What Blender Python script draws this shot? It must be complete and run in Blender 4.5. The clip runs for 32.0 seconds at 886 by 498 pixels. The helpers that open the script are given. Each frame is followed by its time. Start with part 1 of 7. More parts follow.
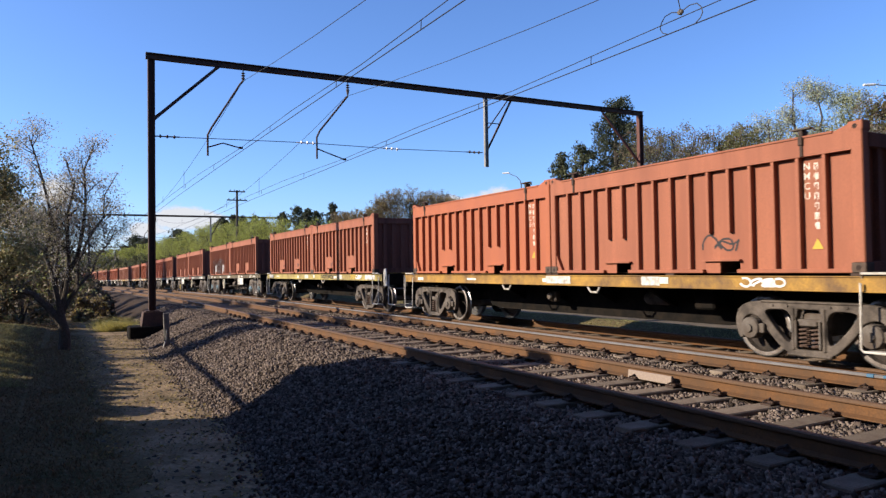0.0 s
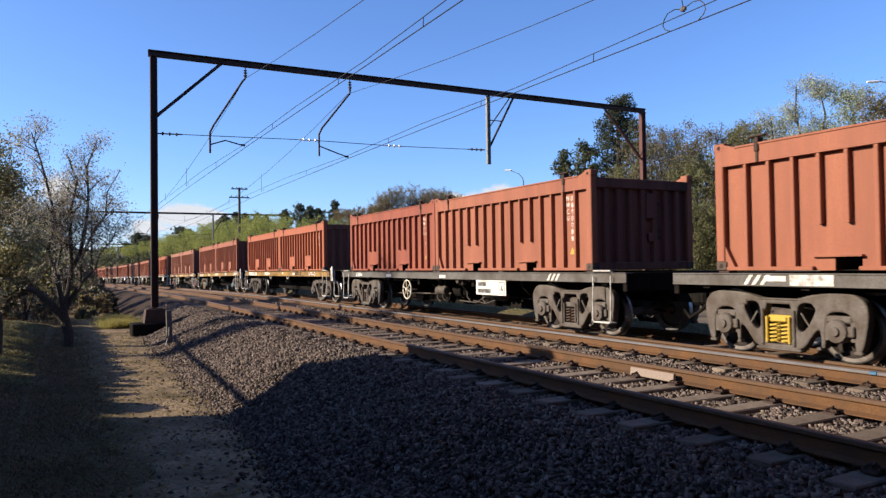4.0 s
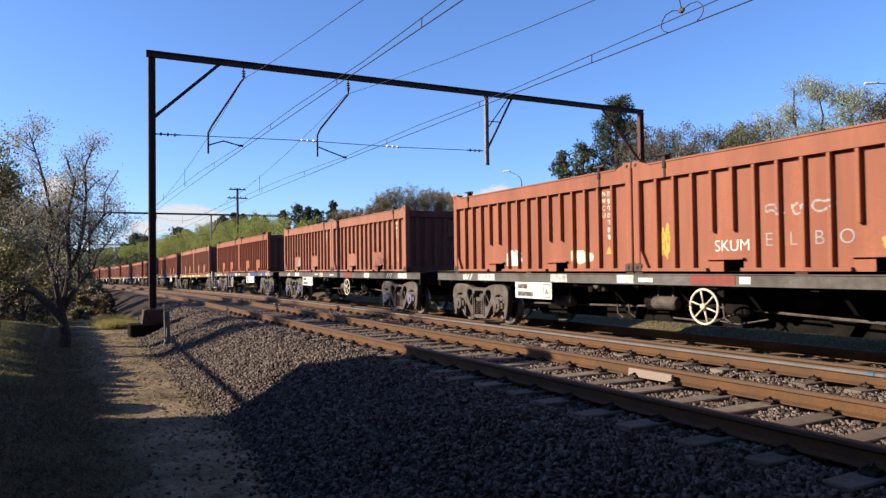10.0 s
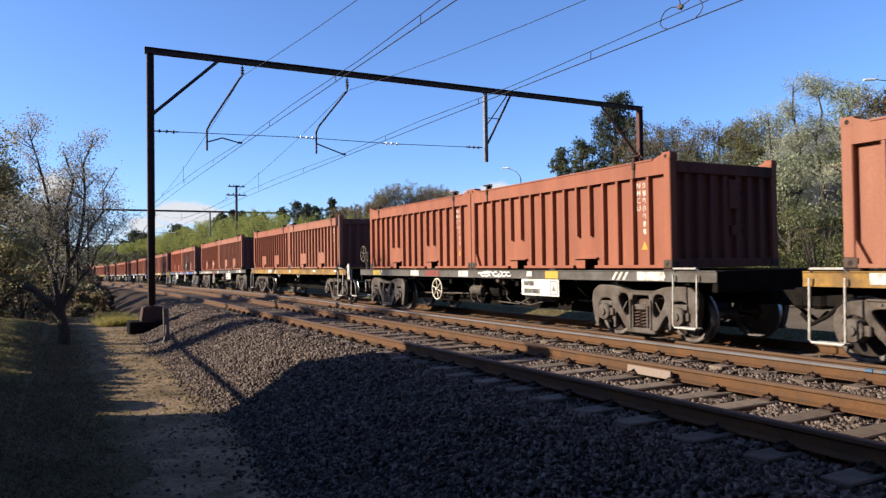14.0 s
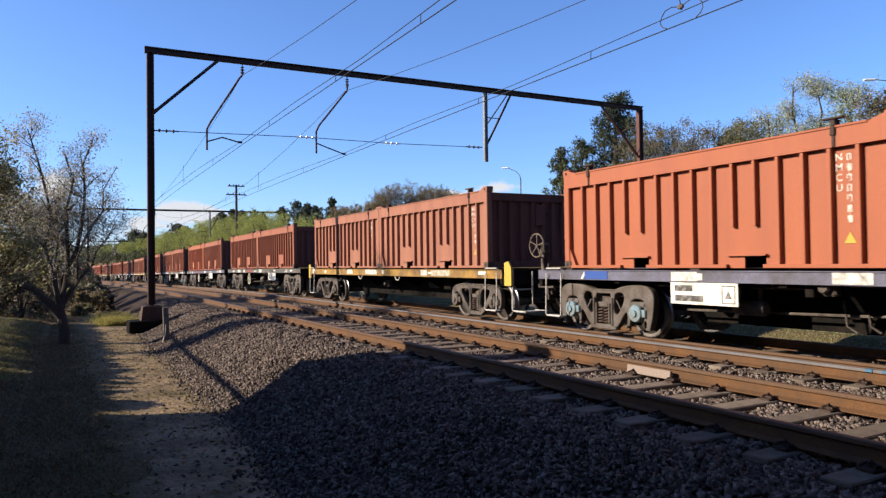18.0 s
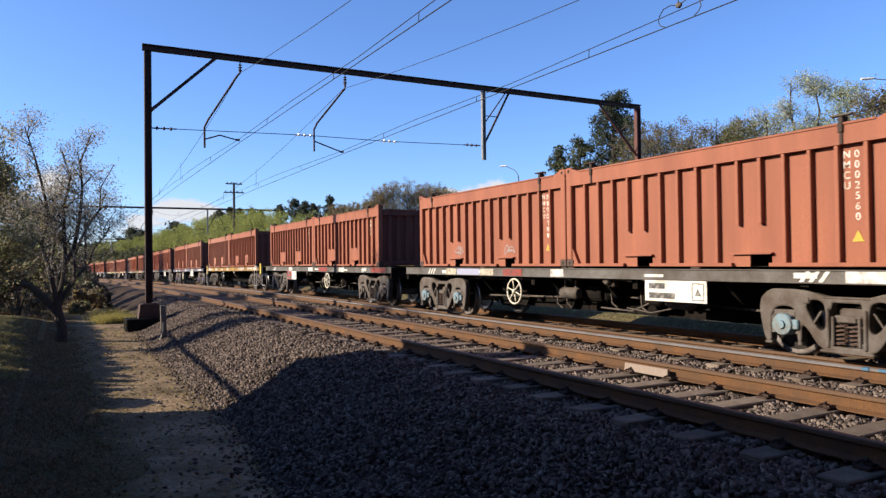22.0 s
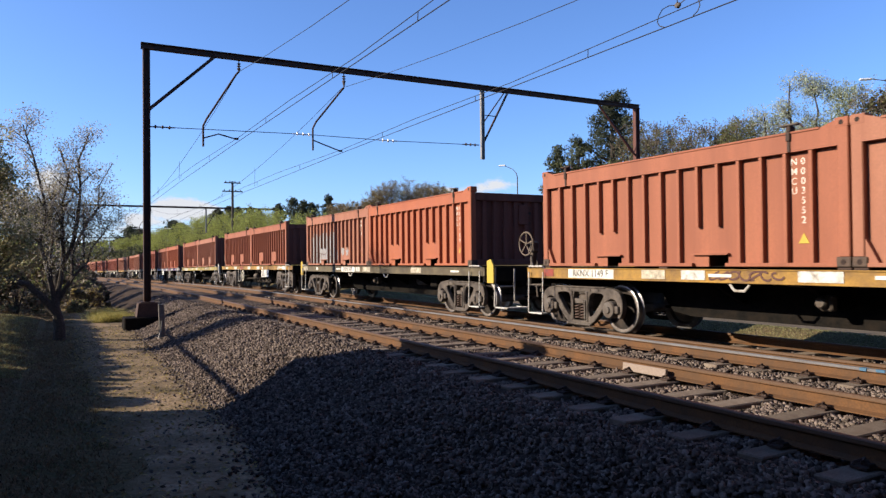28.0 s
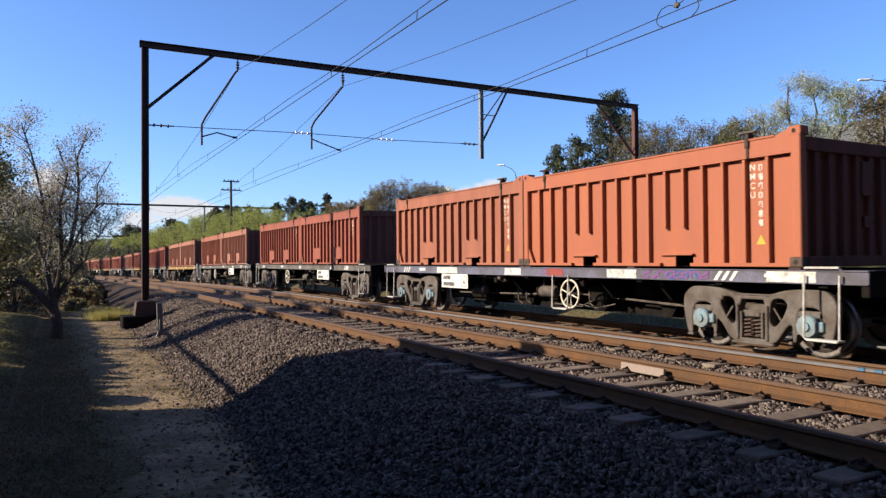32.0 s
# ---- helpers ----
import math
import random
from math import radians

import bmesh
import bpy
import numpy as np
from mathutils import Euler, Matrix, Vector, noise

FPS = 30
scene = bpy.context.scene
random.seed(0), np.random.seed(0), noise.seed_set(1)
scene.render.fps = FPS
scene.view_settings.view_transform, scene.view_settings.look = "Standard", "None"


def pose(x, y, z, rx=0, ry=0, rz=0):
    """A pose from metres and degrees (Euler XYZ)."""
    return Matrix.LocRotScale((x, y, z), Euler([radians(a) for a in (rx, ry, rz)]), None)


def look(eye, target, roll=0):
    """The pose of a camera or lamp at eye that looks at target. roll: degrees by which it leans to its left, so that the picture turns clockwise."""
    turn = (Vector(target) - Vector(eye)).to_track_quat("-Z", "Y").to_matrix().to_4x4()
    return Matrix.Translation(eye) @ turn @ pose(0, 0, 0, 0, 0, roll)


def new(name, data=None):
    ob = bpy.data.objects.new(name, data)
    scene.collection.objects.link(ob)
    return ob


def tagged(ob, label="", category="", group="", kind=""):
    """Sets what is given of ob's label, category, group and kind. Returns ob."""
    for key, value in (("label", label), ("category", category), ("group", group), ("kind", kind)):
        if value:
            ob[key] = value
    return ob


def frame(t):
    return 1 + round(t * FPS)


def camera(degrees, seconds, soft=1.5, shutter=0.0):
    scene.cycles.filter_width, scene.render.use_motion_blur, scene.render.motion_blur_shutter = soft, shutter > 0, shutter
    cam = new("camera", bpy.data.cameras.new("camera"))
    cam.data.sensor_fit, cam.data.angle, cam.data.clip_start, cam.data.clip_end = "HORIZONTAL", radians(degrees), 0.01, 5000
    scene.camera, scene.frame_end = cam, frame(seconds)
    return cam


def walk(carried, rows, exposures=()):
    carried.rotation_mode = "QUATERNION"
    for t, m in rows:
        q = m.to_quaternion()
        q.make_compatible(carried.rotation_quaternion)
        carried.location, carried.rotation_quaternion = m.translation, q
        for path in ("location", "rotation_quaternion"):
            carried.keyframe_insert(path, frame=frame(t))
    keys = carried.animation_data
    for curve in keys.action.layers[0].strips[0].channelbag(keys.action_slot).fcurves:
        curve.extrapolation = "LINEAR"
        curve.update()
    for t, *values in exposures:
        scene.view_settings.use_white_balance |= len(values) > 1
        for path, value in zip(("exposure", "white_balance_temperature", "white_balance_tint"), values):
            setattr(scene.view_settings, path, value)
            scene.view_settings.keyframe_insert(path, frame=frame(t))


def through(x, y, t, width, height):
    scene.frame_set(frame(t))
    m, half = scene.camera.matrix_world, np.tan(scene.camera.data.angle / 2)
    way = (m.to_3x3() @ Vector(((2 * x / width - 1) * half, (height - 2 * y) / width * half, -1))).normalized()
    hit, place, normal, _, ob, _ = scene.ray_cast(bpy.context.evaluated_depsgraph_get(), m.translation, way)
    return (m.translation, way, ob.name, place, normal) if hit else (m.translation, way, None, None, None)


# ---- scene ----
EYE = (-4.899, 0.0, 1.264)


def aim(bearing, tilt, roll):
    """A camera pose at the eye: bearing from the rails' line to the right, tilt upwards, degrees."""
    b, e = radians(bearing), radians(tilt)
    way = Vector((math.sin(b) * math.cos(e), math.cos(b) * math.cos(e), math.sin(e)))
    return look(EYE, Vector(EYE) + way, roll)


cam = camera(63.7, 32.0, 1.36, 0.05)
walk(cam, [(t, aim(b, e, r)) for t, b, e, r in (
    (0, 28.292, 1.495, -0.862),
    (0.5, 28.272, 1.470, -0.844),
    (1, 28.248, 1.429, -0.797),
    (1.5, 28.219, 1.381, -0.752),
    (2, 28.195, 1.348, -0.746),
    (2.5, 28.170, 1.319, -0.748),
    (3, 28.135, 1.294, -0.781),
    (3.5, 28.109, 1.282, -0.816),
    (5.5, 28.144, 1.309, -0.892),
    (6, 28.153, 1.316, -0.886),
    (6.5, 28.185, 1.325, -0.901),
    (7, 28.223, 1.339, -0.918),
    (7.5, 28.256, 1.363, -0.922),
    (8, 28.279, 1.378, -0.901),
    (8.5, 28.284, 1.386, -0.879),
    (9, 28.289, 1.393, -0.848),
    (9.5, 28.279, 1.385, -0.822),
    (10, 28.255, 1.347, -0.795),
    (10.5, 28.225, 1.291, -0.780),
    (11, 28.217, 1.234, -0.813),
    (11.5, 28.227, 1.188, -0.870),
    (12, 28.263, 1.164, -0.925),
    (12.5, 28.304, 1.155, -0.947),
    (13, 28.326, 1.134, -0.933),
    (13.5, 28.332, 1.110, -0.883),
    (14, 28.324, 1.098, -0.844),
    (14.5, 28.315, 1.092, -0.820),
    (16.5, 28.290, 1.096, -0.839),
    (17, 28.307, 1.098, -0.844),
    (17.5, 28.322, 1.091, -0.836),
    (18, 28.334, 1.073, -0.796),
    (18.5, 28.356, 1.046, -0.744),
    (19, 28.395, 1.023, -0.696),
    (19.5, 28.436, 1.013, -0.650),
    (20, 28.458, 0.997, -0.610),
    (20.5, 28.469, 0.975, -0.604),
    (21, 28.458, 0.960, -0.671),
    (21.5, 28.459, 0.941, -0.724),
    (22, 28.508, 0.924, -0.723),
    (22.5, 28.580, 0.923, -0.697),
    (23, 28.638, 0.947, -0.675),
    (23.5, 28.665, 0.969, -0.670),
    (24, 28.679, 0.979, -0.634),
    (24.5, 28.687, 0.972, -0.593),
    (25, 28.676, 0.949, -0.589),
    (25.5, 28.670, 0.929, -0.608),
    (27.5, 28.611, 0.868, -0.602),
    (28, 28.623, 0.876, -0.597),
    (28.5, 28.647, 0.894, -0.608),
    (29, 28.684, 0.914, -0.593),
    (29.5, 28.717, 0.932, -0.561),
    (30, 28.738, 0.941, -0.575),
    (30.5, 28.744, 0.930, -0.576),
    (31, 28.734, 0.887, -0.528),
    (31.5, 28.729, 0.843, -0.488),
    (32, 28.739, 0.816, -0.452),
)])

# ---- light ----
SUN_EL, SUN_SIDE = radians(24), radians(22)
SUN_WAY = Vector((-math.cos(SUN_SIDE) * math.cos(SUN_EL), math.sin(SUN_SIDE) * math.cos(SUN_EL), math.sin(SUN_EL)))
world = bpy.data.worlds.new("sky")
scene.world = world
world.use_nodes = True
_n = world.node_tree.nodes
_sky = _n.new("ShaderNodeTexSky")
_sky.sky_type, _sky.sun_disc = "NISHITA", False
_sky.sun_elevation, _sky.sun_rotation = SUN_EL, math.atan2(SUN_WAY.x, SUN_WAY.y)
_sky.altitude, _sky.air_density, _sky.dust_density, _sky.ozone_density = 900, 1.0, 1.0, 8.8
_tint = _n.new("ShaderNodeVectorMath")
_tint.operation = "MULTIPLY"
_tint.inputs[1].default_value = (1.16, 0.985, 0.985)
world.node_tree.links.new(_sky.outputs[0], _tint.inputs[0])
world.node_tree.links.new(_tint.outputs[0], _n["Background"].inputs[0])
_n["Background"].inputs[1].default_value = 0.115
sun = new("sun", bpy.data.lights.new("sun", "SUN"))
sun.data.energy, sun.data.angle, sun.data.color = 4.95, radians(0.5), (1.0, 0.87, 0.70)
sun.matrix_world = look(SUN_WAY * 50, (0, 0, 0))
scene.view_settings.exposure = 1.083


# ---- materials ----
BASE_SCALE = 0.83  # every base colour is scaled by this, so that shade sinks against the sky


def material(name, base, rough=0.8, metal=0.0, var=0.25, scale=6.0, fine=60.0, bump=0.3, dist=0.01, second=None, streak=False, amount=0.5, objvar=0.0, isl=0.0):
    """A surface with two scales of mottling, stains of a second colour and fine relief."""
    base = tuple(c * BASE_SCALE for c in base)
    second = second and tuple(c * BASE_SCALE for c in second)
    m = bpy.data.materials.new(name)
    m.use_nodes = True
    nt = m.node_tree
    N, L = nt.nodes, nt.links
    bs = N["Principled BSDF"]
    tc = N.new("ShaderNodeTexCoord")
    vec = tc.outputs["Object"]
    big = N.new("ShaderNodeTexNoise")
    big.inputs["Scale"].default_value, big.inputs["Detail"].default_value, big.inputs["Roughness"].default_value = scale, 6, 0.65
    small = N.new("ShaderNodeTexNoise")
    small.inputs["Scale"].default_value, small.inputs["Detail"].default_value = fine, 4
    if streak:
        mp = N.new("ShaderNodeMapping")
        mp.inputs["Scale"].default_value = (1, 1, 0.12)
        L.new(vec, mp.inputs[0])
        L.new(mp.outputs[0], big.inputs["Vector"])
    else:
        L.new(vec, big.inputs["Vector"])
    L.new(vec, small.inputs["Vector"])
    dark = tuple(c * (1 - var) for c in base)
    light = tuple(min(1, c * (1 + var)) for c in base)
    r1 = N.new("ShaderNodeValToRGB")
    r1.color_ramp.elements[0].position, r1.color_ramp.elements[1].position = 0.3, 0.7
    r1.color_ramp.elements[0].color, r1.color_ramp.elements[1].color = (*dark, 1), (*light, 1)
    L.new(small.outputs["Fac"], r1.inputs[0])
    col = r1.outputs[0]
    if second:
        r2 = N.new("ShaderNodeValToRGB")
        r2.color_ramp.elements[0].position, r2.color_ramp.elements[1].position = 0.5 - amount * 0.25, 0.78 - amount * 0.25
        r2.color_ramp.elements[0].color, r2.color_ramp.elements[1].color = (0, 0, 0, 1), (1, 1, 1, 1)
        L.new(big.outputs["Fac"], r2.inputs[0])
        mx = N.new("ShaderNodeMix")
        mx.data_type = "RGBA"
        L.new(r2.outputs[0], mx.inputs[0])
        L.new(col, mx.inputs[6])
        mx.inputs[7].default_value = (*second, 1)
        col = mx.outputs[2]
    if objvar or isl:
        src = N.new("ShaderNodeObjectInfo").outputs["Random"] if objvar else N.new("ShaderNodeNewGeometry").outputs["Random Per Island"]
        a = objvar or isl
        mr = N.new("ShaderNodeMapRange")
        mr.inputs[3].default_value, mr.inputs[4].default_value = 1 - a, 1 + a
        L.new(src, mr.inputs[0])
        hs = N.new("ShaderNodeHueSaturation")
        L.new(mr.outputs[0], hs.inputs["Value"])
        L.new(col, hs.inputs["Color"])
        col = hs.outputs[0]
    L.new(col, bs.inputs["Base Color"])
    bs.inputs["Roughness"].default_value, bs.inputs["Metallic"].default_value = rough, metal
    bs.inputs["Specular IOR Level"].default_value = 0.3
    if bump:
        b = N.new("ShaderNodeBump")
        b.inputs["Strength"].default_value, b.inputs["Distance"].default_value = bump, dist
        L.new(small.outputs["Fac"], b.inputs["Height"])
        L.new(b.outputs[0], bs.inputs["Normal"])
    return m


def leaf_material(name, base, isl=0.45, through=0.45):
    m = material(name, base, 0.6, var=0.3, scale=1.5, fine=8, bump=0, isl=isl)
    N, L = m.node_tree.nodes, m.node_tree.links
    bs, out = N["Principled BSDF"], N["Material Output"]
    tr = N.new("ShaderNodeBsdfTranslucent")
    L.new(bs.inputs["Base Color"].links[0].from_socket, tr.inputs[0])
    mx = N.new("ShaderNodeMixShader")
    mx.inputs[0].default_value = through
    L.new(bs.outputs[0], mx.inputs[1])
    L.new(tr.outputs[0], mx.inputs[2])
    L.new(mx.outputs[0], out.inputs[0])
    return m


PAINT = [
    material("container_paint_orange", (0.31, 0.108, 0.058), 0.75, var=0.12, scale=1.6, fine=40, bump=0.15, dist=0.004, second=(0.225, 0.076, 0.042), streak=True, amount=0.6),
    material("container_paint_salmon", (0.318, 0.138, 0.085), 0.8, var=0.12, scale=1.6, fine=40, bump=0.15, dist=0.004, second=(0.25, 0.1, 0.062), streak=True, amount=0.65),
    material("container_paint_red", (0.285, 0.077, 0.04), 0.75, var=0.14, scale=1.6, fine=40, bump=0.15, dist=0.004, second=(0.2, 0.056, 0.034), streak=True, amount=0.65),
    material("container_paint_bright", (0.335, 0.099, 0.042), 0.7, var=0.10, scale=1.6, fine=40, bump=0.12, dist=0.004, second=(0.285, 0.085, 0.042), streak=True, amount=0.5),
]
# end walls turned from the sun: shade put into the paint, with dark streaks
END_SHADED = material("container_end_shaded", (0.2, 0.078, 0.054), 0.9, var=0.2, scale=1.6, fine=40, bump=0.15, dist=0.004, second=(0.075, 0.035, 0.026), streak=True, amount=0.5)
POST_DIRT = material("container_corner_casting", (0.095, 0.062, 0.045), 0.85, var=0.3, fine=50, second=(0.04, 0.033, 0.028))
LID = material("container_lid", (0.165, 0.068, 0.041), 0.85, var=0.25, fine=20, second=(0.075, 0.053, 0.038))
YELLOW = material("sill_yellow", (0.34, 0.19, 0.035), 0.75, var=0.18, scale=2.2, fine=35, second=(0.12, 0.068, 0.032), amount=0.5)
GREY = material("sill_grey", (0.128, 0.12, 0.109), 0.75, var=0.2, scale=2.2, fine=35, second=(0.068, 0.056, 0.045), amount=0.6)
LIME = material("sill_olive_yellow", (0.36, 0.29, 0.085), 0.75, var=0.18, scale=2.2, fine=35, second=(0.17, 0.12, 0.05), amount=0.5)
STEPWHITE = material("step_worn_white", (0.5, 0.48, 0.44), 0.6, var=0.15, scale=6, fine=40, second=(0.25, 0.21, 0.17), amount=0.4)
OLIVE = material("sill_olive", (0.128, 0.101, 0.056), 0.8, var=0.2, scale=2.2, fine=35, second=(0.068, 0.053, 0.034), amount=0.6)
WORN = material("sill_worn_white", (0.24, 0.22, 0.165), 0.8, var=0.25, scale=2.5, fine=35, second=(0.1, 0.082, 0.056), amount=0.7)
MAUVE = material("sill_blue_grey", (0.128, 0.128, 0.18), 0.75, var=0.2, scale=2.2, fine=35, second=(0.075, 0.068, 0.075), amount=0.6)
# near-black with little gloss: the underside's shade is put into the colour
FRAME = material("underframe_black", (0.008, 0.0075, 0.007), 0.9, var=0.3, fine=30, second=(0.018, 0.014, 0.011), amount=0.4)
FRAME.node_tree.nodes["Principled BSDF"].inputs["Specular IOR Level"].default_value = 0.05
BOGIE = material("bogie_dusty_grey", (0.122, 0.106, 0.092), 0.8, var=0.22, scale=4, fine=60, bump=0.25, second=(0.068, 0.05, 0.038), amount=0.6)
BOGIE_A = material("bogie_dark_grey", (0.125, 0.102, 0.084), 0.85, var=0.25, scale=5, fine=60, bump=0.25, second=(0.045, 0.036, 0.03), amount=0.6)
WHEEL = material("wheel_steel", (0.185, 0.16, 0.145), 0.7, 0.0, var=0.25, scale=4, fine=40, second=(0.075, 0.055, 0.042), amount=0.6)
# disc darkened for the shade in the wheel's dish, with brown dirt patches
WHEELDISC = material("wheel_shaded_disc", (0.02, 0.016, 0.014), 0.9, var=0.3, scale=4, fine=40, second=(0.05, 0.036, 0.028), amount=0.35)
TREAD = material("wheel_tread", (0.26, 0.25, 0.245), 0.38, 0.9, var=0.1, bump=0)
WHITE = material("white_paint", (0.72, 0.7, 0.64), 0.6, var=0.1, scale=5, fine=40, second=(0.44, 0.4, 0.33), amount=0.35)
NUMBERS = material("stencil_white_worn", (0.72, 0.64, 0.56), 0.7, var=0.15, scale=7, fine=60, bump=0, second=(0.4, 0.22, 0.15), amount=0.3)
LETTERING = material("lettering_faded_black", (0.06, 0.057, 0.053), 0.8, var=0.3, scale=14, fine=70, bump=0, second=(0.3, 0.28, 0.25), amount=0.3)
PATCH = {
    "white": material("patch_worn_white", (0.6, 0.58, 0.53), 0.7, var=0.12, scale=9, fine=45, bump=0.1, dist=0.003, second=(0.2, 0.175, 0.145), amount=0.32),
    "cream": material("patch_worn_cream", (0.5, 0.45, 0.34), 0.7, var=0.14, scale=9, fine=45, bump=0.1, dist=0.003, second=(0.17, 0.14, 0.1), amount=0.42),
    "red": material("patch_worn_red", (0.25, 0.04, 0.027), 0.7, var=0.2, scale=9, fine=45, bump=0.1, dist=0.003, second=(0.11, 0.05, 0.04), amount=0.35),
}
CREAM = material("cream_paint", (0.62, 0.56, 0.43), 0.6, var=0.1, fine=30, bump=0.1)
RAILRUST = material("rail_rust", (0.125, 0.056, 0.019), 0.85, var=0.28, scale=3, fine=50, second=(0.08, 0.042, 0.02), amount=0.6)
RAILTOP = material("rail_head_dull", (0.105, 0.06, 0.034), 0.6, 0.15, var=0.15, fine=40, bump=0.1)
RAILGREY = material("rail_head_painted_grey", (0.12, 0.112, 0.112), 0.8, 0.0, var=0.15, scale=2, fine=40, bump=0.1, second=(0.165, 0.16, 0.165))
SLEEPER = material("sleeper_timber", (0.2, 0.164, 0.128), 0.9, var=0.3, scale=7, fine=60, bump=0.5, second=(0.15, 0.115, 0.09), objvar=0.25)
CLIP = material("clip_iron", (0.045, 0.026, 0.019), 0.8, var=0.3)
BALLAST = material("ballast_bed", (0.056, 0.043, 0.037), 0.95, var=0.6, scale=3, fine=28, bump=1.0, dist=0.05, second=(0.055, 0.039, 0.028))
STONE = material("ballast_stone", (0.158, 0.128, 0.107), 0.95, var=0.3, scale=9, fine=60, bump=0.3, second=(0.103, 0.077, 0.066), isl=0.72)
EARTH = material("path_earth", (0.3, 0.216, 0.136), 0.95, var=0.35, scale=1.3, fine=18, bump=0.8, dist=0.03, second=(0.13, 0.1, 0.058), amount=0.5)
def overgrow(m, x, half):
    """Let thin grass creep over a surface's edges, from half its width outwards."""
    N, L = m.node_tree.nodes, m.node_tree.links
    sep, nz, mix = N.new("ShaderNodeSeparateXYZ"), N.new("ShaderNodeTexNoise"), N.new("ShaderNodeMix")
    L.new(N["Texture Coordinate"].outputs["Object"], sep.inputs[0])
    nz.inputs["Scale"].default_value, nz.inputs["Detail"].default_value = 2.2, 7
    L.new(N["Texture Coordinate"].outputs["Object"], nz.inputs["Vector"])
    off = N.new("ShaderNodeMath")
    off.operation = "SUBTRACT"
    L.new(sep.outputs[0], off.inputs[0])
    off.inputs[1].default_value = x
    far = N.new("ShaderNodeMath")
    far.operation = "ABSOLUTE"
    L.new(off.outputs[0], far.inputs[0])
    add = N.new("ShaderNodeMath")
    add.operation = "ADD"
    L.new(far.outputs[0], add.inputs[0])
    L.new(nz.outputs["Fac"], add.inputs[1])
    mr = N.new("ShaderNodeMapRange")
    mr.inputs[1].default_value, mr.inputs[2].default_value = half + 0.35, half + 0.8
    L.new(add.outputs[0], mr.inputs[0])
    mix.data_type = "RGBA"
    L.new(mr.outputs[0], mix.inputs[0])
    base = N["Principled BSDF"].inputs["Base Color"]
    L.new(base.links[0].from_socket, mix.inputs[6])
    mix.inputs[7].default_value = (0.1, 0.076, 0.04, 1)
    L.new(mix.outputs[2], base)


overgrow(EARTH, -3.2, 0.85)
GRAVEL = material("yard_gravel", (0.165, 0.135, 0.1), 0.95, var=0.2, scale=0.6, fine=30, bump=0.4, dist=0.01, second=(0.125, 0.1, 0.074), amount=0.5)
GRASS = material("grass_ground", (0.145, 0.106, 0.058), 0.95, var=0.5, scale=0.8, fine=14, bump=1.0, dist=0.05, second=(0.085, 0.073, 0.034), amount=0.5)
for _m in (BALLAST, STONE, EARTH, GRAVEL, GRASS, SLEEPER):
    _m.node_tree.nodes["Principled BSDF"].inputs["Specular IOR Level"].default_value = 0.04
MAST = material("mast_rusty_steel", (0.041, 0.024, 0.02), 0.7, 0.2, var=0.3, scale=5, fine=40, second=(0.068, 0.03, 0.019))
MASTRED = material("mast_red_steel", (0.12, 0.045, 0.034), 0.75, 0.1, var=0.25, scale=5, fine=40, second=(0.075, 0.034, 0.026))
GALV = material("galvanised_steel", (0.24, 0.232, 0.217), 0.55, 0.4, var=0.15, scale=5, fine=40)
WIRE = material("wire_copper", (0.026, 0.025, 0.024), 0.6, 0.3, var=0.1, bump=0)
PORCELAIN = material("insulator", (0.09, 0.075, 0.075), 0.3, var=0.1, bump=0)
PORCELAIN_W = material("insulator_white", (0.75, 0.74, 0.72), 0.3, var=0.05, bump=0)
FOOTING = material("footing_rusty", (0.09, 0.05, 0.038), 0.9, var=0.3, scale=5, fine=40, second=(0.05, 0.035, 0.03))
TIMBER = material("grey_timber", (0.18, 0.165, 0.15), 0.9, var=0.3, scale=6, fine=50, bump=0.4, second=(0.105, 0.094, 0.083), objvar=0.2)
PALE_WOOD = material("pale_plank", (0.25, 0.195, 0.16), 0.85, var=0.15, fine=50, bump=0.3)
BARK = material("bark", (0.064, 0.053, 0.044), 0.95, var=0.4, scale=5, fine=25, bump=0.9, dist=0.03)
LEAF = {
    "olive": leaf_material("leaf_olive", (0.18, 0.19, 0.075)),
    "grey": leaf_material("leaf_grey_green", (0.34, 0.315, 0.285), 0.45, 0.5),
    "dark": leaf_material("leaf_dark", (0.06, 0.072, 0.042)),
    "bright": leaf_material("leaf_bright", (0.33, 0.365, 0.08)),
    "pale": leaf_material("leaf_pale_green", (0.45, 0.49, 0.32)),
    "autumn": leaf_material("leaf_brownish", (0.29, 0.225, 0.08)),
    "warm": leaf_material("leaf_warm_olive", (0.3, 0.26, 0.14), 0.4, 0.62),
    "twig": leaf_material("leaf_brown_buds", (0.15, 0.115, 0.075), 0.35, 0.3),
}
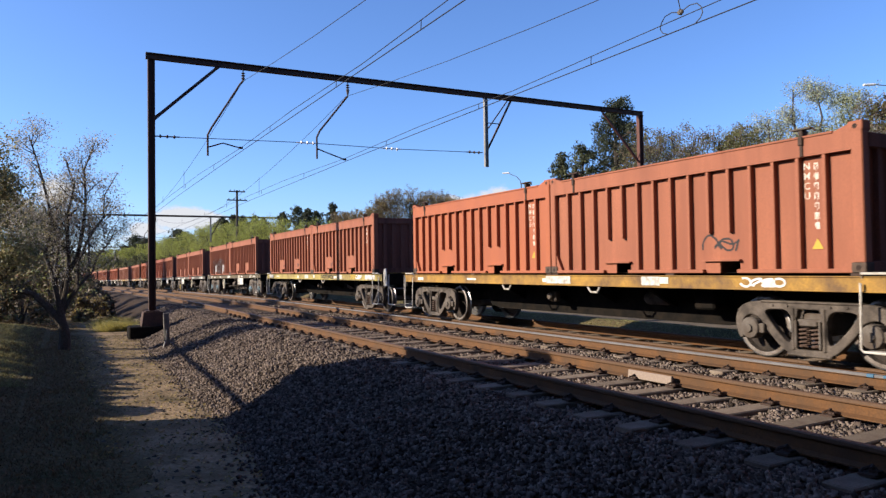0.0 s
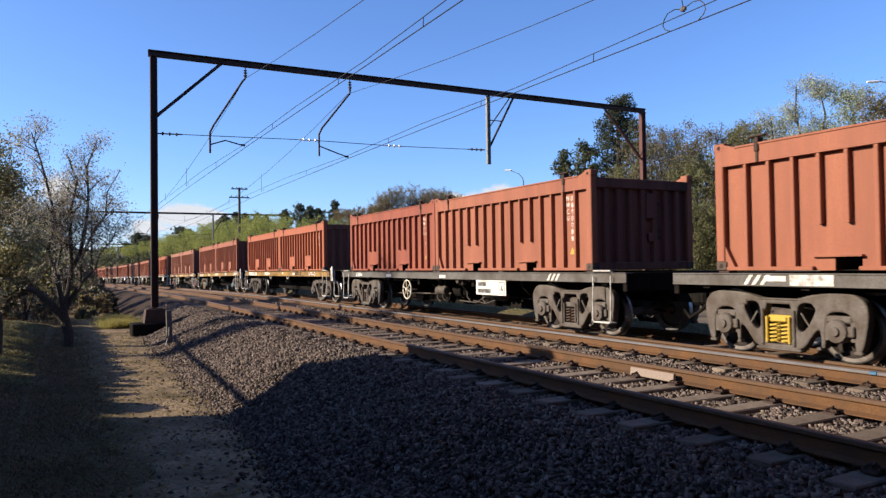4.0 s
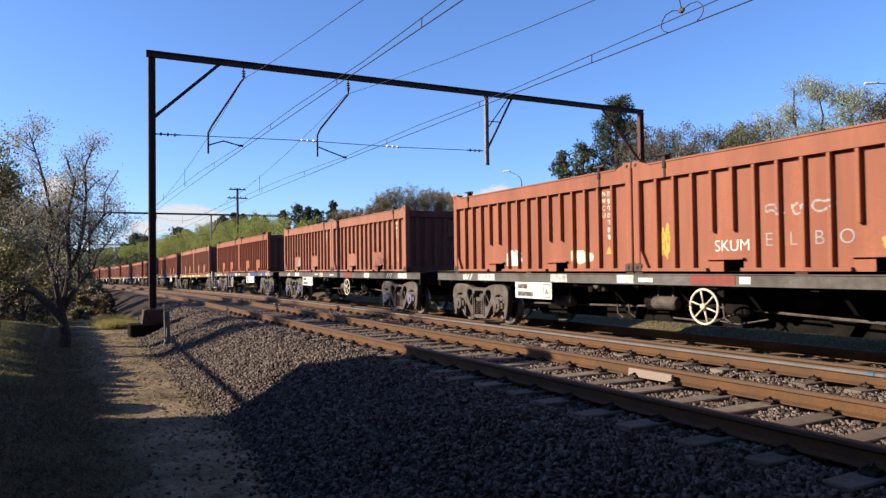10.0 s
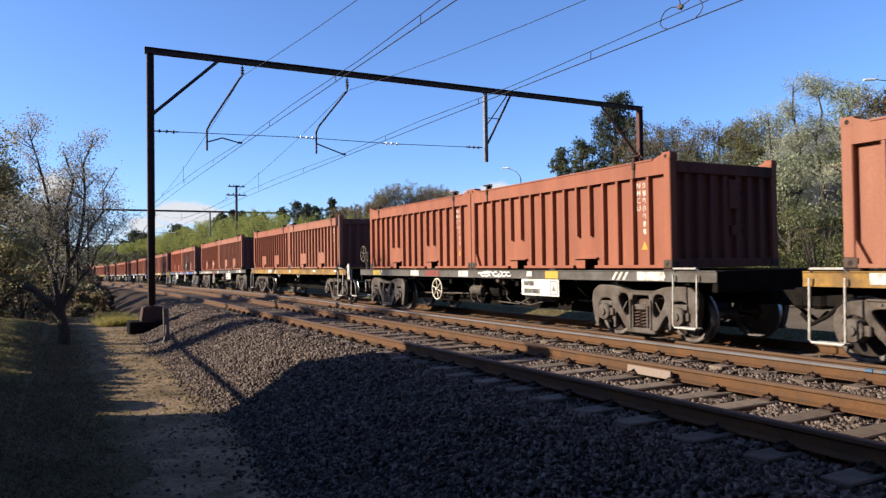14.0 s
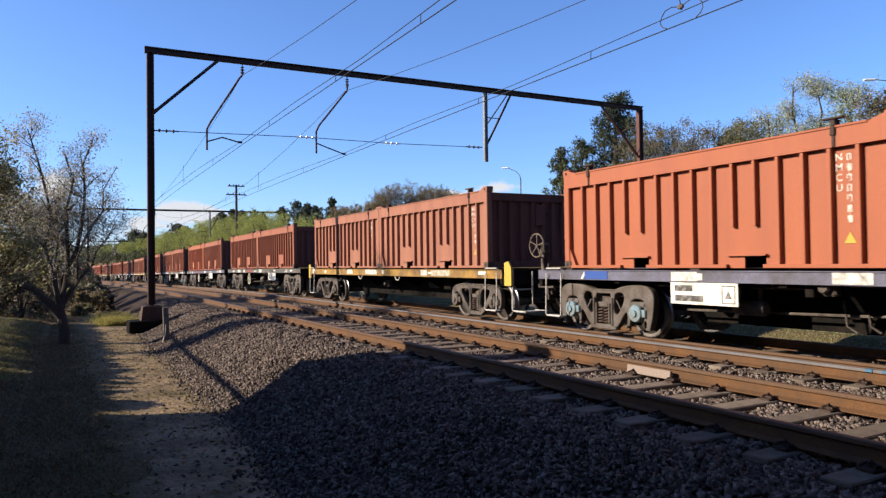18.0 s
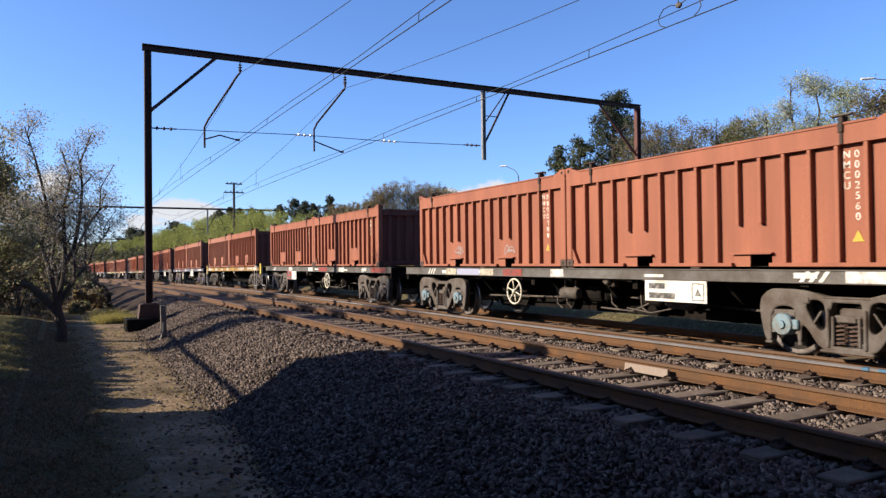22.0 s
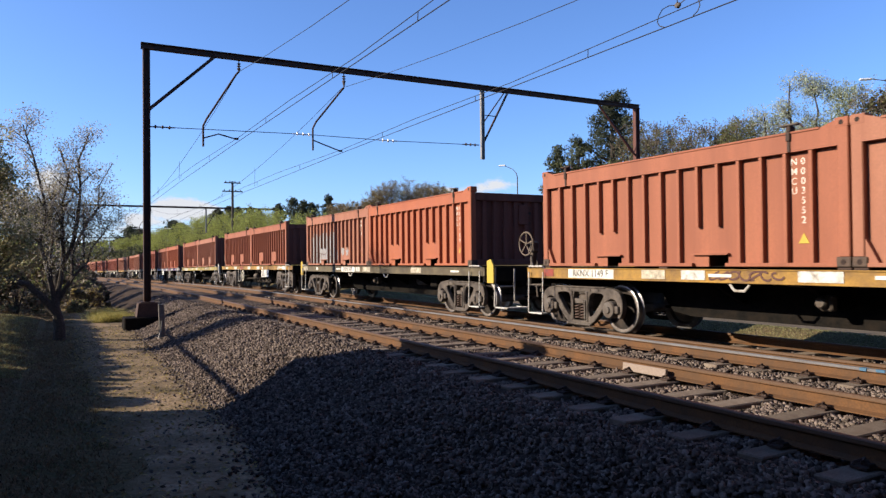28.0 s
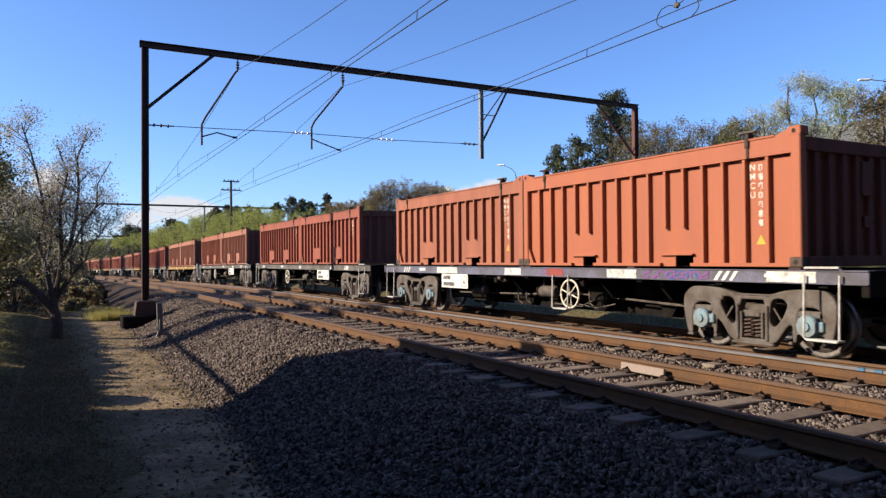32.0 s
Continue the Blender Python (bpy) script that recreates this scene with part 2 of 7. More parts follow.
TAG = {
    "white": material("spray_white", (0.68, 0.66, 0.63), 0.7, var=0.08, bump=0),
    "silver": material("spray_silver", (0.315, 0.3, 0.292), 0.55, 0.2, var=0.12, scale=2, fine=20, bump=0, second=(0.225, 0.203, 0.195)),
    "black": material("spray_black", (0.022, 0.02, 0.022), 0.7, var=0.2, bump=0),
    "brown": material("spray_dark_brown", (0.09, 0.038, 0.03), 0.7, var=0.2, bump=0),
    "yellow": material("spray_yellow", (0.465, 0.315, 0.045), 0.7, var=0.1, bump=0),
    "blue": material("spray_blue", (0.022, 0.068, 0.27), 0.6, var=0.15, bump=0),
    "cyan": material("spray_cyan", (0.05, 0.13, 0.22), 0.6, var=0.15, bump=0),
    "red": material("spray_red", (0.27, 0.038, 0.026), 0.7, var=0.15, bump=0),
    "purple": material("spray_purple", (0.15, 0.06, 0.18), 0.7, var=0.15, bump=0),
    "cream": CREAM,
    "lavender": material("spray_lavender", (0.30, 0.31, 0.40), 0.7, var=0.12, bump=0),
}
PURPLE_CAP = material("axle_cap_purple", (0.155, 0.13, 0.23), 0.5, var=0.2, second=(0.14, 0.12, 0.12))
SPRING = material("spring_rust", (0.075, 0.046, 0.034), 0.8, var=0.25, fine=50)
# rust darkened for the shade inside pockets; also draws the casting holes
THROAT = material("recess_shaded_rust", (0.03, 0.018, 0.014), 0.9, var=0.3, fine=30)
RED_CAP = material("axle_cap_red", (0.255, 0.098, 0.098), 0.6, var=0.15)
BLUE_CAP = material("axle_cap_blue", (0.15, 0.24, 0.285), 0.6, var=0.2, second=(0.15, 0.135, 0.112))


# ---- mesh building ----
class Shape:
    """Collects vertices and faces; one Shape becomes one mesh."""

    def __init__(self):
        self.v, self.f, self.mi = [], [], []

    def add(self, verts, faces, m=0):
        o = len(self.v)
        self.v += [tuple(p) for p in verts]
        self.f += [tuple(i + o for i in q) for q in faces]
        self.mi += [m] * len(faces)
        return self

    def box(self, x0, x1, y0, y1, z0, z1, m=0, b=0.0):
        """A box; b chamfers all its edges."""
        if not b:
            v = [(x, y, z) for x in (x0, x1) for y in (y0, y1) for z in (z0, z1)]
            return self.add(v, [(0, 1, 3, 2), (4, 6, 7, 5), (0, 4, 5, 1), (2, 3, 7, 6), (0, 2, 6, 4), (1, 5, 7, 3)], m)
        b = min(b, (x1 - x0) / 2.1, (y1 - y0) / 2.1, (z1 - z0) / 2.1)
        c, idx = [], {}
        for i in (0, 1):
            for j in (0, 1):
                for k in (0, 1):
                    p = ((x0, x1)[i], (y0, y1)[j], (z0, z1)[k])
                    s = (b if not i else -b, b if not j else -b, b if not k else -b)
                    for a in range(3):
                        q = [p[n] + (s[n] if n != a else 0) for n in range(3)]
                        idx[(i, j, k, a)] = len(c)
                        c.append(q)
        F = []
        for a in range(3):
            o1, o2 = [n for n in range(3) if n != a]
            for e in (0, 1):
                ring = []
                for g, h in ((0, 0), (1, 0), (1, 1), (0, 1)):
                    key = [0, 0, 0]
                    key[a], key[o1], key[o2] = e, g, h
                    ring.append(idx[(*key, a)])
                F.append(tuple(ring))
            for g in (0, 1):
                for h in (0, 1):
                    k0, k1 = [0, 0, 0], [0, 0, 0]
                    k0[o1] = k1[o1] = g
                    k0[o2] = k1[o2] = h
                    k0[a], k1[a] = 0, 1
                    F.append((idx[(*k0, o1)], idx[(*k1, o1)], idx[(*k1, o2)], idx[(*k0, o2)]))
        for i in (0, 1):
            for j in (0, 1):
                for k in (0, 1):
                    F.append(tuple(idx[(i, j, k, a)] for a in range(3)))
        return self.add(c, F, m)

    def prism(self, poly, x0, x1, axis="x", m=0):
        """A polygon of (y, z), or (x, z) for axis y, (x, y) for axis z, drawn out from x0 to x1."""
        n = len(poly)
        put = {"x": lambda a, p: (a, p[0], p[1]), "y": lambda a, p: (p[0], a, p[1]), "z": lambda a, p: (p[0], p[1], a)}[axis]
        v = [put(x0, p) for p in poly] + [put(x1, p) for p in poly]
        F = [tuple(range(n)), tuple(range(2 * n - 1, n - 1, -1))] + [(i, i + n, (i + 1) % n + n, (i + 1) % n) for i in range(n)]
        return self.add(v, F, m)

    def tube(self, points, r, n=6, m=0, cap=True):
        """A round bar along points; r one radius or one a point."""
        P = [Vector(p) for p in points]
        R = [r] * len(P) if isinstance(r, (int, float)) else r
        v, F = [], []
        for i, p in enumerate(P):
            d = (P[min(i + 1, len(P) - 1)] - P[max(i - 1, 0)]).normalized()
            a = d.orthogonal().normalized() if i == 0 else (a - d * a.dot(d)).normalized()
            c = d.cross(a)
            v += [p + (a * math.cos(2 * math.pi * k / n) + c * math.sin(2 * math.pi * k / n)) * R[i] for k in range(n)]
        for i in range(len(P) - 1):
            F += [(i * n + k, i * n + (k + 1) % n, (i + 1) * n + (k + 1) % n, (i + 1) * n + k) for k in range(n)]
        if cap:
            F += [tuple(range(n - 1, -1, -1)), tuple(range((len(P) - 1) * n, len(P) * n))]
        return self.add(v, F, m)

    def lathe(self, profile, axis="x", at=(0, 0, 0), n=20, m=0, cap=True):
        """Turns (r, a) about an axis through at."""
        v, F = [], []
        for r, a in profile:
            for k in range(n):
                c, s = r * math.cos(2 * math.pi * k / n), r * math.sin(2 * math.pi * k / n)
                q = (a, c, s) if axis == "x" else (c, a, s) if axis == "y" else (c, s, a)
                v.append(tuple(q[j] + at[j] for j in range(3)))
        for i in range(len(profile) - 1):
            F += [(i * n + k, i * n + (k + 1) % n, (i + 1) * n + (k + 1) % n, (i + 1) * n + k) for k in range(n)]
        if cap:
            F += [tuple(range(n)), tuple(range(len(profile) * n - 1, (len(profile) - 1) * n - 1, -1))]
        return self.add(v, F, m)

    def mesh(self, name, *mats, smooth=False):
        me = bpy.data.meshes.new(name)
        me.from_pydata(self.v, [], self.f)
        for mt in mats:
            me.materials.append(mt)
        if len(mats) > 1:
            me.polygons.foreach_set("material_index", self.mi)
        bm = bmesh.new()
        bm.from_mesh(me)
        bmesh.ops.recalc_face_normals(bm, faces=bm.faces)
        bm.to_mesh(me)
        bm.free()
        if smooth:
            me.polygons.foreach_set("use_smooth", [True] * len(me.polygons))
        return me


def part(name, shape, mats, parent=None, label="", at=None, smooth=False):
    """Links a Shape, or a mesh that stands already, as one mesh object under its thing."""
    mats = mats if isinstance(mats, (list, tuple)) else (mats,)
    me = shape.mesh(name, *mats, smooth=smooth) if isinstance(shape, Shape) else shape
    ob = new(name, me)
    ob.parent = parent
    if at is not None:
        ob.matrix_basis = at
    if label:
        ob["label"] = label
    return ob


def thing(name, label, category, group="", at=None, kind=""):
    ob = new(name)
    ob.empty_display_size = 0.2
    if at is not None:
        ob.matrix_basis = at
    return tagged(ob, label, category, group, kind)


def quads(name, v, f, mats, per=4):
    """A mesh from numpy arrays, for things with very many faces."""
    me = bpy.data.meshes.new(name)
    me.vertices.add(len(v))
    me.vertices.foreach_set("co", np.ascontiguousarray(v, dtype=np.float32).ravel())
    me.loops.add(f.size)
    me.loops.foreach_set("vertex_index", np.ascontiguousarray(f, dtype=np.int32).ravel())
    me.polygons.add(len(f))
    me.polygons.foreach_set("loop_start", np.arange(0, f.size, per, dtype=np.int32))
    for mt in mats:
        me.materials.append(mt)
    me.update(calc_edges=True)
    return me


GLYPHS = {}


def glyph_mesh(text, size, mat, align="CENTER", lead=0.85, bold=0.025):
    """Flat lettering in the built-in font, standing in the plane x = 0, read from -x; its centre at the origin."""
    key = (text, size, mat.name, align)
    if key not in GLYPHS:
        cu = bpy.data.curves.new("lettering", "FONT")
        cu.body, cu.size, cu.align_x, cu.align_y = text, size, align, "CENTER"
        cu.space_line, cu.offset = lead, size * bold
        ob = bpy.data.objects.new("lettering", cu)
        scene.collection.objects.link(ob)
        dg = bpy.context.evaluated_depsgraph_get()
        me = bpy.data.meshes.new_from_object(ob.evaluated_get(dg))
        bpy.data.objects.remove(ob)
        me.transform(Matrix(((0, 0, -1, 0), (-1, 0, 0, 0), (0, 1, 0, 0), (0, 0, 0, 1))))
        me.materials.clear()
        me.materials.append(mat)
        GLYPHS[key] = me
    return GLYPHS[key]


def rounded(poly, times=2):
    """Cuts a polygon's corners round."""
    for _ in range(times):
        out = []
        for (a, b), (c, d) in zip(poly, poly[1:] + poly[:1]):
            out += [(a * 0.78 + c * 0.22, b * 0.78 + d * 0.22), (a * 0.22 + c * 0.78, b * 0.22 + d * 0.78)]
        poly = out
    return poly


def casting(name, outer, holes, x0, x1, bevel, mat):
    """A cast plate with windows through it, in the plane of y and z, from x0 to x1, its edges rounded."""
    cu = bpy.data.curves.new(name, "CURVE")
    cu.dimensions, cu.fill_mode = "2D", "BOTH"
    cu.extrude, cu.bevel_depth, cu.bevel_resolution, cu.offset = (x1 - x0) / 2 - bevel, bevel, 1, -bevel
    for poly in [outer] + holes:
        sp = cu.splines.new("POLY")
        sp.points.add(len(poly) - 1)
        for q, (a, b) in zip(sp.points, poly):
            q.co = (a, b, 0, 1)
        sp.use_cyclic_u = True
    ob = bpy.data.objects.new(name, cu)
    scene.collection.objects.link(ob)
    me = bpy.data.meshes.new_from_object(ob.evaluated_get(bpy.context.evaluated_depsgraph_get()))
    bpy.data.objects.remove(ob)
    me.transform(Matrix(((0, 0, 1, (x0 + x1) / 2), (1, 0, 0, 0), (0, 1, 0, 0), (0, 0, 0, 1))))
    me.name = name
    me.materials.clear()
    me.materials.append(mat)
    return me


def add_mesh(shape, me):
    """Puts the faces of a mesh that stands already into a Shape."""
    return shape.add([tuple(v.co) for v in me.vertices], [tuple(p.vertices) for p in me.polygons])


# ---- ground, track bed and rails ----
CURVE_AT, CURVE_R = 95.0, 700.0


def bend(y):
    """How far the line has swung sideways at y: all but straight, then a long curve to the left."""
    side = 0.003 * max(0.0, y - 10)
    if y > CURVE_AT:
        a = min(y - CURVE_AT, 380.0)
        side -= a * a / (2 * CURVE_R) + max(0.0, y - CURVE_AT - 380.0) * 380.0 / CURVE_R
    return side


def drop(y):
    """How far the line has fallen at y, past the crest by the portal."""
    if y < 25:
        return 0.0
    u = min(y, 220.0) - 25
    return -0.0112 * (u * u / 40 if u < 20 else u - 10)


def heading(y):
    """The line's turn to the left at y, degrees."""
    return math.degrees(math.atan2(bend(y - 2) - bend(y + 2), 4))


def line_pose(x, y, z):
    """A pose on the line: x and z from the empty track's near rail, y along it."""
    return pose(x + bend(y), y, z + drop(y), -math.degrees(math.atan2(drop(y - 2) - drop(y + 2), 4)), 0, heading(y))


def lerp_table(x, table):
    for (a, p), (b, q) in zip(table, table[1:]):
        if x <= b:
            u = max(0.0, min(1.0, (x - a) / (b - a)))
            return p + (q - p) * u
    return table[-1][1]


LAND = ((-400, 6.0), (-60, 3.0), (-20, 0.9), (-11, 0.15), (-8.2, -0.3), (-6.4, -0.63), (-5.3, -0.84), (-2.4, -0.92), (7.4, -0.95), (8.5, -0.85), (9.0, -0.62), (9.7, -0.39), (10.1, -0.44), (11.5, -0.8), (20.5, -0.62), (24, 0.9), (28, 2.7), (40, 4.0), (120, 9.0), (500, 16.0))
RISE = ((9.5, 0.0), (12, 0.75), (16, 1.75), (20.5, 3.0), (24, 2.2), (28, 0.6), (40, 0.0))


def land(x, y):
    x -= bend(y)
    z = lerp_table(x, LAND) + drop(y) * max(0.0, min(1.0, (13 - x) / 3))
    if x > 9.5:
        z += max(0.0, min(1.0, (y - 28) / 12)) * lerp_table(x, RISE) + max(0.0, min(1.0, (y - 45) / 50)) * min(3.2, (x - 9.5) * 0.6)
    if x < -5.4 or x > 8.5:
        z += (0.10 * noise.noise((x * 0.45, y * 0.45, 1.7)) + 0.25 * noise.noise((x * 0.08, y * 0.08, 4.1))) * (0.2 if 8.3 < x < 21 and y < 30 else 1)
    elif x < -2.2:
        z += 0.03 * noise.noise((x * 1.3, y * 1.3, 0.4))
    return z


def sheet(name, xs, ys, height, mat, along=bend):
    v = [(x + along(y), y, height(x + along(y), y)) for y in ys for x in xs]
    n = len(xs)
    f = [(j * n + i, j * n + i + 1, (j + 1) * n + i + 1, (j + 1) * n + i) for j in range(len(ys) - 1) for i in range(n - 1)]
    me = bpy.data.meshes.new(name)
    me.from_pydata(v, [], f)
    me.materials.append(mat)
    me.polygons.foreach_set("use_smooth", [True] * len(f))
    return new(name, me)


_xs = [-3000, -900, -400, -200, -100, -60, -40, -30, -24, -20, -17, -14, -12, -11, -10, -9, -8.5, -8, -7.5, -7, -6.6, -6.2, -5.8, -5.5, -5.2, -4.9, -4.5, -4, -3.6, -3.2, -2.8, -2.4, 0, 3, 6, 7.4, 8, 8.5, 8.75, 9.0, 9.35, 9.7, 10.1, 10.7, 11.5, 12, 13, 14, 16, 18, 20, 20.5, 22, 24, 26, 28, 32, 40, 60, 120, 250, 500, 900, 3000]
_ys = [-3000, -900, -500, -200, -80, -40, -20] + [-10 + 1.0 * i for i in range(70)] + [62, 65, 70, 75, 80, 88, 96, 103, 110, 120, 130, 145, 160, 180, 200, 230, 260, 300, 340, 390, 450, 560, 700, 1200, 3000]
tagged(sheet("ground", _xs, _ys, land, GRASS), "rough grass verge and banks beside the railway", "ground", kind="structure")


def path_height(x, y):
    edge = 0.45 * noise.noise((y * 0.55, 7.0, x * 0.3)) + 0.2 * noise.noise((y * 1.9, 3.0, x * 0.8))
    return land(x, y) + 0.02 - 0.3 * max(0, abs(x + 3.4) - 0.95 + edge)


tagged(sheet("path", [-5.9 + 0.1 * i for i in range(38)], [-6 + 0.2 * i for i in range(224)], path_height, EARTH), "trodden earth path beside the ballast", "path", kind="structure")


def yard_height(x, y):
    wav = 0.4 * noise.noise((y * 0.4, 5.0, 1.0)) if x < 12 else 0.0
    return land(x, y) + (0.02 if x > 11.2 + wav else -0.1)


tagged(sheet("yard", [10.6, 10.8, 11.0, 11.2, 11.4, 11.6, 12.2, 13, 14, 15, 16, 17, 18, 19, 20, 20.4], [-6 + 0.8 * i for i in range(45)], yard_height, GRAVEL), "flat grey gravel yard beyond the tracks", "yard", kind="structure")


def toe(y):
    """Where the ballast's foot lies across the line."""
    return max(-3.3, min(-2.35, -2.86 + 0.015 * (y - 9) - 0.09 * max(0.0, 9 - y)))


def bed_height(x, y):
    x -= bend(y)
    wob = 0.035 * noise.noise((x * 2.1, y * 2.1, 0)) + 0.02 * noise.noise((x * 6, y * 6, 3))
    edge = 0.12 * noise.noise((y * 0.35, 2.0, 5.0))
    if x < -1.05:
        x = -1.05 + (x + edge * min(1, (-1.05 - x) * 2) + 1.05) * 2.15 / (-1.05 - toe(y))
    heap = max(0.0, min(1.0, (y - 6.5) / 3))
    z = drop(y) + lerp_table(x, ((-3.7, -1.06), (-3.2, -0.90), (-1.05, -0.235), (-0.62, -0.2 + 0.04 * heap), (-0.46, -0.215 + 0.055 * heap), (-0.38, -0.215 + 0.015 * heap), (2.1, -0.215), (3.0, -0.26), (6.4, -0.27), (7.2, -0.5), (8.2, -1.0)))
    return z + (wob if -3.45 < x < 7.6 else 0)


_bx = [-3.7, -3.5, -3.35, -3.2, -3.0, -2.8, -2.6, -2.4] + [-2.2 + 0.15 * i for i in range(11)] + [-0.62, -0.5, -0.46, -0.38, -0.2, 0.2, 0.6, 1.0, 1.3, 1.7, 2.1, 2.4, 2.7, 3.0, 3.4, 3.8, 4.4, 5.0, 5.6, 6.2, 6.6, 7.0, 7.4, 7.8, 8.2]
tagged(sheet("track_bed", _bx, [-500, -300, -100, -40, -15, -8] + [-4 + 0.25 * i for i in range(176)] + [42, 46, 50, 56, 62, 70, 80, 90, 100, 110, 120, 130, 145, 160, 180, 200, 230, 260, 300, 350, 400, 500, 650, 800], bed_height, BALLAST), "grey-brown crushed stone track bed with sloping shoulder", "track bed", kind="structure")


RAIL_YS = [-480, -60, 0, 20, 25, 30, 35, 40, 45, 50, 60, 70, 80, 90, 100, 110, 120, 130, 140, 150, 160, 180, 200, 220, 250, 280, 320, 360, 400, 450, 500, 600, 700, 800]


def sweep(s, profile, ys, m=0):
    """Draws a closed profile of (x, z) out along the line."""
    n = len(profile)
    v = [(x + bend(y), y, z + drop(y)) for y in ys for x, z in profile]
    f = [(i * n + k, i * n + (k + 1) % n, (i + 1) * n + (k + 1) % n, (i + 1) * n + k) for i in range(len(ys) - 1) for k in range(n)]
    return s.add(v, f + [tuple(range(n)), tuple(range(len(v) - 1, len(v) - n - 1, -1))], m)


def rail_shape(ys):
    s = Shape()
    sweep(s, [(-0.07, -0.16), (0.07, -0.16), (0.07, -0.148), (0.012, -0.128), (0.009, -0.05), (0.034, -0.038), (0.035, -0.012), (-0.035, -0.012), (-0.034, -0.038), (-0.009, -0.05), (-0.012, -0.128), (-0.07, -0.148)], ys)
    sweep(s, [(-0.036, -0.03), (0.036, -0.03), (0.036, -0.008), (0.027, 0.0), (-0.027, 0.0), (-0.036, -0.008)], ys, 1)
    return s


GAUGE = 1.505
track_1 = thing("track", "empty rusty railway track on timber sleepers", "railway track", kind="structure")
track_2 = thing("track", "railway track under the train, rusty rails on timber sleepers", "railway track", kind="structure")
Z2 = -0.05
_rm = rail_shape(RAIL_YS).mesh("rail", RAILRUST, RAILTOP)
for x in (0, GAUGE):
    part("rail", _rm, None, track_1, at=pose(x, 0, 0))
_rm2 = rail_shape(RAIL_YS).mesh("rail", RAILRUST, RAILTOP)
for x in (3.86, 3.86 + GAUGE):
    part("rail", _rm2, None, track_2, at=pose(x, 0, Z2))
# the spare rail with a greyed head, lying outside the running rail
part("spare_rail", rail_shape(RAIL_YS[1:11]).mesh("spare_rail", RAILRUST, RAILGREY), None, track_2, "loose rail with a grey-painted head", at=pose(3.40, 0, Z2 + 0.004))
part("paint_mark", Shape().box(-0.039, 0.039, 4.93, 5.01, -0.032, 0.002).box(-0.039, 0.02, 4.72, 4.82, -0.026, 0.002), TAG["cyan"], track_2, "blue paint mark", at=pose(3.40, 0, Z2 + 0.004))

_sl = [Shape().box(-a, 1.25, -0.115, 0.115, -0.13, 0, b=0.012).mesh("sleeper", SLEEPER) for a in (1.25, 1.62)]
_clip = Shape().box(-0.075, 0.06, -0.06, 0.06, -0.006, 0.012).tube([(0.03, -0.045, 0.02), (-0.045, -0.05, 0.03), (-0.055, -0.02, 0.05), (0.0, 0.0, 0.058), (0.035, 0.02, 0.045), (-0.04, 0.045, 0.03), (-0.05, 0.05, 0.012)], 0.012, 5).box(-0.02, 0.03, -0.025, 0.025, 0.0, 0.045, b=0.01).mesh("rail_clip", CLIP)
_rng = random.Random(5)
for tr, x0, z0, ph in ((track_1, GAUGE / 2, -0.162, 3.52), (track_2, 3.86 + GAUGE / 2, -0.162 + Z2, 3.7)):
    for i in range(-20, 62):
        y = ph + 0.64 * i
        part("sleeper", _sl[0] if tr is track_1 else _sl[1], None, tr, at=line_pose(x0 + _rng.uniform(-0.06, 0.06), y + _rng.uniform(-0.03, 0.03), z0 + _rng.uniform(-0.012, 0.004)) @ pose(0, 0, 0, 0, 0, _rng.uniform(-1.5, 1.5)))
        if -3 <= i < 32:
            outs = (0, GAUGE) if tr is track_1 else (-0.46, 0)
            for r in outs:
                for sd in (-1, 1):
                    if tr is track_2 and sd > 0 and r < 0:
                        continue
                    part("rail_clip", _clip, None, tr, at=line_pose(x0 - GAUGE / 2 + r + sd * 0.11, y, z0 + 0.004) @ pose(0, 0, 0, 0, 0, 0 if sd < 0 else 180))
    far = Shape()
    for i in range(62, 330):
        y = ph + 0.64 * i
        far.box(x0 - 1.25 + bend(y), x0 + 1.25 + bend(y), y - 0.115, y + 0.115, z0 - 0.12 + drop(y), z0 + drop(y))
    tagged(part("far_sleepers", far, SLEEPER, tr), kind="stuff")

plank = tagged(part("plank", Shape().box(-0.02, 0.02, -0.36, 0.36, -0.05, 0.05, b=0.006), PALE_WOOD), "pale timber plank leaning against the rusty rail", "plank")
plank.matrix_basis = pose(GAUGE - 0.09, 6.48, -0.10, 0, 8, 0)


